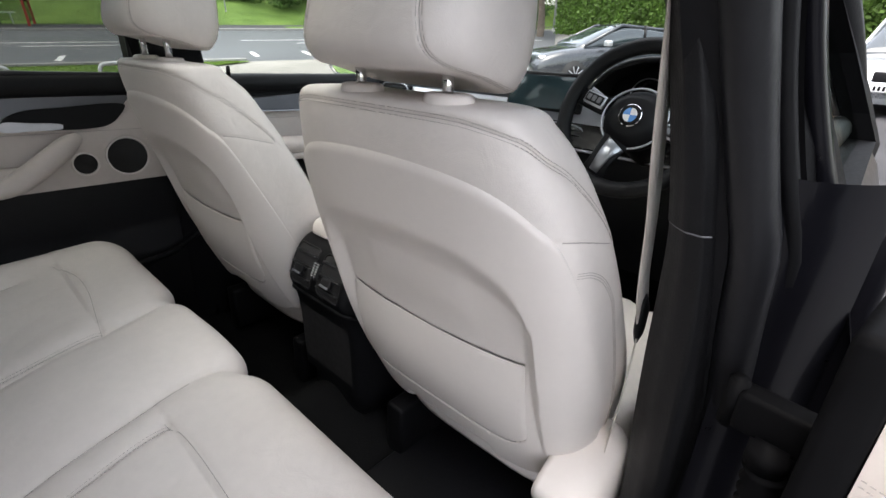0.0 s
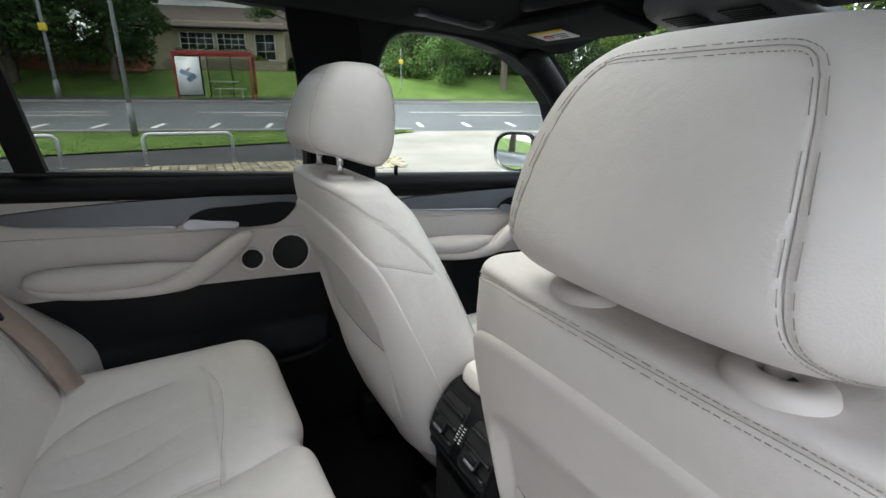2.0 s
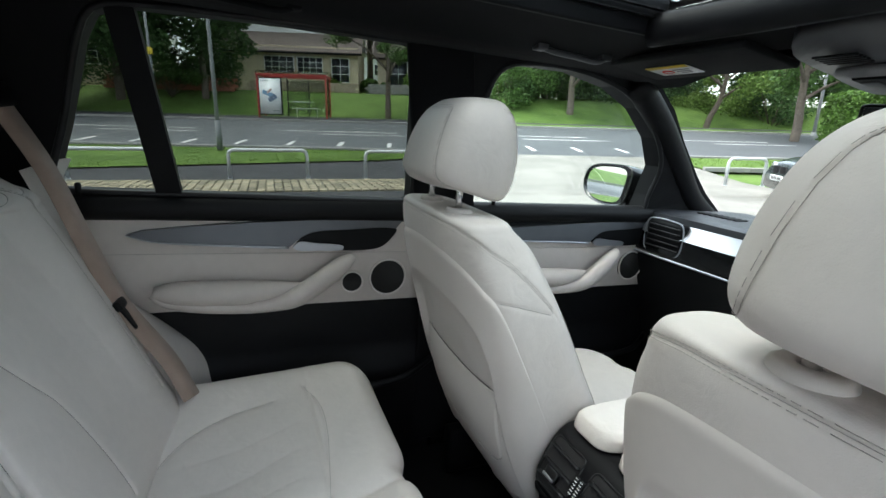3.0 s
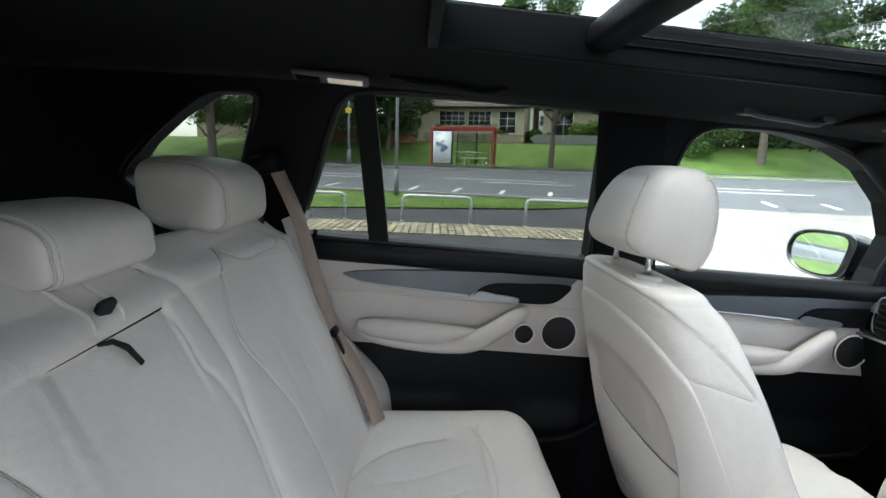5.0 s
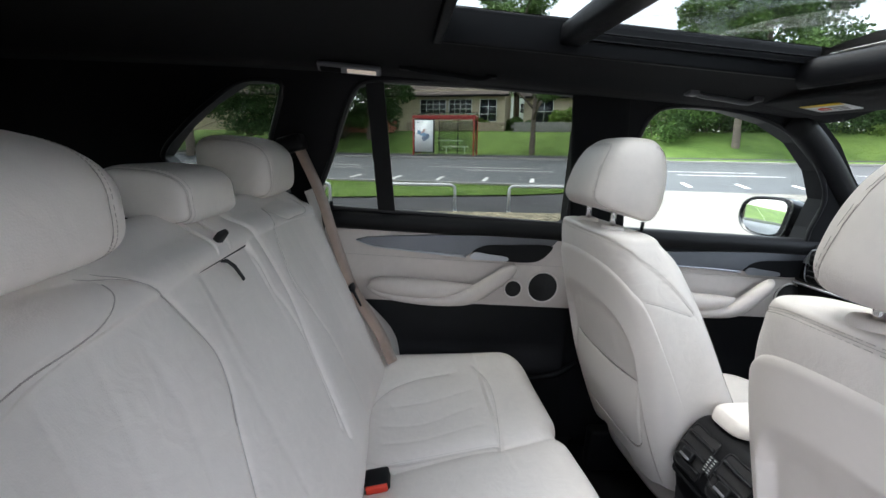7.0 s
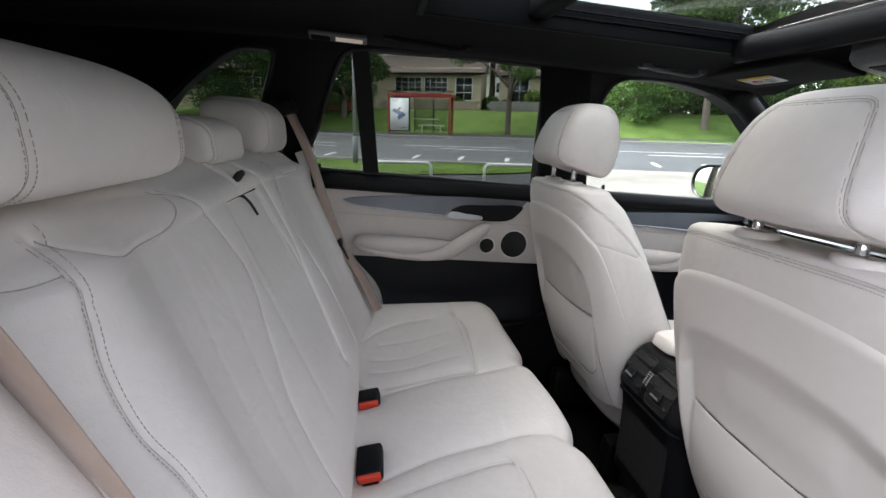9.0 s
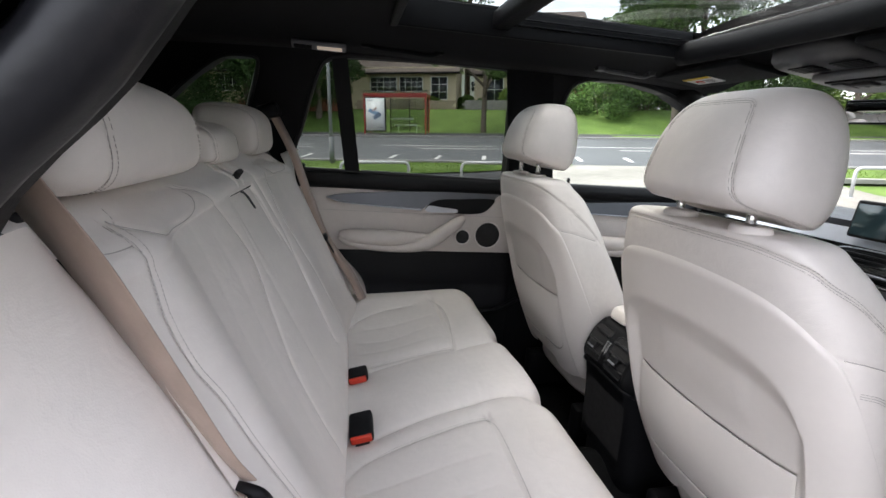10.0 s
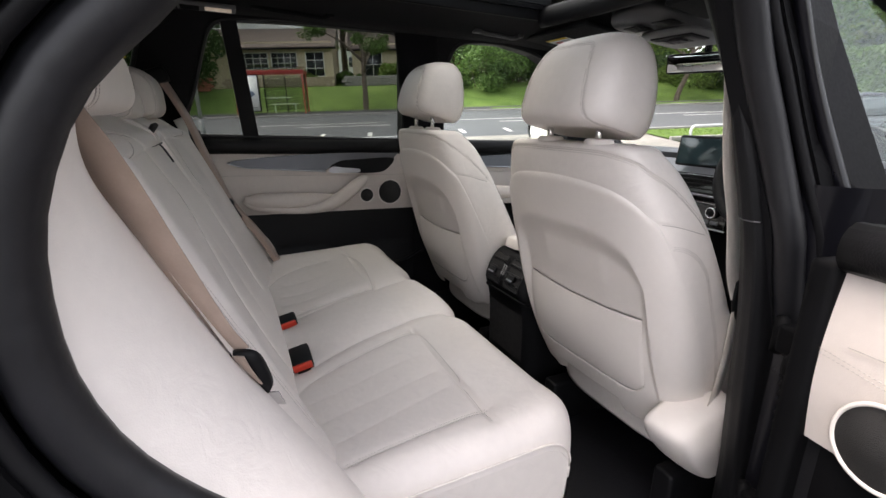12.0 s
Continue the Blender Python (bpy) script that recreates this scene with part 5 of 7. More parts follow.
pedal = thing("brake_pedal", "brushed steel brake pedal in the dark footwell", "pedal", (0.43, 1.22, 0.60))
part("pad", box((0.43, 1.20, 0.70), (0.085, 0.015, 0.055), 0.006, (35, 0, 0)), GREYPLAST, pedal)
part("arm", tube([(0.43, 1.21, 0.705), (0.43, 1.26, 0.80), (0.43, 1.34, 0.95)], 0.010, 8), BLACK, pedal)

# ---- centre console ----
console = thing("centre_console", "black centre console with ivory armrest and rear vents", "console", (0, 0.4, 0.5))
part("body", loft_of(lambda v, a: Vector((0.118 * sgnpow(math.cos(a), 0.4), 0.46 + (0.315 - 0.02 * v) * sgnpow(math.sin(a), 0.4), 0.50 + 0.36 * v)), 40, 10), BLACK, console)
for s in (-1, 1):
    lid = part("armrest_lid", loft_of(lambda v, a, s=s: Vector((s * 0.058 + (0.056 - 0.012 * max(0, v - 0.6) ** 2 * 6) * sgnpow(math.cos(a), 0.5), 0.325 + (0.150 - 0.01 * v * v) * sgnpow(math.sin(a), 0.4), 0.912 + 0.030 * v)), 36, 10), LEATHER, console, "ivory leather armrest lid")
VENT_LINE = spline([(0.32, 0.907, 0), (0.20, 0.907, 0), (0.172, 0.903, 0), (0.152, 0.886, 0), (0.136, 0.860, 0), (0.124, 0.830, 0), (0.121, 0.805, 0), (0.130, 0.780, 0), (0.142, 0.72, 0), (0.148, 0.56, 0)], 90)


def console_end(xn, t, grow=0.0):
    """The rear end of the console: xn runs across from -1 to 1, t from the top down to the floor."""
    i = min(88, max(0, int(t * 89)))
    p = VENT_LINE[i].lerp(VENT_LINE[i + 1], t * 89 - i)
    d = (VENT_LINE[i + 1] - VENT_LINE[i]).normalized()
    k = max(0.0, (abs(xn) - 0.72) / 0.28)
    return Vector((-0.010 + 0.120 * xn, p.x + d.y * grow + 0.035 * k ** 2.5, p.y - d.x * grow - 0.012 * k ** 2.5))


def t_at(z):
    return min(range(90), key=lambda i: abs(VENT_LINE[i].y - z) + (1 if VENT_LINE[i].x > 0.19 else 0)) / 89


vents = part("vent_unit", grid(lambda u, v: console_end(2 * u - 1, v), 60, 90), BLACK, console, "rear air vents in a rounded black surround")
T0, T1 = t_at(0.893), t_at(0.812)
edge = [console_end(-0.97, T1 + 0.05), console_end(-0.97, T1 - 0.05), console_end(-0.97, (T0 + T1) / 2), console_end(-0.97, T0), console_end(-0.96, T0 - 0.06), console_end(-0.92, T0 - 0.12), console_end(-0.5, T0 - 0.13), console_end(0, T0 - 0.13), console_end(0.5, T0 - 0.13), console_end(0.92, T0 - 0.12), console_end(0.96, T0 - 0.06), console_end(0.97, T0), console_end(0.97, (T0 + T1) / 2), console_end(0.97, T1 + 0.05)]
part("surround", tube(spline(edge, 80), 0.0075, 10), BLACK, vents, "rounded black rim of the vents")
part("lower_edge", tube([console_end(-0.97 + 1.94 * i / 20, T1 + 0.05, 0.001) for i in range(21)], 0.005, 8), BLACK, vents)
part("lower_recess", grid(lambda u, v: console_end(-0.80 + 1.60 * u, T1 + 0.14 + 0.30 * v, 0.0015), 10, 10), GAP, vents, "dark storage recess below the vents")
for s in (-1, 1):
    cell = part("vent_cell", grid(lambda u, v: console_end(s * (0.10 + 0.66 * u), T0 + (T1 - T0) * v, 0.0008), 14, 12), GAP, vents, "recessed vent opening")
    rim = [console_end(s * (0.10 + 0.66 * a), T0 + (T1 - T0) * b, 0.001) for a, b in ((0.06, 0), (0.5, 0), (0.94, 0), (1, 0.1), (1, 0.5), (1, 0.9), (0.94, 1), (0.5, 1), (0.06, 1), (0, 0.9), (0, 0.5), (0, 0.1))]
    part("rim", tube(spline(rim, 60, True), 0.0022, 6, closed=True), VENTGREY, cell)
    for f in (0.2, 0.5, 0.8):
        part("vent_slat", tube([console_end(s * (0.12 + 0.62 * j / 8), T0 + (T1 - T0) * f, 0.003) for j in range(9)], 0.0048, 8, flat=0.5), VENTGREY, vents)
    at = console_end(s * 0.44, T0 + (T1 - T0) * 0.62, 0.008)
    tab = part("vent_tab", moved(box((0, 0, 0), (0.030, 0.010, 0.020), 0.003), Matrix.Translation(at) @ pose(0, 0, 0, -25, 0, 0)), VENTGREY, vents, "grey adjuster with a silver edge")
    part("tab_edge", moved(box((0, -0.006, -0.007), (0.028, 0.003, 0.005), 0.001), Matrix.Translation(at) @ pose(0, 0, 0, -25, 0, 0)), SILVER, tab)
    tw = part("thumbwheel", tube([console_end(s * 0.045, T0 + (T1 - T0) * (0.30 + 0.05 * i), 0.002) for i in range(9)], 0.0045, 8), VENTGREY, vents)
    for i in range(6):
        part("dot", moved(box((0, 0, 0), (0.0055, 0.002, 0.0012)), Matrix.Translation(console_end(s * 0.045, T0 + (T1 - T0) * (0.32 + 0.06 * i), 0.0068)) @ pose(0, 0, 0, -25, 0, 0)), WHITE, tw)
part("gear_panel", box((0.0, 0.62, 0.87), (0.20, 0.34, 0.03), 0.01), GLOSS, console)

# ---- belts and buckles ----
def belt(name, pts, width, label, across, narrow=lambda t: 1.0):
    """A strap with thickness: across gives the direction of its width."""
    line = spline(pts, 50)
    vs, fs = [], []
    for i, p in enumerate(line):
        t = (line[min(49, i + 1)] - line[max(0, i - 1)]).normalized()
        w = Vector(across) - t * t.dot(Vector(across))
        w = w.normalized() * width / 2 * narrow(i / 49)
        n = t.cross(w).normalized() * 0.0009
        vs += [p - w - n, p + w - n, p + w + n, p - w + n]
    for i in range(49):
        for k in range(4):
            q = (k + 1) % 4
            fs.append((4 * i + k, 4 * i + q, 4 * i + 4 + q, 4 * i + 4 + k))
    return (vs, fs)


rb = thing("seat_belt", "taupe rear seat belt hanging over the ivory backrest", "seat belt", (0.6, -0.7, 0.8), "rear seat belts")
part("strap", belt("strap", [(0.655, -0.80, 1.40), (0.645, -0.768, 1.32), (0.634, -0.732, 1.25), (0.619, -0.691, 1.15), (0.607, -0.652, 1.06), (0.601, -0.631, 1.025)], 0.047, "", (0.45, 0.9, 0.1), lambda t: 1 - 0.42 * t ** 3), BELT, rb)
along_belt = Matrix.Translation((0.598, -0.6165, 0.998)) @ Matrix(((0.55, 0.22, 0.807), (0.82, -0.33, -0.471), (0.16, 0.92, -0.362))).to_4x4()
eyelet = smooth2([(-0.018, 0.030), (0.0, 0.037), (0.018, 0.030), (0.020, 0.0), (0.014, -0.030), (0.0, -0.038), (-0.014, -0.030), (-0.020, 0.0)], 40)
tng = part("tongue", moved(sheet(eyelet, [], lambda a, b, t: (a, b, t + 0.004 - 6.0 * a * a), 0.009, 0.003), along_belt), BLACK, rb, "black belt tongue with a long eye")
part("folded_strap", belt("folded_strap", [along_belt @ Vector(q) for q in ((0.001, 0.036, 0.0145), (0.003, 0.018, 0.0150), (0.006, 0.0, 0.0145), (0.008, -0.016, 0.0125))], 0.022, "", along_belt.to_3x3() @ Vector((1, 0, 0.2)), lambda t: 1 - 0.8 * t), BELT, tng, "strap folded through the eye")
part("blade", moved(box((0.008, -0.052, 0.006), (0.022, 0.024, 0.0022), 0.001), along_belt), CHROME, tng, "bright steel blade")
lb = thing("seat_belt", "taupe rear seat belt hanging over the ivory backrest", "seat belt", (-0.6, -0.7, 0.8), "rear seat belts")
part("strap", belt("strap", [(-0.64, -0.785, 1.40), (-0.638, -0.725, 1.28), (-0.628, -0.67, 1.13), (-0.612, -0.615, 1.0), (-0.58, -0.53, 0.88), (-0.545, -0.485, 0.80)], 0.047, "", (0.8, -0.35, -0.2)), BELT, lb)
part("tongue", join(box((-0.61, -0.617, 1.005), (0.055, 0.014, 0.022), 0.006, (30, 0, 0)), box((-0.60, -0.60, 0.975), (0.026, 0.004, 0.05), 0.001, (30, 0, 0))), BLACK, lb, "black belt tongue")
for sx in (-1, 1):
    guide = thing("belt_guide", "black plastic belt guide on the pillar", "belt guide", (sx * 0.65, -0.80, 1.40), "belt guides")
    part("housing", box((sx * 0.65, -0.80, 1.405), (0.13, 0.07, 0.045), 0.012, (20, 0, 0)), BLACK, guide)
WEB = mat("grey_beige_webbing", (0.50, 0.45, 0.40), 0.7, var=0.10, scale=30, bump=0.35, bscale=900, sheen=0.2)
fb = thing("seat_belt", "grey-beige driver's seat belt beside the pillar", "seat belt", (0.66, 0.2, 0.7), "front seat belts")
part("strap", belt("strap", [(0.640, 0.10, 1.40), (0.646, 0.128, 1.25), (0.645, 0.168, 1.15), (0.645, 0.195, 1.05), (0.644, 0.222, 1.0)], 0.046, "", (-0.1, 1, 0)), WEB, fb)
part("tongue", tube([(0.645, 0.214, 1.025), (0.644, 0.224, 1.0), (0.642, 0.234, 0.965), (0.641, 0.236, 0.945)], [0.008, 0.022, 0.020, 0.008], 10, flat=0.35, up=(1, 0.2, 0)), BLACK, fb, "black belt tongue")
part("lower_strap", belt("lower_strap", [(0.643, 0.230, 0.965), (0.641, 0.232, 0.86), (0.640, 0.222, 0.78), (0.638, 0.20, 0.68)], 0.046, "", (-0.25, 1, 0)), WEB, fb)


def buckle(x, y, z, length, label):
    """A buckle lying on its side with the release button at its end."""
    b = thing("belt_buckle", label, "belt buckle", (x, y, z), "belt buckles")
    m = pose(x, y, z, 14, 9, 0)
    part("casing", moved(box((-length / 2, 0, 0), (length, 0.050, 0.028), 0.007), m), BLACK, b)
    part("release_button", moved(box((0.0, 0, 0.003), (0.010, 0.044, 0.017), 0.003), m), RED, b, "orange-red release button")
    part("slot", moved(box((0.002, 0, -0.010), (0.006, 0.030, 0.004), 0.001), m), GAP, b)


buckle(0.148, -0.503, 0.738, 0.072, "black belt buckle with an orange-red button lying on the cushion")
buckle(-0.080, -0.507, 0.746, 0.045, "short black buckle tucked between cushion and backrest")

# ---- roof fittings ----
visor = thing("sun_visor", "folded dark sun visor with a yellow warning label", "sun visor", (-0.37, 0.56, 1.58))
part("flap", box((-0.33, 0.56, 1.608), (0.36, 0.17, 0.016), 0.007, (-6, 0, 0)), LINER, visor)
lab = part("warning_label", box((-0.385, 0.565, 1.5975), (0.115, 0.066, 0.002), 0, (-6, 0, 0)), WHITE, visor, "white and yellow printed warning label")
part("label_band", box((-0.385, 0.539, 1.6000), (0.115, 0.014, 0.0022), 0, (-6, 0, 0)), YELLOW, lab)
part("label_sign", ring_of((-0.405, 0.571, 1.5955), 0.013, 0.0016, "z", 20), RED, lab)
for i in range(3):
    part("label_bar", box((-0.362, 0.560 + 0.012 * i, 1.5970 - 0.0012 * i), (0.045 - 0.008 * i, 0.004, 0.002)), GREYPLAST, lab)
visor2 = thing("sun_visor", "folded dark sun visor above the driver", "sun visor", (0.37, 0.56, 1.58))
part("flap", box((0.33, 0.56, 1.608), (0.36, 0.17, 0.016), 0.007, (-6, 0, 0)), LINER, visor2)
over = thing("overhead_console", "light grey overhead console with lamps and switches", "roof console", (0, 0.62, 1.60))
slope_of = lambda b, t: 1.603 - 0.085 * (b - 0.50) + t
oc = part("housing", sheet(smooth2([(-0.085, 0.515), (0.085, 0.515), (0.112, 0.56), (0.128, 0.71), (0.125, 0.86), (-0.125, 0.86), (-0.128, 0.71), (-0.112, 0.56)], 48), [], lambda a, b, t: (a, b, slope_of(b, t) + 0.35 * max(0, 0.56 - b)), 0.03, 0.008), DARKGREY, over)
part("lower_panel", sheet(smooth2([(-0.088, 0.655), (0.088, 0.655), (0.104, 0.70), (0.110, 0.79), (0.10, 0.835), (0.0, 0.85), (-0.10, 0.835), (-0.110, 0.79), (-0.104, 0.70)], 48), [], lambda a, b, t: (a, b, slope_of(b, t) - 0.014), 0.013, 0.004), GREYPLAST, oc, "light grey lower panel")
part("dark_panel", box((0.0, 0.725, 1.5685), (0.155, 0.085, 0.006), 0.003, (-4.9, 0, 0)), BLACK, oc)
for s in (-1, 1):
    part("lamp_lens", box((s * 0.055, 0.727, 1.5650), (0.032, 0.060, 0.006), 0.003, (-4.9, 0, 0)), DARKGREY, oc)
part("switch", box((0.0, 0.722, 1.5640), (0.050, 0.034, 0.010), 0.005, (-4.9, 0, 0)), DARKGREY, oc)
part("rocker", box((0.0, 0.718, 1.5590), (0.018, 0.020, 0.006), 0.003, (-4.9, 0, 0)), GREYPLAST, oc)
for s in (-1, 1):
    part("grille", join(*[box((s * 0.055, 0.578 + 0.012 * i, 1.5957 - 0.001 * i), (0.070, 0.0065, 0.004)) for i in range(5)]), BLACK, oc)
rvm = thing("rear_view_mirror", "black framed interior mirror below the roof console", "mirror", (-0.05, 0.86, 1.52))
part("housing", box((-0.010, 0.876, 1.510), (0.25, 0.026, 0.066), 0.011, (5, 0, 20)), BLACK, rvm)
part("mirror_glass", box((-0.005, 0.8620, 1.5080), (0.234, 0.003, 0.053), 0.001, (5, 0, 20)), MIRROR, rvm, "mirror glass")
part("stem", tube([(-0.012, 0.885, 1.53), (-0.01, 0.88, 1.60)], 0.012, 10), BLACK, rvm)
for gx, ga, gb, mt, lb_ in ((-0.475, 0.25, 0.43, DARKGREY, "grey roof grab handle above the passenger door"), (-0.50, -0.50, -0.28, LINER, "dark roof grab handle above the rear door")):
    gh = thing("grab_handle", lb_, "grab handle", (gx, (ga + gb) / 2, 1.60), "grab handles")
    part("bar", tube(spline([(gx, ga, 1.616), (gx + 0.012, ga + 0.03, 1.608), (gx + 0.014, (ga + gb) / 2, 1.605), (gx + 0.012, gb - 0.03, 1.602), (gx, gb, 1.612)], 20), 0.009, 10, flat=0.7), mt, gh)
    for yy in (ga, gb):
        part("mount", box((gx, yy, 1.618), (0.03, 0.03, 0.02), 0.006), mt, gh)
lamp = thing("reading_lamp", "lit reading lamp with clear lens on the headliner", "reading lamp", (-0.49, -0.63, 1.595))
part("housing", box((-0.49, -0.635, 1.597), (0.034, 0.155, 0.012), 0.005, (0, -20, 0)), GREYPLAST, lamp)
part("lens", box((-0.488, -0.605, 1.592), (0.018, 0.072, 0.006), 0.003, (0, -20, 0)), LIT, lamp, "glowing warm lens")
part("switch", box((-0.488, -0.680, 1.592), (0.020, 0.05, 0.008), 0.003, (0, -20, 0)), BLACK, lamp)
mirror = thing("door_mirror", "black door mirror reflecting trees", "door mirror", (-0.93, 0.90, 1.20))
MIRROR_RIM = smooth2([(-0.125, 0.0), (-0.112, 0.048), (-0.065, 0.074), (0.02, 0.082), (0.095, 0.080), (0.118, 0.062), (0.112, 0.0), (0.098, -0.052), (0.07, -0.070), (0.0, -0.076), (-0.07, -0.066), (-0.112, -0.04)], 60)


def mirror_shell(u, v):
    a, b = MIRROR_RIM[int(u * 60 + 0.5) % 60]
    k = curve_at([0, 0.12, 0.3, 0.6, 0.85, 1], [0.86, 0.97, 1.0, 0.92, 0.70, 0.30], v)
    y = curve_at([0, 0.12, 0.3, 0.6, 0.85, 1], [0.012, 0.0, 0.012, 0.07, 0.115, 0.13], v)
    return Vector((-0.938 + 1.08 * a * k, 0.912 + y, 1.268 + b * k))


part("shell", capped(grid(mirror_shell, 60, 24, ring=True), 60, 24), GLOSS, mirror, "gloss black mirror housing")
part("mirror_glass", moved(sheet([(a * 0.83 - 0.006, b * 0.84) for a, b in MIRROR_RIM], [], lambda a, b, t: (a, -t, b), 0.003), pose(-0.940, 0.9215, 1.268, -1.2, 0, 2)), MIRROR, mirror, "mirror glass", smooth=False)
part("foot", box((-0.81, 0.985, 1.215), (0.14, 0.08, 0.05), 0.02), BLACK, mirror)


# ---- outdoors ----
ASPHALT = mat("wet_asphalt", (0.055, 0.055, 0.058), 0.85, var=0.22, scale=0.8, bump=0.08, bscale=80, spec=0.12)
ROADTOP = mat("road_asphalt", (0.080, 0.084, 0.090), 0.6, var=0.14, scale=0.5, bump=0.06, bscale=90, spec=0.3)
CONCRETE = mat("pale_concrete", (0.21, 0.20, 0.182), 0.9, var=0.28, scale=0.6, bump=0.08, bscale=40, spec=0.12)
KERB = mat("kerb_stone", (0.25, 0.24, 0.23), 0.8, var=0.15, scale=3, bump=0.4, bscale=40)
GRASS = mat("mown_grass", (0.074, 0.138, 0.027), 0.9, var=0.30, scale=0.7, bump=0.8, bscale=60, second=(0.098, 0.152, 0.036), spec=0.2)
BLADE = mat("grass_blade", (0.11, 0.175, 0.03), 0.7, var=0.2, scale=1.2, island=0.15, spec=0.2, leafy=0.45)
PAVER = mat("yellow_brick_paver", (0.25, 0.215, 0.145), 0.9, var=0.15, scale=20, island=0.35, bump=0.3, bscale=150)
MARK = mat("road_paint", (0.62, 0.62, 0.60), 0.7, var=0.12, scale=8)
GALV = mat("galvanised_steel", (0.50, 0.51, 0.52), 0.5, metal=0.35, var=0.12, scale=12)
POSTGREY = mat("weathered_grey_steel", (0.20, 0.205, 0.21), 0.6, metal=0.2, var=0.15, scale=8)
REDPAINT = mat("red_painted_steel", (0.36, 0.03, 0.025), 0.45, var=0.12, scale=9)
BARK = mat("tree_bark", (0.12, 0.095, 0.075), 0.95, var=0.3, scale=6, bump=0.9, bscale=30)
LEAF = mat("green_leaves", (0.085, 0.150, 0.042), 0.6, var=0.25, scale=0.6, island=0.45, spec=0.3, leafy=0.45)
DARKLEAF = mat("dark_green_leaves", (0.070, 0.125, 0.045), 0.6, var=0.25, scale=0.6, island=0.45, spec=0.3, leafy=0.45)
BRIGHTLEAF = mat("bright_green_leaves", (0.13, 0.20, 0.05), 0.6, var=0.25, scale=0.8, island=0.45, spec=0.3, leafy=0.45)
REDLEAF = mat("red_maple_leaves", (0.20, 0.045, 0.03), 0.6, var=0.25, scale=0.8, island=0.45, leafy=0.45)
HEDGE = mat("hedge_leaves", (0.075, 0.135, 0.028), 0.6, var=0.25, scale=0.9, island=0.5, spec=0.3, leafy=0.45)
STONE = mat("buff_stone", (0.33, 0.27, 0.20), 0.85, var=0.25, scale=4, island=0.25, bump=0.5, bscale=40)
HOUSE = mat("tan_house_wall", (0.56, 0.47, 0.34), 0.9, var=0.12, scale=5, bump=0.4, bscale=50)
RENDER_W = mat("white_cladding", (0.72, 0.72, 0.71), 0.7, var=0.06, scale=4, bump=0.2, bscale=12, kind="wave")
TILES = mat("brown_roof_tiles", (0.10, 0.078, 0.068), 0.85, var=0.2, scale=3, bump=0.6, bscale=8, kind="wave")
WINDOWDARK = mat("dark_window_glass", (0.03, 0.035, 0.04), 0.08, var=0.1, coat=0.5)
BRICK = mat("red_brick", (0.30, 0.115, 0.07), 0.9, var=0.2, scale=10, bump=0.4, bscale=30)
COUPE = mat("dark_blue_grey_paint", (0.022, 0.026, 0.032), 0.28, var=0.08, coat=1.0)
SILVERCAR = mat("silver_car_paint", (0.48, 0.50, 0.52), 0.32, metal=0.5, var=0.05, coat=1.0)
CARGLASS = mat("car_glass", (0.03, 0.04, 0.045), 0.05, var=0.1, coat=1.0)
TYRE = mat("tyre_rubber", (0.02, 0.02, 0.02), 0.8, var=0.2, scale=20)
SHELTERGLASS = glass("shelter_glass", (0.75, 0.78, 0.74), 0.06)
POSTER = mat("white_poster", (0.85, 0.85, 0.85), 0.35, var=0.03, coat=0.4)

AX, AY = math.sin(radians(18)), math.cos(radians(18))


def rise(s):
    """Height of the ground by the distance s across the street."""
    if s < 11.5:
        return 0.0
    if s < 26.3:
        return 0.078 * (s - 11.5)
    z = 0.078 * (26.3 - 11.5)
    z += 0.09 * (min(s, 28.4) - 26.3)
    if s > 28.4:
        t = min(1, (s - 28.4) / 7.0)
        z += 1.9 * t * t * (3 - 2 * t)
    if s > 35.4:
        z += 0.05 * (min(s, 90) - 35.4)
    return z


def street(l, s, z=0.0):
    """A place by its distance along (l) and across (s) the street, z above the ground there."""
    return Vector((l * AX - s * AY, l * AY + s * AX, rise(s) + z))


def strip(l0, l1, s0, s1, lift, nl=40, ns=8, wob=0.0):
    top = grid(lambda u, v: street(l0 + (l1 - l0) * u, s0 + (s1 - s0) * v, lift), nl, ns)
    return top


ground = plain("ground", grid(lambda u, v: street(-160 + 360 * u, -140 + 260 * v, -0.09), 60, 261), GRASS, "wide ground under grass that rises beyond the street", "ground", m=UPRIGHT)
plain("pavement_1", strip(-60, 40, -70, 9.62, 0.0, 30, 20), ASPHALT, "damp dark asphalt of the car park", "car park", m=UPRIGHT)
plain("pavement_2", strip(0.6, 9.0, 9.0, 15.95, 0.012, 14, 12), CONCRETE, "pale worn concrete of the driveway mouth", "driveway", m=UPRIGHT)
plain("pavement_3", strip(0.6, 30.0, 4.5, 9.8, 0.006, 14, 6), CONCRETE, "pale worn concrete before the driveway", "driveway", m=UPRIGHT)
plain("pavement_4", strip(-50, 0.7, 9.5, 15.95, 0.01, 30, 12), ASPHALT, "grey asphalt footpath behind the hoops", "footpath", m=UPRIGHT)
plain("road", strip(-150, 150, 15.9, 26.2, 0.014, 60, 20), ROADTOP, "grey asphalt road with white markings", "road", m=UPRIGHT)
plain("pavement_5", strip(-150, 150, 26.35, 28.3, 0.09, 60, 4), ASPHALT, "grey asphalt pavement on the far side of the road", "pavement", m=UPRIGHT)


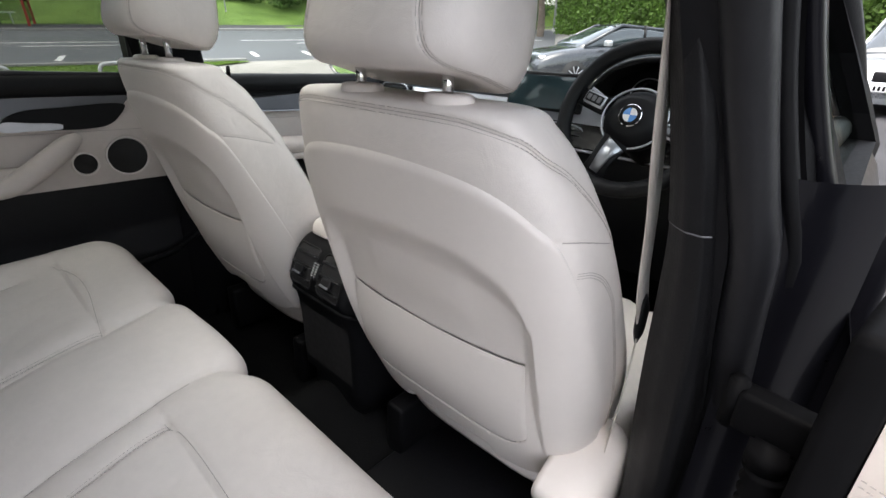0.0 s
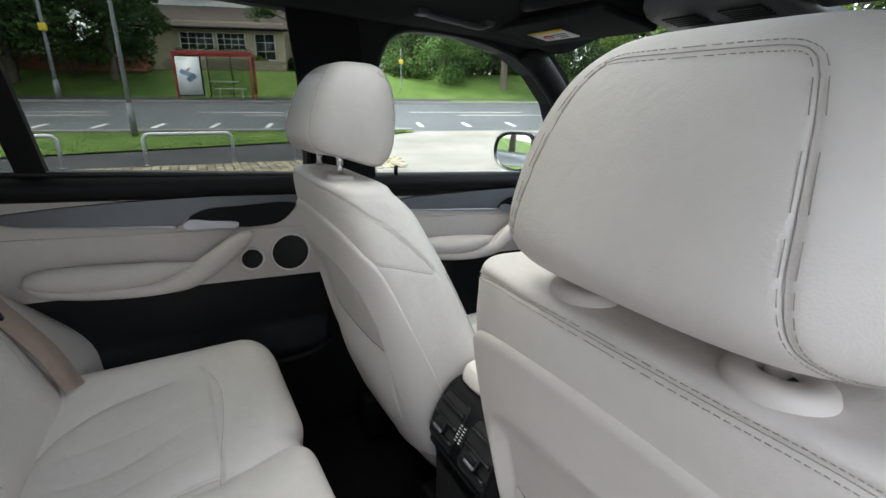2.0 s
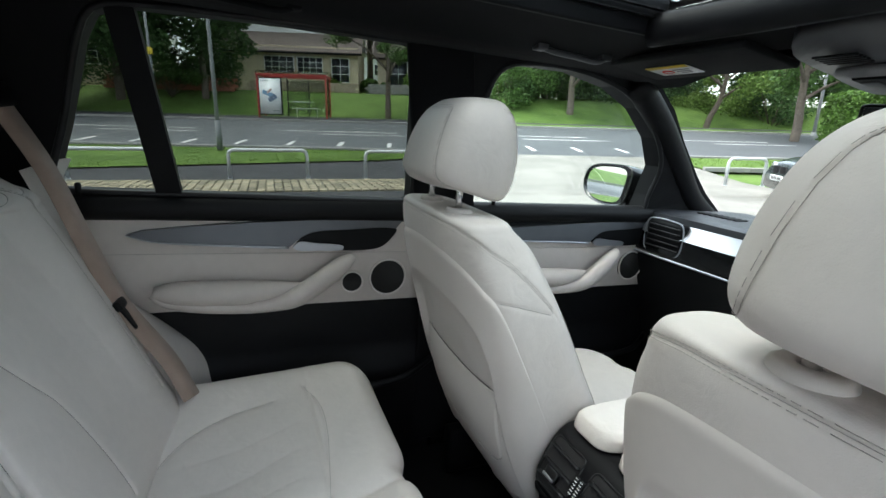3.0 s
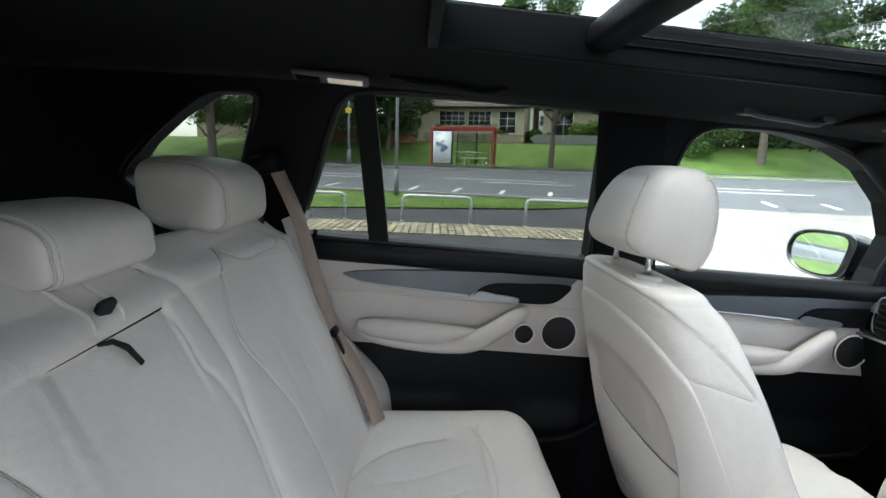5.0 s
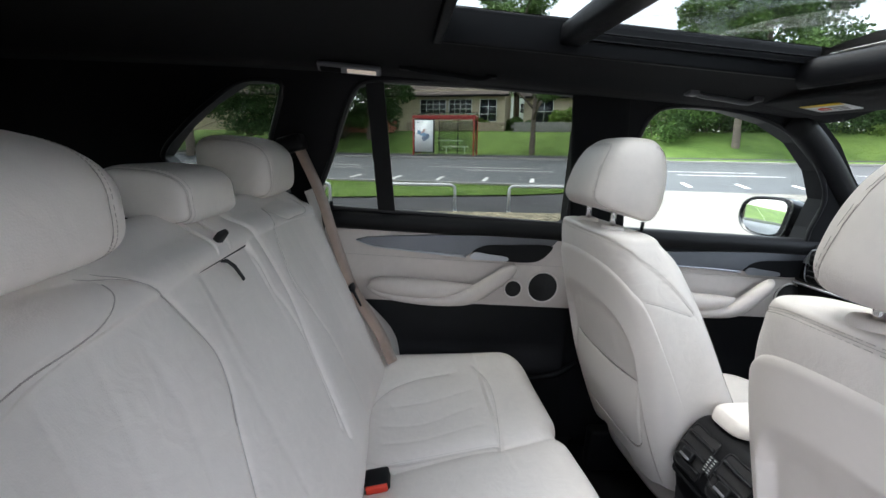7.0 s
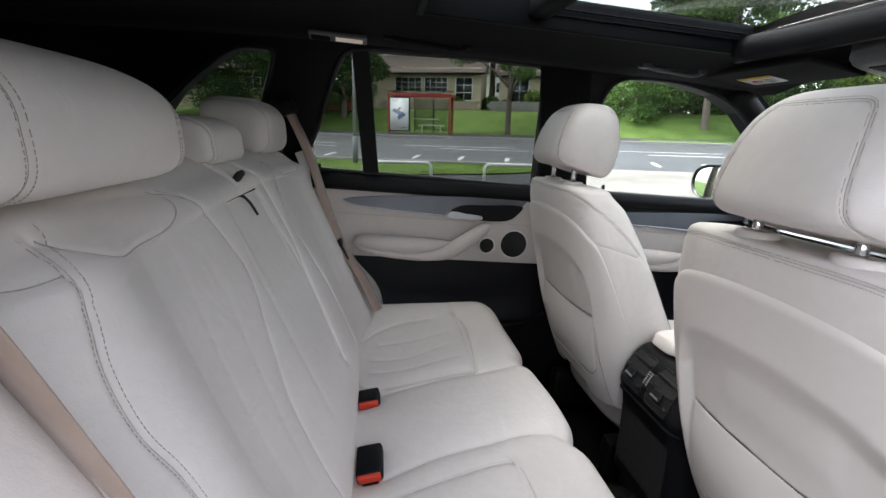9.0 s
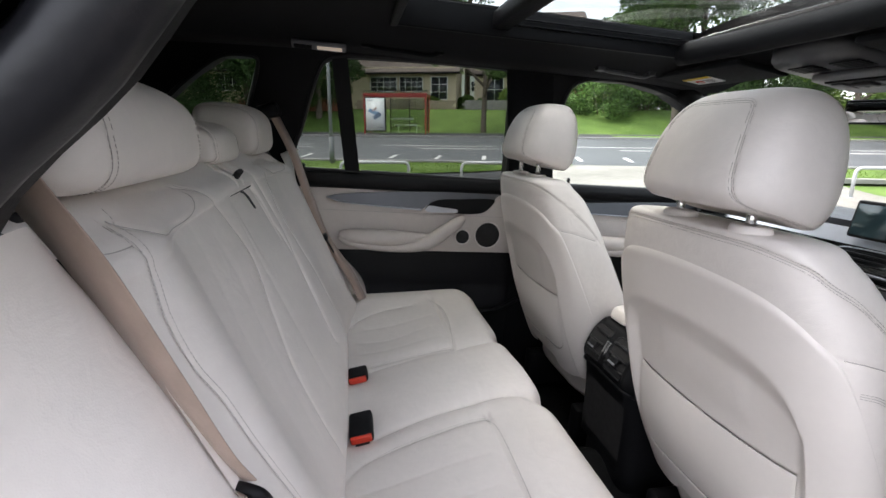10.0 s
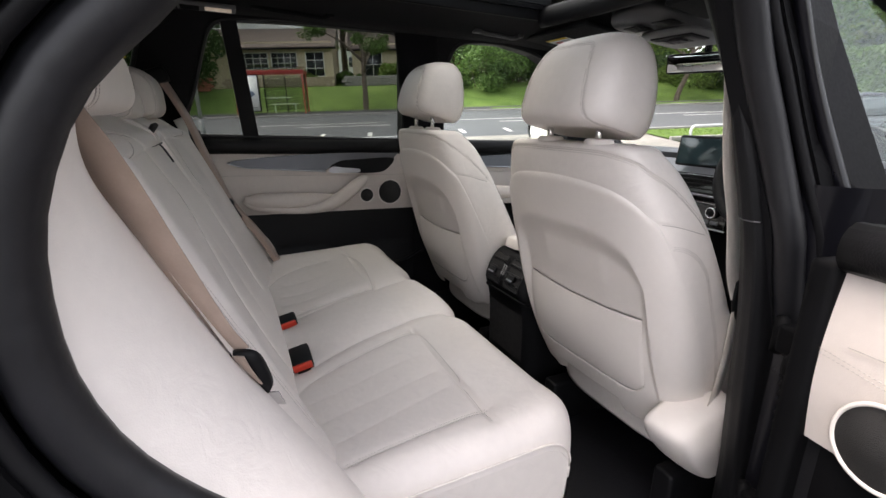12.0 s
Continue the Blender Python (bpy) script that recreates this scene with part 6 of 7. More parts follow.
def kerb_line(name, l0, l1, s, n):
    k = thing(name, "row of worn grey kerb stones", "kerb", street((l0 + l1) / 2, s), kind="structure", m=UPRIGHT)
    step = (l1 - l0) / n
    for i in range(n):
        p = street(l0 + step * (i + 0.5), s, 0.045)
        part("kerb_stone", box(p, (0.15, step - 0.015, 0.14), 0.02, (0, 4, -18)), KERB, k, smooth=False)
    return k


kerb_line("kerb_1", -40, 60, 26.27, 60)
kerb_line("kerb_2", -40, 2.3, 15.85, 30)
kerb_line("kerb_3", 9.0, 45.0, 15.85, 24)
kerb_line("kerb_4", 9.0, 45.0, 13.42, 24)


def verge_near(l):
    """Near edge of the grass: it runs askew to the road and meets it at the driveway."""
    return min(15.6, max(11.3, 14.1 + 0.28 * l + 0.25 * max(0.0, l + 1.0)))


plain("verge_1", grid(lambda u, v: (lambda l: street(l, verge_near(l) + (15.75 - verge_near(l)) * v, 0.05 + 0.01 * math.sin(9 * l) * math.sin(math.pi * v)))(-60 + 62.3 * u), 90, 8), GRASS, "strip of mown grass beside the road", "grass verge", m=UPRIGHT)
plain("verge_2", strip(9.0, 60, 13.5, 15.75, 0.05, 30, 8), GRASS, "patch of mown grass beyond the driveway", "grass verge", m=UPRIGHT)
plain("verge_3", strip(6.0, 150, 26.4, 27.3, 0.11, 40, 4), GRASS, "narrow grass strip behind the far kerb", "grass verge", m=UPRIGHT)


def blades(n, l0, l1, s0, s1, h, lift):
    rnd = random.Random(int(s0 * 10 + l0))
    vs, fs = [], []
    for _ in range(n):
        l = rnd.uniform(l0, l1)
        a0 = max(s0, verge_near(l)) if s0 == 11.4 else s0
        p = street(l, a0 + (s1 - a0) * rnd.random(), lift)
        a = rnd.uniform(0, math.pi)
        w = Vector((math.cos(a), math.sin(a), 0)) * rnd.uniform(0.012, 0.03)
        tip = p + Vector((rnd.uniform(-0.04, 0.04), rnd.uniform(-0.04, 0.04), h * rnd.uniform(0.5, 1.2)))
        k = len(vs)
        vs += [p - w, p + w, tip]
        fs.append((k, k + 1, k + 2))
    return vs, fs


for nm, g in (("grass_1", blades(22000, -16, 2.0, 11.4, 15.72, 0.032, 0.045)), ("grass_2", blades(8000, 9.1, 32, 13.6, 15.7, 0.032, 0.045)), ("grass_3", blades(26000, -25, 40, 28.4, 36, 0.035, -0.004))):
    ob = mesh_object("grass", g[0], g[1], BLADE, None, False)
    tagged(ob, "short green grass blades on the verge", "grass", "", "stuff")


def pavers():
    """Brick blocks laid in bonded rows along a strip that runs askew to the road."""
    vs, fs = [], []
    r = random.Random(31)
    for i in range(105):
        for j in range(6):
            l = -16.0 + 0.165 * i + (0.08 if j % 2 else 0)
            c = 9.25 + 0.19 * l + 0.31 * j + 0.1
            g = box(street(l, c, 0.012 + r.uniform(0, 0.008)), (0.275, 0.140, 0.03), 0, (r.uniform(-1, 1), r.uniform(-1, 1), -7.2 + r.uniform(-2, 2)))
            k = len(vs)
            vs += g[0]
            fs += [tuple(q + k for q in f) for f in g[1]]
    return vs, fs


pv = mesh_object("paving_bricks", *pavers(), PAVER, None, False)
tagged(pv, "strip of yellow-buff brick pavers with dark joints", "brick paving", "", "stuff")

marks = thing("road_markings", "worn white lines and dashes on the road", "road marking", street(0, 18), kind="structure", m=UPRIGHT)
for i in range(14):
    l0 = -13.4 + 1.8 * i
    part("dash", grid(lambda u, v: street(l0 - 0.10 + 0.17 * u, 16.9 + 1.15 * v, 0.022), 2, 2), MARK, marks, smooth=False)
for i in range(9):
    l0 = -24 + 9.0 * i
    part("long_line", strip(l0, l0 + 5.4, 21.6 + 0.12 * (i % 2), 21.74 + 0.12 * (i % 2), 0.022, 4, 2), MARK, marks, smooth=False)
for i in range(8):
    l0 = -22 + 9.0 * i
    part("long_line", strip(l0, l0 + 4.0, 20.5, 20.64, 0.022, 4, 2), MARK, marks, smooth=False)


def hoop(a, b, h, label="bent grey galvanised steel hoop barrier"):
    a, b = Vector(a), Vector(b)
    ob = thing("hoop_barrier", label, "hoop barrier", (a + b) / 2, "hoop barriers", m=UPRIGHT)
    d = (b - a).normalized()
    r = 0.13
    pts = [a, a + Vector((0, 0, h - r))]
    pts += [a + d * (r - r * math.cos(t)) + Vector((0, 0, h - r + r * math.sin(t))) for t in (0.4, 0.8, 1.2, 1.57)]
    pts += [b - d * (r - r * math.cos(t)) + Vector((0, 0, h - r + r * math.sin(t))) for t in (1.57, 1.2, 0.8, 0.4)]
    pts += [b + Vector((0, 0, h - r)), b]
    part("rail", tube(pts, 0.040, 10, up=(1, 0.2, 0)), GALV, ob)
    for p in (a, b):
        part("foot_plate", disc(p + Vector((0, 0, 0.012)), 0.06, 0.02, "z", 16), GALV, ob)


hoop((-11.4, -0.72, 0), (-11.2, 1.0, 0), 0.66)
hoop((-10.95, 2.35, 0), (-10.7, 4.0, 0), 0.66)
hoop((-11.8, -3.9, 0), (-11.6, -2.2, 0), 0.66)
hoop((-12.2, -7.1, 0), (-12.0, -5.4, 0), 0.66)
hoop((-7.95, 11.05, 0), (-7.62, 12.0, 0), 0.70)


# ---- bus shelter ----
def bus_shelter():
    o = Vector((-28.55, 2.4, 1.30))
    m = Matrix.Translation(o) @ pose(0, 0, 0, 0, 0, 72)
    b = thing("bus_shelter", "red framed bus shelter with glass panels and a poster", "bus shelter", (0, 0, 0), m=m)
    # local: x along the street, y towards the houses
    L, D, H = 3.7, 1.25, 2.25
    for x in (-L / 2, L / 2):
        for y in (-D / 2, D / 2):
            part("post", box((x, y, H / 2), (0.09, 0.09, H), 0.01), REDPAINT, b)
    for x in (-0.55, 0.65):
        part("post", box((x, D / 2, H / 2), (0.06, 0.06, H), 0.008), BLACK, b)
    part("roof", grid(lambda u, v: (-L / 2 - 0.12 + (L + 0.24) * u, -D / 2 - 0.15 + (D + 0.3) * v, H + 0.12 + 0.22 * math.sin(math.pi * v)), 4, 14), SHELTERGLASS, b, "curved clear roof")
    for y in (-D / 2, D / 2):
        part("roof_beam", box((0, y, H + 0.05), (L + 0.15, 0.09, 0.14), 0.01), REDPAINT, b)
    for x in (-L / 2, L / 2):
        part("roof_beam", box((x, 0, H + 0.05), (0.09, D, 0.14), 0.01), REDPAINT, b)
    for x0, x1 in ((-L / 2 + 1.3, -0.55), (-0.52, 0.62), (0.68, L / 2 - 0.05)):
        part("glass_panel", box(((x0 + x1) / 2, D / 2, 1.2), (x1 - x0, 0.012, 1.9)), SHELTERGLASS, b)
    part("glass_panel", box((L / 2, 0, 1.2), (0.012, D - 0.1, 1.9)), SHELTERGLASS, b)
    ad = part("poster_case", box((-L / 2 + 0.66, -D / 2 + 0.05, 1.17), (1.26, 0.14, 1.98), 0.02), BLACK, b, "black poster case")
    part("poster", box((-L / 2 + 0.66, -D / 2 - 0.03, 1.17), (1.14, 0.012, 1.86)), POSTER, ad, "white poster with blue shapes")
    part("poster_shape", box((-L / 2 + 0.55, -D / 2 - 0.042, 1.30), (0.62, 0.008, 0.22), 0, (0, 22, 0)), BLUEPALE, ad, "pale blue picture shape", smooth=False)
    part("poster_shape", box((-L / 2 + 0.78, -D / 2 - 0.047, 1.08), (0.50, 0.008, 0.24), 0, (0, -35, 0)), BLUEGREY, ad, "grey-blue picture shape", smooth=False)
    part("poster_shape", box((-L / 2 + 0.62, -D / 2 - 0.050, 1.45), (0.34, 0.008, 0.10), 0, (0, -40, 0)), PINKPALE, ad, "pale pink picture shape", smooth=False)
    part("poster_bar", box((-L / 2 + 0.40, -D / 2 - 0.04, 1.98), (0.42, 0.006, 0.03)), GREYPLAST, ad, smooth=False)
    part("poster_bar", box((-L / 2 + 0.92, -D / 2 - 0.04, 0.42), (0.40, 0.006, 0.03)), GREYPLAST, ad, smooth=False)
    seat = part("bench", box((0.55, 0.30, 0.58), (1.6, 0.26, 0.05), 0.01), GALV, b, "narrow pale bench")
    for x in (0.0, 1.15):
        part("bench_leg", box((x, 0.30, 0.29), (0.05, 0.05, 0.56)), GALV, seat)
    part("rail", box((0.2, D / 2 - 0.04, 0.95), (1.5, 0.04, 0.06)), GALV, b)


BLUEPALE = mat("pale_blue_print", (0.22, 0.36, 0.52), 0.5)
BLUEGREY = mat("grey_blue_print", (0.14, 0.18, 0.26), 0.5)
PINKPALE = mat("pale_pink_print", (0.55, 0.36, 0.33), 0.5)
bus_shelter()


# ---- posts ----
def street_post(p, h, r, label, name="lamp_post"):
    ob = thing(name, label, "post", p, m=UPRIGHT)
    p = Vector(p)
    part("pole", tube([p, p + Vector((0, 0, h * 0.3)), p + Vector((0, 0, h))], [r, r * 0.85, r * 0.6], 12, up=(1, 0, 0)), POSTGREY, ob)
    part("base", tube([p, p + Vector((0, 0, 0.9))], r * 1.35, 12), POSTGREY, ob)
    return ob


street_post((-16.0, -1.1, 0.35), 8.0, 0.065, "slim grey steel lamp post in the verge")
post2 = street_post((-30.4, -4.8, 1.30), 8.0, 0.10, "tall grey lamp post with a yellow plate")
part("plate", box((-30.28, -4.8, 4.6), (0.05, 0.34, 0.34), 0.01), YELLOW, post2, "small yellow sign plate")
street_post((-17.5, 30.5, 0.45), 7.0, 0.10, "white painted lamp post before the hedge")
post4 = street_post((-29.0, 13.4, 1.3), 3.2, 0.04, "slim post with a small orange plate")
part("plate", box((-28.95, 13.4, 3.7), (0.04, 0.30, 0.25), 0.01), YELLOW, post4)


# ---- trees, hedge, shrubs ----
def leaf_cloud(rnd, centres, n, size):
    """Many small leaves scattered in clumps."""
    vs, fs = [], []
    for _ in range(n):
        c, r = centres[rnd.randrange(len(centres))]
        d = Vector((rnd.gauss(0, 1), rnd.gauss(0, 1), rnd.gauss(0, 1))).normalized() * r * rnd.random() ** 0.4
        p = c + Vector((d.x, d.y, d.z * 0.75))
        a = Vector((rnd.gauss(0, 1), rnd.gauss(0, 1), rnd.gauss(0, 0.6))).normalized()
        b = a.orthogonal().normalized()
        b = (b + a.cross(b) * rnd.uniform(-1, 1)).normalized()
        w = size * rnd.uniform(0.6, 1.3)
        k = len(vs)
        vs += [p - a * w, p + b * w * 0.5, p + a * w, p - b * w * 0.5]
        fs.append((k, k + 1, k + 2, k + 3))
    return vs, fs


def tree(p, h, crown, trunk, spread, leaves, size, leafmat, label, seed, lean=(0, 0), name="tree"):
    rnd = random.Random(seed)
    p = Vector(p)
    ob = thing(name, label, "tree", p, m=UPRIGHT)
    fork = p + Vector((lean[0], lean[1], h * trunk))
    r0 = h * 0.022 + 0.04
    geo = [tube(spline([p - Vector((0, 0, 0.7)), p.lerp(fork, 0.5) + Vector((rnd.uniform(-0.08, 0.08), rnd.uniform(-0.08, 0.08), 0)), fork, fork + Vector((lean[0] * 0.4, lean[1] * 0.4, h * (0.95 - trunk)))], 16), [r0 * (1.05 - 0.95 * i / 15) + 0.015 for i in range(16)], 10, up=(1, 0.2, 0))]
    centres = []
    for i in range(11):
        a = 2.4 * i + rnd.uniform(-0.4, 0.4)
        z0 = h * (trunk + (0.9 - trunk) * i / 12)
        z1 = z0 + h * rnd.uniform(0.10, 0.26)
        rr = spread * rnd.uniform(0.55, 1.0) * (1 - 0.5 * (i / 11) ** 2)
        s = p + Vector((lean[0] * 1.0, lean[1] * 1.0, z0))
        e = p + Vector((lean[0] + rr * math.cos(a), lean[1] + rr * math.sin(a), min(z1, h)))
        mid = s.lerp(e, 0.5) + Vector((0, 0, h * 0.04))
        geo.append(tube(spline([s, mid, e], 8), [r0 * 0.45 * (1 - 0.85 * k / 7) + 0.008 for k in range(8)], 6))
        for _ in range(3):
            q = e + Vector((rnd.uniform(-1, 1), rnd.uniform(-1, 1), rnd.uniform(-0.6, 0.8))) * crown * 0.8
            geo.append(tube([mid.lerp(e, 0.6), q], [r0 * 0.14 + 0.004, 0.006], 5))
            centres.append((q, crown * rnd.uniform(0.45, 0.9)))
        centres.append((e, crown * rnd.uniform(0.6, 1.0)))
    part("trunk", join(*geo), BARK, ob, "grey-brown trunk and limbs")
    part("crown", leaf_cloud(rnd, centres, leaves, size), leafmat, ob, "", False)
    return ob


tree((-28.7, 7.9, 1.2), 7.0, 0.7, 0.34, 2.9, 8000, 0.085, LEAF, "small street tree with a sparse crown", 3)
tree((-26.8, 20.0, 1.3), 9.5, 1.7, 0.26, 4.0, 16000, 0.14, LEAF, "broad tree on the grass bank", 5)
tree((-22.5, 27.5, 1.0), 7.0, 1.1, 0.32, 2.8, 7000, 0.12, BRIGHTLEAF, "young tree leaning on the grass bank", 7, (0.7, 0.3))
tree((-31.0, -13.6, 1.4), 11.0, 2.1, 0.24, 4.4, 20000, 0.16, LEAF, "large leafy tree beside the pavement", 9)
tree((-36.0, -7.5, 2.6), 10.0, 2.2, 0.18, 4.2, 22000, 0.17, DARKLEAF, "dark leafy tree before the houses", 11)
tree((-35.0, -2.6, 2.6), 8.0, 1.6, 0.22, 3.0, 13000, 0.15, DARKLEAF, "leafy tree overhanging the bus shelter", 12)
tree((-44.0, 10.5, 3.6), 12.2, 1.7, 0.3, 4.0, 15000, 0.15, LEAF, "garden tree rising behind the houses", 12)
tree((-34.5, -20.0, 2.0), 11.0, 2.3, 0.16, 4.8, 22000, 0.18, DARKLEAF, "dark leafy tree along the street", 13)
tree((-33.0, -28.0, 2.0), 11.0, 2.3, 0.16, 4.8, 18000, 0.20, DARKLEAF, "dark leafy tree farther along the street", 14)
tree((-34.0, 27.0, 3.0), 13.0, 2.6, 0.16, 5.4, 22000, 0.20, DARKLEAF, "tall dark tree on the bank", 15)
tree((-35.5, 21.5, 3.4), 5.6, 1.7, 0.16, 4.2, 18000, 0.18, LEAF, "tall leafy tree between the gardens", 16)
tree((-25.0, 38.0, 2.2), 12.0, 2.5, 0.18, 5.2, 18000, 0.22, LEAF, "tall tree at the far bend of the street", 17)
tree((-15.5, 40.0, 1.0), 11.0, 2.3, 0.2, 4.8, 14000, 0.22, BRIGHTLEAF, "tall tree behind the hedge", 19)
tree((-4.0, 34.0, 0.0), 11.0, 2.3, 0.2, 5.0, 12000, 0.24, LEAF, "tall tree behind the hedge", 21)
tree((-15.5, 25.5, 0.3), 8.5, 1.5, 0.3, 3.0, 8000, 0.16, LEAF, "tree with a pale trunk before the hedge", 23)


def shrub(p, r, h, n, size, m, label, seed):
    rnd = random.Random(seed)
    p = Vector(p)
    ob = thing("shrub", label, "shrub", p, "shrubs", m=UPRIGHT)
    cs = [(p + Vector((rnd.uniform(-r, r), rnd.uniform(-r, r), rnd.uniform(0.2, 0.8) * h)), r * rnd.uniform(0.35, 0.6)) for _ in range(14)]
    part("stems", join(*[tube([p, c], [0.03, 0.01], 5) for c, _ in cs]), BARK, ob)
    part("leaves", leaf_cloud(rnd, cs, n, size), m, ob, "", False)


for i, (x, y, z, r, h, m_) in enumerate([(-32.5, 15.5, 2.2, 1.6, 2.6, LEAF), (-33.5, 18.5, 2.6, 2.0, 3.4, BRIGHTLEAF), (-34.5, 22.0, 3.0, 2.2, 4.0, DARKLEAF), (-31.0, 24.5, 2.4, 1.8, 2.8, LEAF), (-35.0, 13.0, 3.0, 1.4, 2.4, BRIGHTLEAF), (-36.5, 16.5, 3.2, 1.6, 5.0, REDLEAF),
                                         (-29.0, 33.0, 2.6, 2.5, 3.6, DARKLEAF), (-25.5, 35.0, 2.4, 2.2, 3.0, BRIGHTLEAF), (-38.5, 9.5, 3.4, 0.9, 1.6, LEAF), (-38.2, 6.3, 3.4, 0.8, 1.2, BRIGHTLEAF), (-37.0, -2.5, 3.2, 1.6, 3.0, DARKLEAF), (-34.5, -11.0, 2.6, 2.0, 3.2, DARKLEAF), (-30.5, 17.0, 2.0, 2.2, 4.4, LEAF), (-31.5, 20.0, 2.4, 2.4, 4.6, DARKLEAF), (-29.5, 26.5, 2.4, 2.4, 4.2, DARKLEAF), (-37.5, -16.5, 3.0, 2.6, 4.6, DARKLEAF), (-36.0, -24.0, 3.0, 2.6, 4.6, DARKLEAF), (-36.4, -7.4, 2.9, 2.3, 5.6, DARKLEAF), (-35.6, -4.6, 2.7, 1.7, 4.4, LEAF), (-33.4, 21.5, 3.0, 2.4, 4.8, LEAF), (-33.0, 26.0, 3.0, 2.4, 4.6, DARKLEAF), (-34.8, 17.8, 3.2, 2.8, 5.6, DARKLEAF), (-32.2, 23.4, 3.0, 2.8, 5.6, LEAF), (-30.6, 29.6, 2.9, 2.8, 5.2, DARKLEAF), (-30.6, 20.6, 2.2, 2.0, 4.2, LEAF), (-21.8, 33.0, 1.7, 2.2, 4.0, DARKLEAF), (-27.5, 31.0, 2.6, 2.0, 2.0, BRIGHTLEAF), (-24.8, 31.6, 2.2, 1.6, 1.7, BRIGHTLEAF), (-31.5, 37.0, 3.4, 3.6, 7.5, LEAF), (-27.0, 42.0, 3.2, 3.8, 8.0, DARKLEAF), (-21.5, 45.0, 2.6, 3.6, 7.0, LEAF)]):
    shrub((x, y, z - 0.3), r, h, 4500 if r < 3 else 9000, 0.12 if r < 3 else 0.2, m_, "rounded leafy garden shrub on the bank", 40 + i)

# hedge on a stone wall ahead of the car
HA, HB = Vector((-10.6, 18.9, 0)), Vector((9.0, 8.5, 0))


def along(t, off, z):
    d = (HB - HA).normalized()
    n = Vector((-d.y, d.x, 0))
    return HA.lerp(HB, t) + n * off + Vector((0, 0, z))


stone_wall = thing("stone_wall", "low buff stone garden wall below a hedge", "stone wall", along(0.5, 0.2, 0), kind="structure", m=UPRIGHT)
part("core", moved(box((0, 0, 0.55), ((HB - HA).length, 0.30, 1.10)), Matrix.Translation(along(0.5, 0.25, 0)) @ Matrix.Rotation(math.atan2(HB.y - HA.y, HB.x - HA.x), 4, "Z")), KERB, stone_wall)
rnd = random.Random(8)
ang = math.degrees(math.atan2(HB.y - HA.y, HB.x - HA.x))
for row in range(6):
    t = 0.2
    while t < 0.78:
        w = rnd.uniform(0.28, 0.6)
        part("stone", box(along(t + w / 2 / 26.6, 0.10 + rnd.uniform(-0.02, 0.02), 0.10 + 0.19 * row), (w - 0.025, 0.12, 0.175), 0.02, (0, 0, ang)), STONE, stone_wall, smooth=False)
        t += w / 26.6


def hedge_geo():
    r = random.Random(4)
    vs, fs = [], []
    for _ in range(42000):
        f = r.random()
        t, k = r.uniform(0, 1), r.random()
        if f < 0.72:
            p = along(t, 0.10 + r.uniform(-0.09, 0.09), 1.12 + 1.55 * k)
        else:
            p = along(t, 0.1 + 1.1 * k, 2.66 + r.uniform(-0.08, 0.08))
        a = Vector((r.gauss(0, 1), r.gauss(0, 1), r.gauss(0, 1))).normalized()
        b = a.orthogonal().normalized()
        w = r.uniform(0.045, 0.085)
        q = len(vs)
        vs += [p - a * w, p + b * w * 0.6, p + a * w, p - b * w * 0.6]
        fs.append((q, q + 1, q + 2, q + 3))
    return vs, fs


hedge = thing("hedge", "tall clipped green hedge above a stone wall", "hedge", along(0.5, 0.6, 1.1), m=UPRIGHT)
part("leaves", hedge_geo(), HEDGE, hedge, "", False)
part("inner_twigs", moved(box((0, 0, 1.85), ((HB - HA).length, 0.9, 1.5), 0.1), Matrix.Translation(along(0.5, 0.65, 0)) @ Matrix.Rotation(math.atan2(HB.y - HA.y, HB.x - HA.x), 4, "Z")), DARKLEAF, hedge)


# ---- houses ----
def house_window(h, x, y, z, w, hh, cols, rows):
    win = part("window", box((x, y, z), (w, 0.08, hh)), WINDOWDARK, h, "dark window in a white frame")
    for i in range(cols + 1):
        part("window_bar", box((x - w / 2 + w * i / cols, y - 0.06, z), (0.07 if i in (0, cols) else 0.04, 0.05, hh + 0.06)), WHITE, win)
    for j in range(rows + 1):
        part("window_bar", box((x, y - 0.065, z - hh / 2 + hh * j / rows), (w, 0.05, 0.07 if j in (0, rows) else 0.04)), WHITE, win)


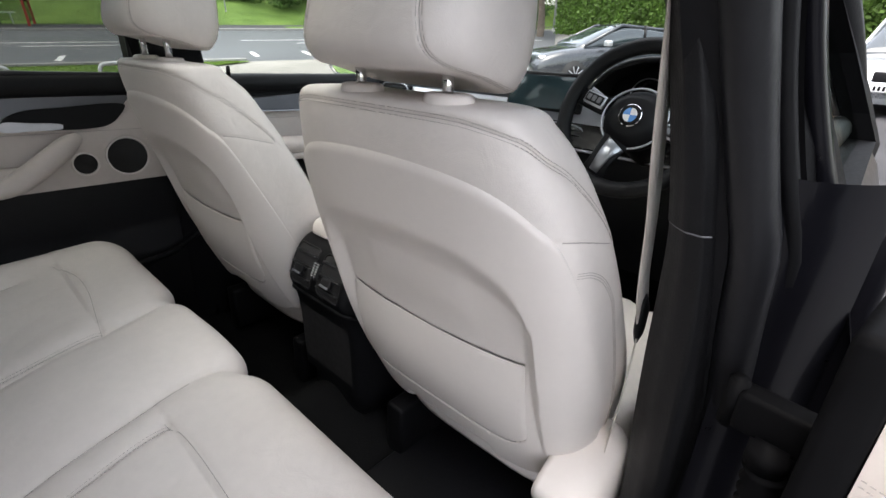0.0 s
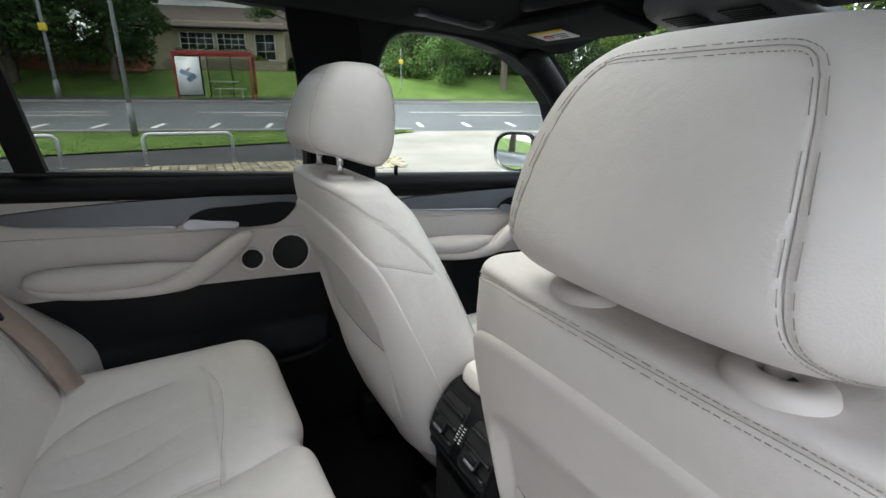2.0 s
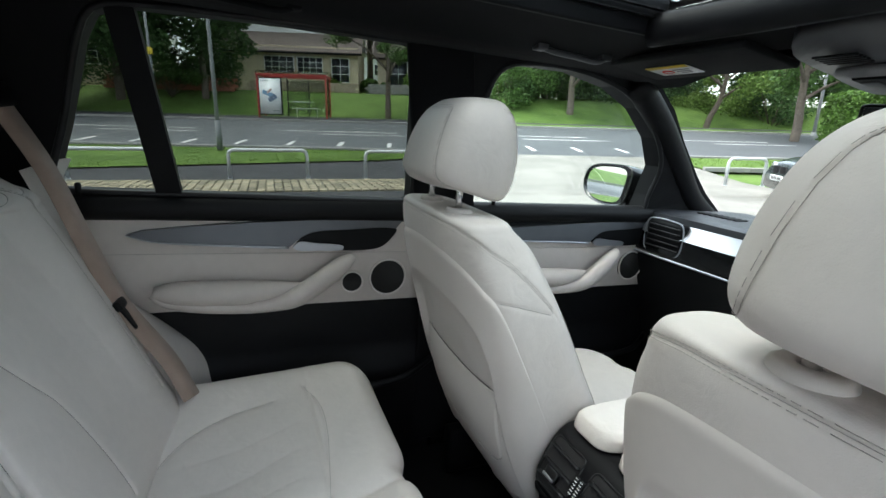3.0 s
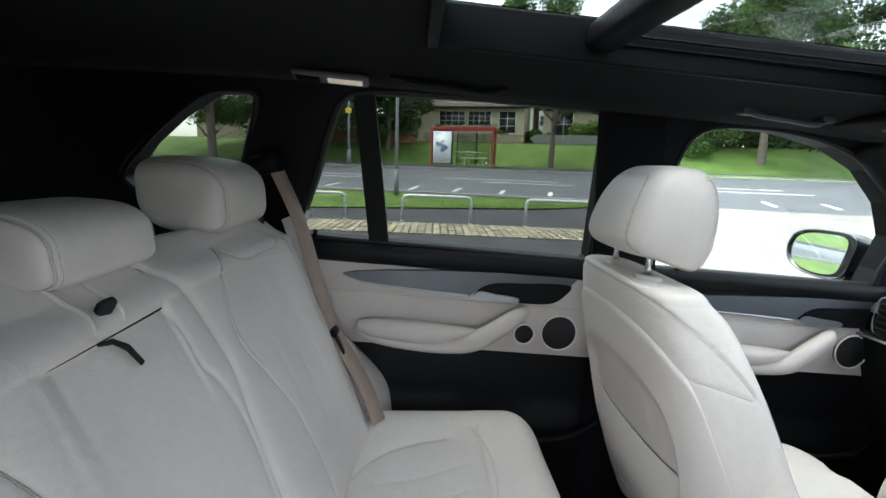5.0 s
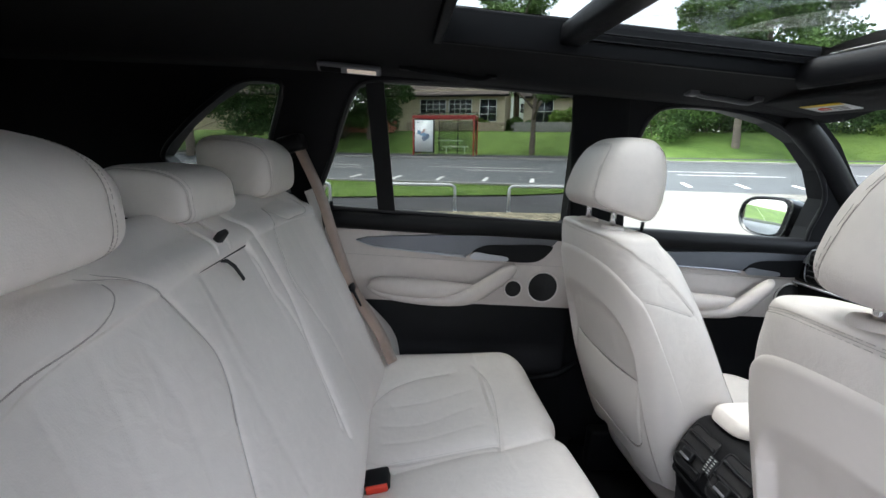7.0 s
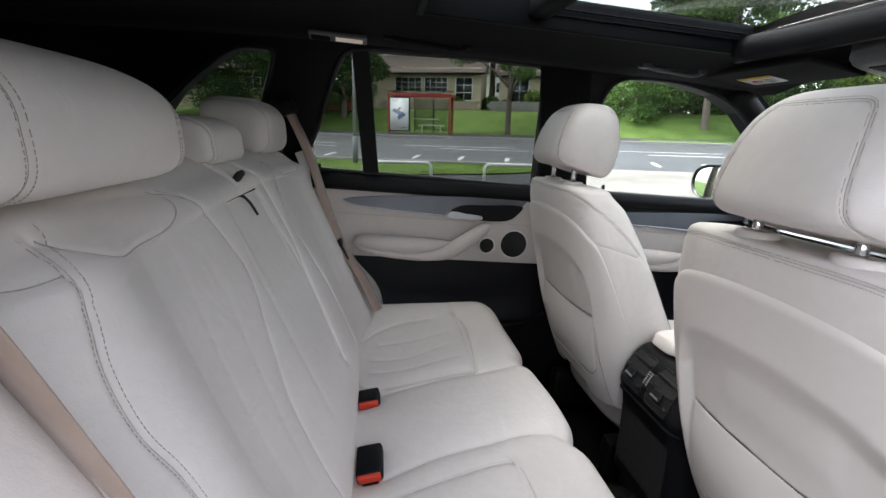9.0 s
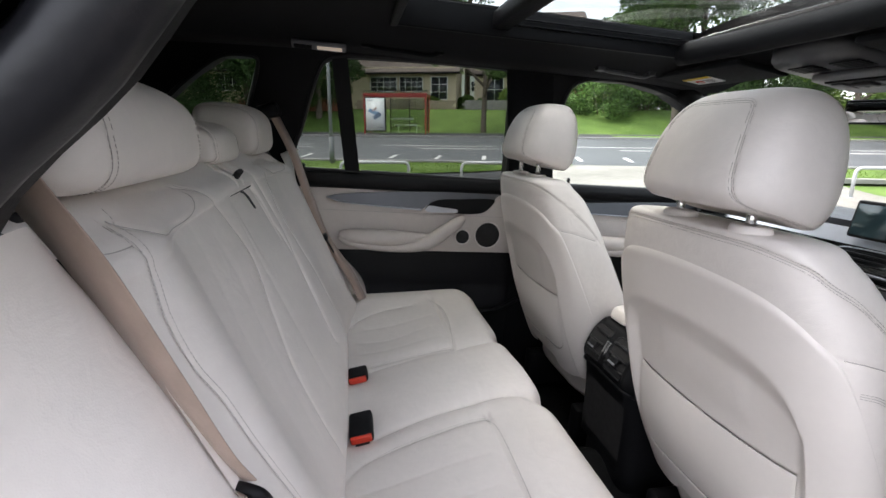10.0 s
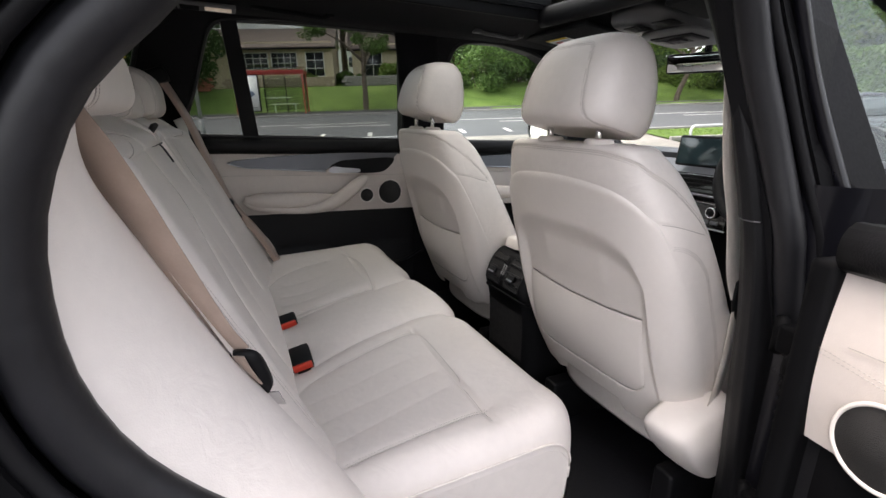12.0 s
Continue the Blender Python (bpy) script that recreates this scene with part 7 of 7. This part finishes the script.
def house(o, turn, L, D, eave, ridge, wallmat, label, wins, upper=False):
    m = Matrix.Translation(o) @ pose(0, 0, 0, 0, 0, turn)
    h = thing("house", label, "house", (0, 0, 0), m=m)
    part("wall", box((0, D / 2, eave / 2), (L, D, eave)), wallmat, h, smooth=False)
    ov = 0.45
    v = [(-L / 2 - ov, -ov, eave - 0.12), (L / 2 + ov, -ov, eave - 0.12), (L / 2 + ov, D / 2, ridge), (-L / 2 - ov, D / 2, ridge), (-L / 2 - ov, D + ov, eave - 0.12), (L / 2 + ov, D + ov, eave - 0.12)]
    v2 = [(a, b, c + 0.14) for a, b, c in v]
    part("roof", (v + v2, [(0, 1, 2, 3)[::-1], (3, 2, 5, 4)[::-1], (6, 7, 8, 9), (9, 8, 11, 10), (0, 1, 7, 6), (1, 2, 8, 7), (2, 5, 11, 8), (5, 4, 10, 11), (4, 3, 9, 10), (3, 0, 6, 9)]), TILES, h, "brown tiled pitched roof", False)
    part("gable", ([(-L / 2, 0, eave), (-L / 2, D, eave), (-L / 2, D / 2, ridge), (L / 2, 0, eave), (L / 2, D, eave), (L / 2, D / 2, ridge)], [(0, 1, 2), (3, 5, 4)]), wallmat, h, "", False)
    part("gutter", box((0, -ov - 0.05, eave - 0.05), (L + 2 * ov, 0.12, 0.14)), BLACK, h)
    for x, z, w, hh, c, r in wins:
        house_window(h, x, -0.03, z, w, hh, c, r)
    part("chimney", box((L * 0.3, D / 2, ridge + 0.5), (0.7, 0.5, 1.4), 0.02), BRICK, h)
    return h


def terrace(o, turn, L, label, wins, upper):
    """A house with a tan ground floor under a tiled lean-to roof and a white clad upper floor set back."""
    m = Matrix.Translation(o) @ pose(0, 0, 0, 0, 0, turn)
    h = thing("house", label, "house", (0, 0, 0), m=m)
    part("wall", box((0, 2.6, 1.25), (L, 5.2, 3.5)), HOUSE, h, "tan stone ground floor", False)
    v = [(-L / 2 - 0.3, -0.45, 2.42), (L / 2 + 0.3, -0.45, 2.42), (L / 2 + 0.3, 1.9, 4.05), (-L / 2 - 0.3, 1.9, 4.05)]
    v2 = [(a, b, c + 0.16) for a, b, c in v]
    part("lean_to_roof", (v + v2, [(3, 2, 1, 0), (4, 5, 6, 7), (0, 1, 5, 4), (1, 2, 6, 5), (2, 3, 7, 6), (3, 0, 4, 7)]), TILES, h, "brown tiled lean-to roof", False)
    part("upper_wall", box((0, 4.6, 4.9), (L, 5.4, 3.2)), RENDER_W, h, "white clad upper floor", False)
    part("gutter", box((0, -0.50, 2.46), (L + 0.7, 0.12, 0.13)), BLACK, h)
    r = [(-L / 2 - 0.4, 1.5, 6.45), (L / 2 + 0.4, 1.5, 6.45), (L / 2 + 0.4, 4.6, 8.2), (-L / 2 - 0.4, 4.6, 8.2), (-L / 2 - 0.4, 7.7, 6.45), (L / 2 + 0.4, 7.7, 6.45)]
    r2 = [(a, b, c + 0.16) for a, b, c in r]
    part("roof", (r + r2, [(3, 2, 1, 0), (4, 5, 2, 3), (6, 7, 8, 9), (9, 8, 11, 10), (0, 1, 7, 6), (1, 2, 8, 7), (2, 5, 11, 8), (5, 4, 10, 11), (4, 3, 9, 10), (3, 0, 6, 9)]), TILES, h, "brown tiled roof", False)
    for x, z, w, hh, c, rr in wins:
        house_window(h, x, -0.03, z, w, hh, c, rr)
    for x, z, w, hh, c, rr in upper:
        house_window(h, x, 1.87, z, w, hh, c, rr)
    return h


terrace((-39.6, 2.6, 3.6), 72, 11.5, "tan and white terraced house with a brown lean-to roof", [(-4.2, 1.65, 1.5, 1.3, 2, 3), (-0.2, 1.65, 2.2, 1.15, 4, 3), (2.1, 1.65, 1.9, 1.15, 4, 3), (4.4, 1.35, 1.35, 1.75, 2, 3)], [(-3.6, 5.3, 1.7, 1.2, 3, 3), (-0.6, 5.3, 1.9, 1.2, 3, 3), (3.3, 5.3, 1.7, 1.2, 3, 3)])
terrace((-38.4, 14.4, 3.7), 72, 9.0, "tan and white house with a glazed garden door", [(-2.8, 1.35, 1.5, 1.95, 2, 2), (1.3, 1.65, 2.2, 1.3, 4, 3)], [(-2.0, 5.3, 1.7, 1.2, 3, 3), (2.0, 5.3, 1.7, 1.2, 3, 3)])
house((-60.0, 13.8, 4.4), 72, 8.0, 7.0, 4.6, 7.0, RENDER_W, "small white house far behind the gardens", [(-1.8, 2.8, 1.4, 1.2, 2, 2), (1.8, 2.8, 1.4, 1.2, 2, 2)])
terrace((-42.5, -14.0, 3.6), 72, 14.0, "tan and white terraced house half hidden by trees", [(-4.2, 1.65, 2.0, 1.3, 3, 3), (0.5, 1.65, 2.2, 1.15, 4, 3), (4.4, 1.65, 2.0, 1.3, 3, 3)], [(-3.6, 5.3, 1.7, 1.2, 3, 3), (3.3, 5.3, 1.7, 1.2, 3, 3)])
house((15.0, 27.0, 0.0), -30, 12.0, 9.0, 3.6, 8.0, BRICK, "red brick building with a brown roof", [(-2, 2.0, 1.6, 1.4, 3, 2)])
garden_wall = thing("garden_wall", "low tan stone garden wall before the houses", "garden wall", (-36.0, 5, 3.0), kind="structure", m=UPRIGHT)
for base_, n_, m_ in (((-37.0, 0.2), 18, STONE), ((-34.2, 8.0), 14, KERB), ((-38.3, -8.6), 20, BRICK)):
    for row in range(4):
        for i in range(n_):
            l = 0.42 * i + (0.2 if row % 2 else 0)
            part("stone", box((base_[0] + 0.309 * l, base_[1] + 0.951 * l, 3.05 + 0.21 * row), (0.40, 0.3, 0.20), 0.02, (0, 0, 72)), m_, garden_wall, smooth=False)

# steps up the bank
steps = thing("garden_steps", "concrete garden steps with a white handrail", "steps", (-30.5, 12.3, 1.4), m=UPRIGHT)
for i in range(12):
    part("step", box((-30.0 - 0.42 * i, 12.4 + 0.14 * i, 1.35 + 0.17 * i), (0.5, 1.6, 0.34), 0.01, (0, 0, -18)), KERB, steps)
part("handrail", tube([(-29.8, 13.35, 2.3), (-34.8, 15.0, 4.4)], 0.035, 8), WHITE, steps, "white painted handrail")
for t in (0.0, 0.33, 0.66, 1.0):
    q = Vector((-29.8, 13.35, 2.3)).lerp(Vector((-34.8, 15.0, 4.4)), t)
    part("rail_post", tube([q, q - Vector((0, 0, 1.0))], 0.03, 8), WHITE, steps)


# ---- parked cars ----
def parked_car(o, turn, paint, label, coupe=True):
    """A parked car: local x runs to the nose."""
    m = Matrix.Translation(o) @ pose(0, 0, 0, 0, 0, turn)
    c = thing("parked_car", label, "car", (0, 0, 0), "parked cars", m=m)
    X = [-2.2, -2.05, -1.6, -0.9, 0.0, 0.8, 1.3, 1.8, 2.08, 2.2]
    TOP = [0.75, 0.98, 1.03, 0.99, 0.97, 0.97, 0.93, 0.85, 0.72, 0.55]
    WID = [0.70, 0.80, 0.87, 0.89, 0.89, 0.89, 0.88, 0.84, 0.74, 0.60]

    def body(v, a):
        x = -2.2 + 4.4 * v
        top, w = curve_at(X, TOP, x), curve_at(X, WID, x)
        zb = 0.22
        cz, hz = (top + zb) / 2, (top - zb) / 2
        return Vector((x, w * sgnpow(math.cos(a), 0.4), cz + hz * sgnpow(math.sin(a), 0.45)))
    part("body", loft_of(body, 36, 40), paint, c)
    GX = [-1.75, -1.2, -0.5, 0.1, 0.75, 1.15]
    GT = [1.0, 1.28, 1.40, 1.40, 1.18, 0.96] if coupe else [1.3, 1.55, 1.62, 1.60, 1.25, 0.98]

    def cabin(v, a):
        x = -1.75 + 2.9 * v
        top = curve_at(GX, GT, x)
        s = (math.sin(a) + 1) / 2
        return Vector((x, (0.80 - 0.22 * s) * sgnpow(math.cos(a), 0.5) * (0.9 if v in (0, 1) else 1), 0.90 + (top - 0.90) * (0.5 + 0.5 * sgnpow(math.sin(a), 0.5))))
    cab = part("cabin_glass", loft_of(cabin, 36, 26), CARGLASS, c, "dark car windows")
    part("roof", grid(lambda u, v: (-1.25 + 1.45 * u, -0.56 + 1.12 * v, curve_at(GX, GT, -1.25 + 1.45 * u) + 0.012 - 0.03 * abs(2 * v - 1) ** 3), 16, 12), paint, c)
    for s in (-1, 1):
        part("window_pillar", tube([(-1.62, s * 0.74, 0.97), (-1.15, s * 0.60, curve_at(GX, GT, -1.15) - 0.01), (0.1, s * 0.58, curve_at(GX, GT, 0.1) - 0.01), (1.05, s * 0.72, 0.97)], 0.035, 6), paint, c)
        part("window_pillar", tube([(-0.45, s * 0.79, 0.97), (-0.5, s * 0.60, curve_at(GX, GT, -0.5) - 0.02)], 0.03, 6), BLACK, c)
        part("door_mirror", box((0.62, s * 0.96, 1.02), (0.14, 0.2, 0.13), 0.04), SILVERCAR if coupe else paint, c)
        for wx in (-1.35, 1.33):
            tyre = part("wheel", disc((wx, s * 0.80, 0.33), 0.33, 0.22, "y", 32, 0.03), TYRE, c, "black tyre on an alloy rim")
            part("rim", disc((wx, s * 0.915, 0.33), 0.215, 0.02, "y", 28, 0.008), BLACK, tyre)
            for k in range(10):
                an = 2 * math.pi * k / 10
                part("rim_spoke", box((wx + 0.11 * math.cos(an), s * 0.93, 0.33 + 0.11 * math.sin(an)), (0.20, 0.012, 0.022), 0.004, (0, -math.degrees(an), 0)), SILVER, tyre)
        part("headlight", loft_of(lambda v, a, s=s: Vector((1.86 + 0.24 * v, s * (0.62 - 0.10 * v) + 0.16 * (1 - 0.5 * v) * math.cos(a), 0.70 + 0.065 * math.sin(a))), 20, 6), CHROME, c, "clear headlight")
        part("tail_light", box((-2.10, s * 0.60, 0.84), (0.12, 0.32, 0.13), 0.03), RED, c)
        part("grille", box((2.17, s * 0.15, 0.62), (0.06, 0.24, 0.18), 0.03), BLACK, c)
    part("lower_grille", box((2.16, 0, 0.36), (0.08, 1.1, 0.16), 0.03), BLACK, c)
    plate = part("number_plate", box((2.215, 0, 0.46), (0.02, 0.52, 0.11), 0.004), WHITE, c)
    for i in range(7):
        part("plate_bar", box((2.227, -0.19 + 0.06 * i + (0.02 if i > 3 else 0), 0.46), (0.004, 0.035, 0.07)), BLACK, plate)
    return c


parked_car((-4.75, 11.76, 0.0), 236, COUPE, "dark blue-grey coupe parked facing the street")
parked_car((0.9, 12.5, 0.0), 265, SILVERCAR, "silver car parked ahead with its nose towards us", False)
parked_car((-3.6, -9.5, 0.0), 170, SILVERCAR, "silver hatchback parked behind", False)
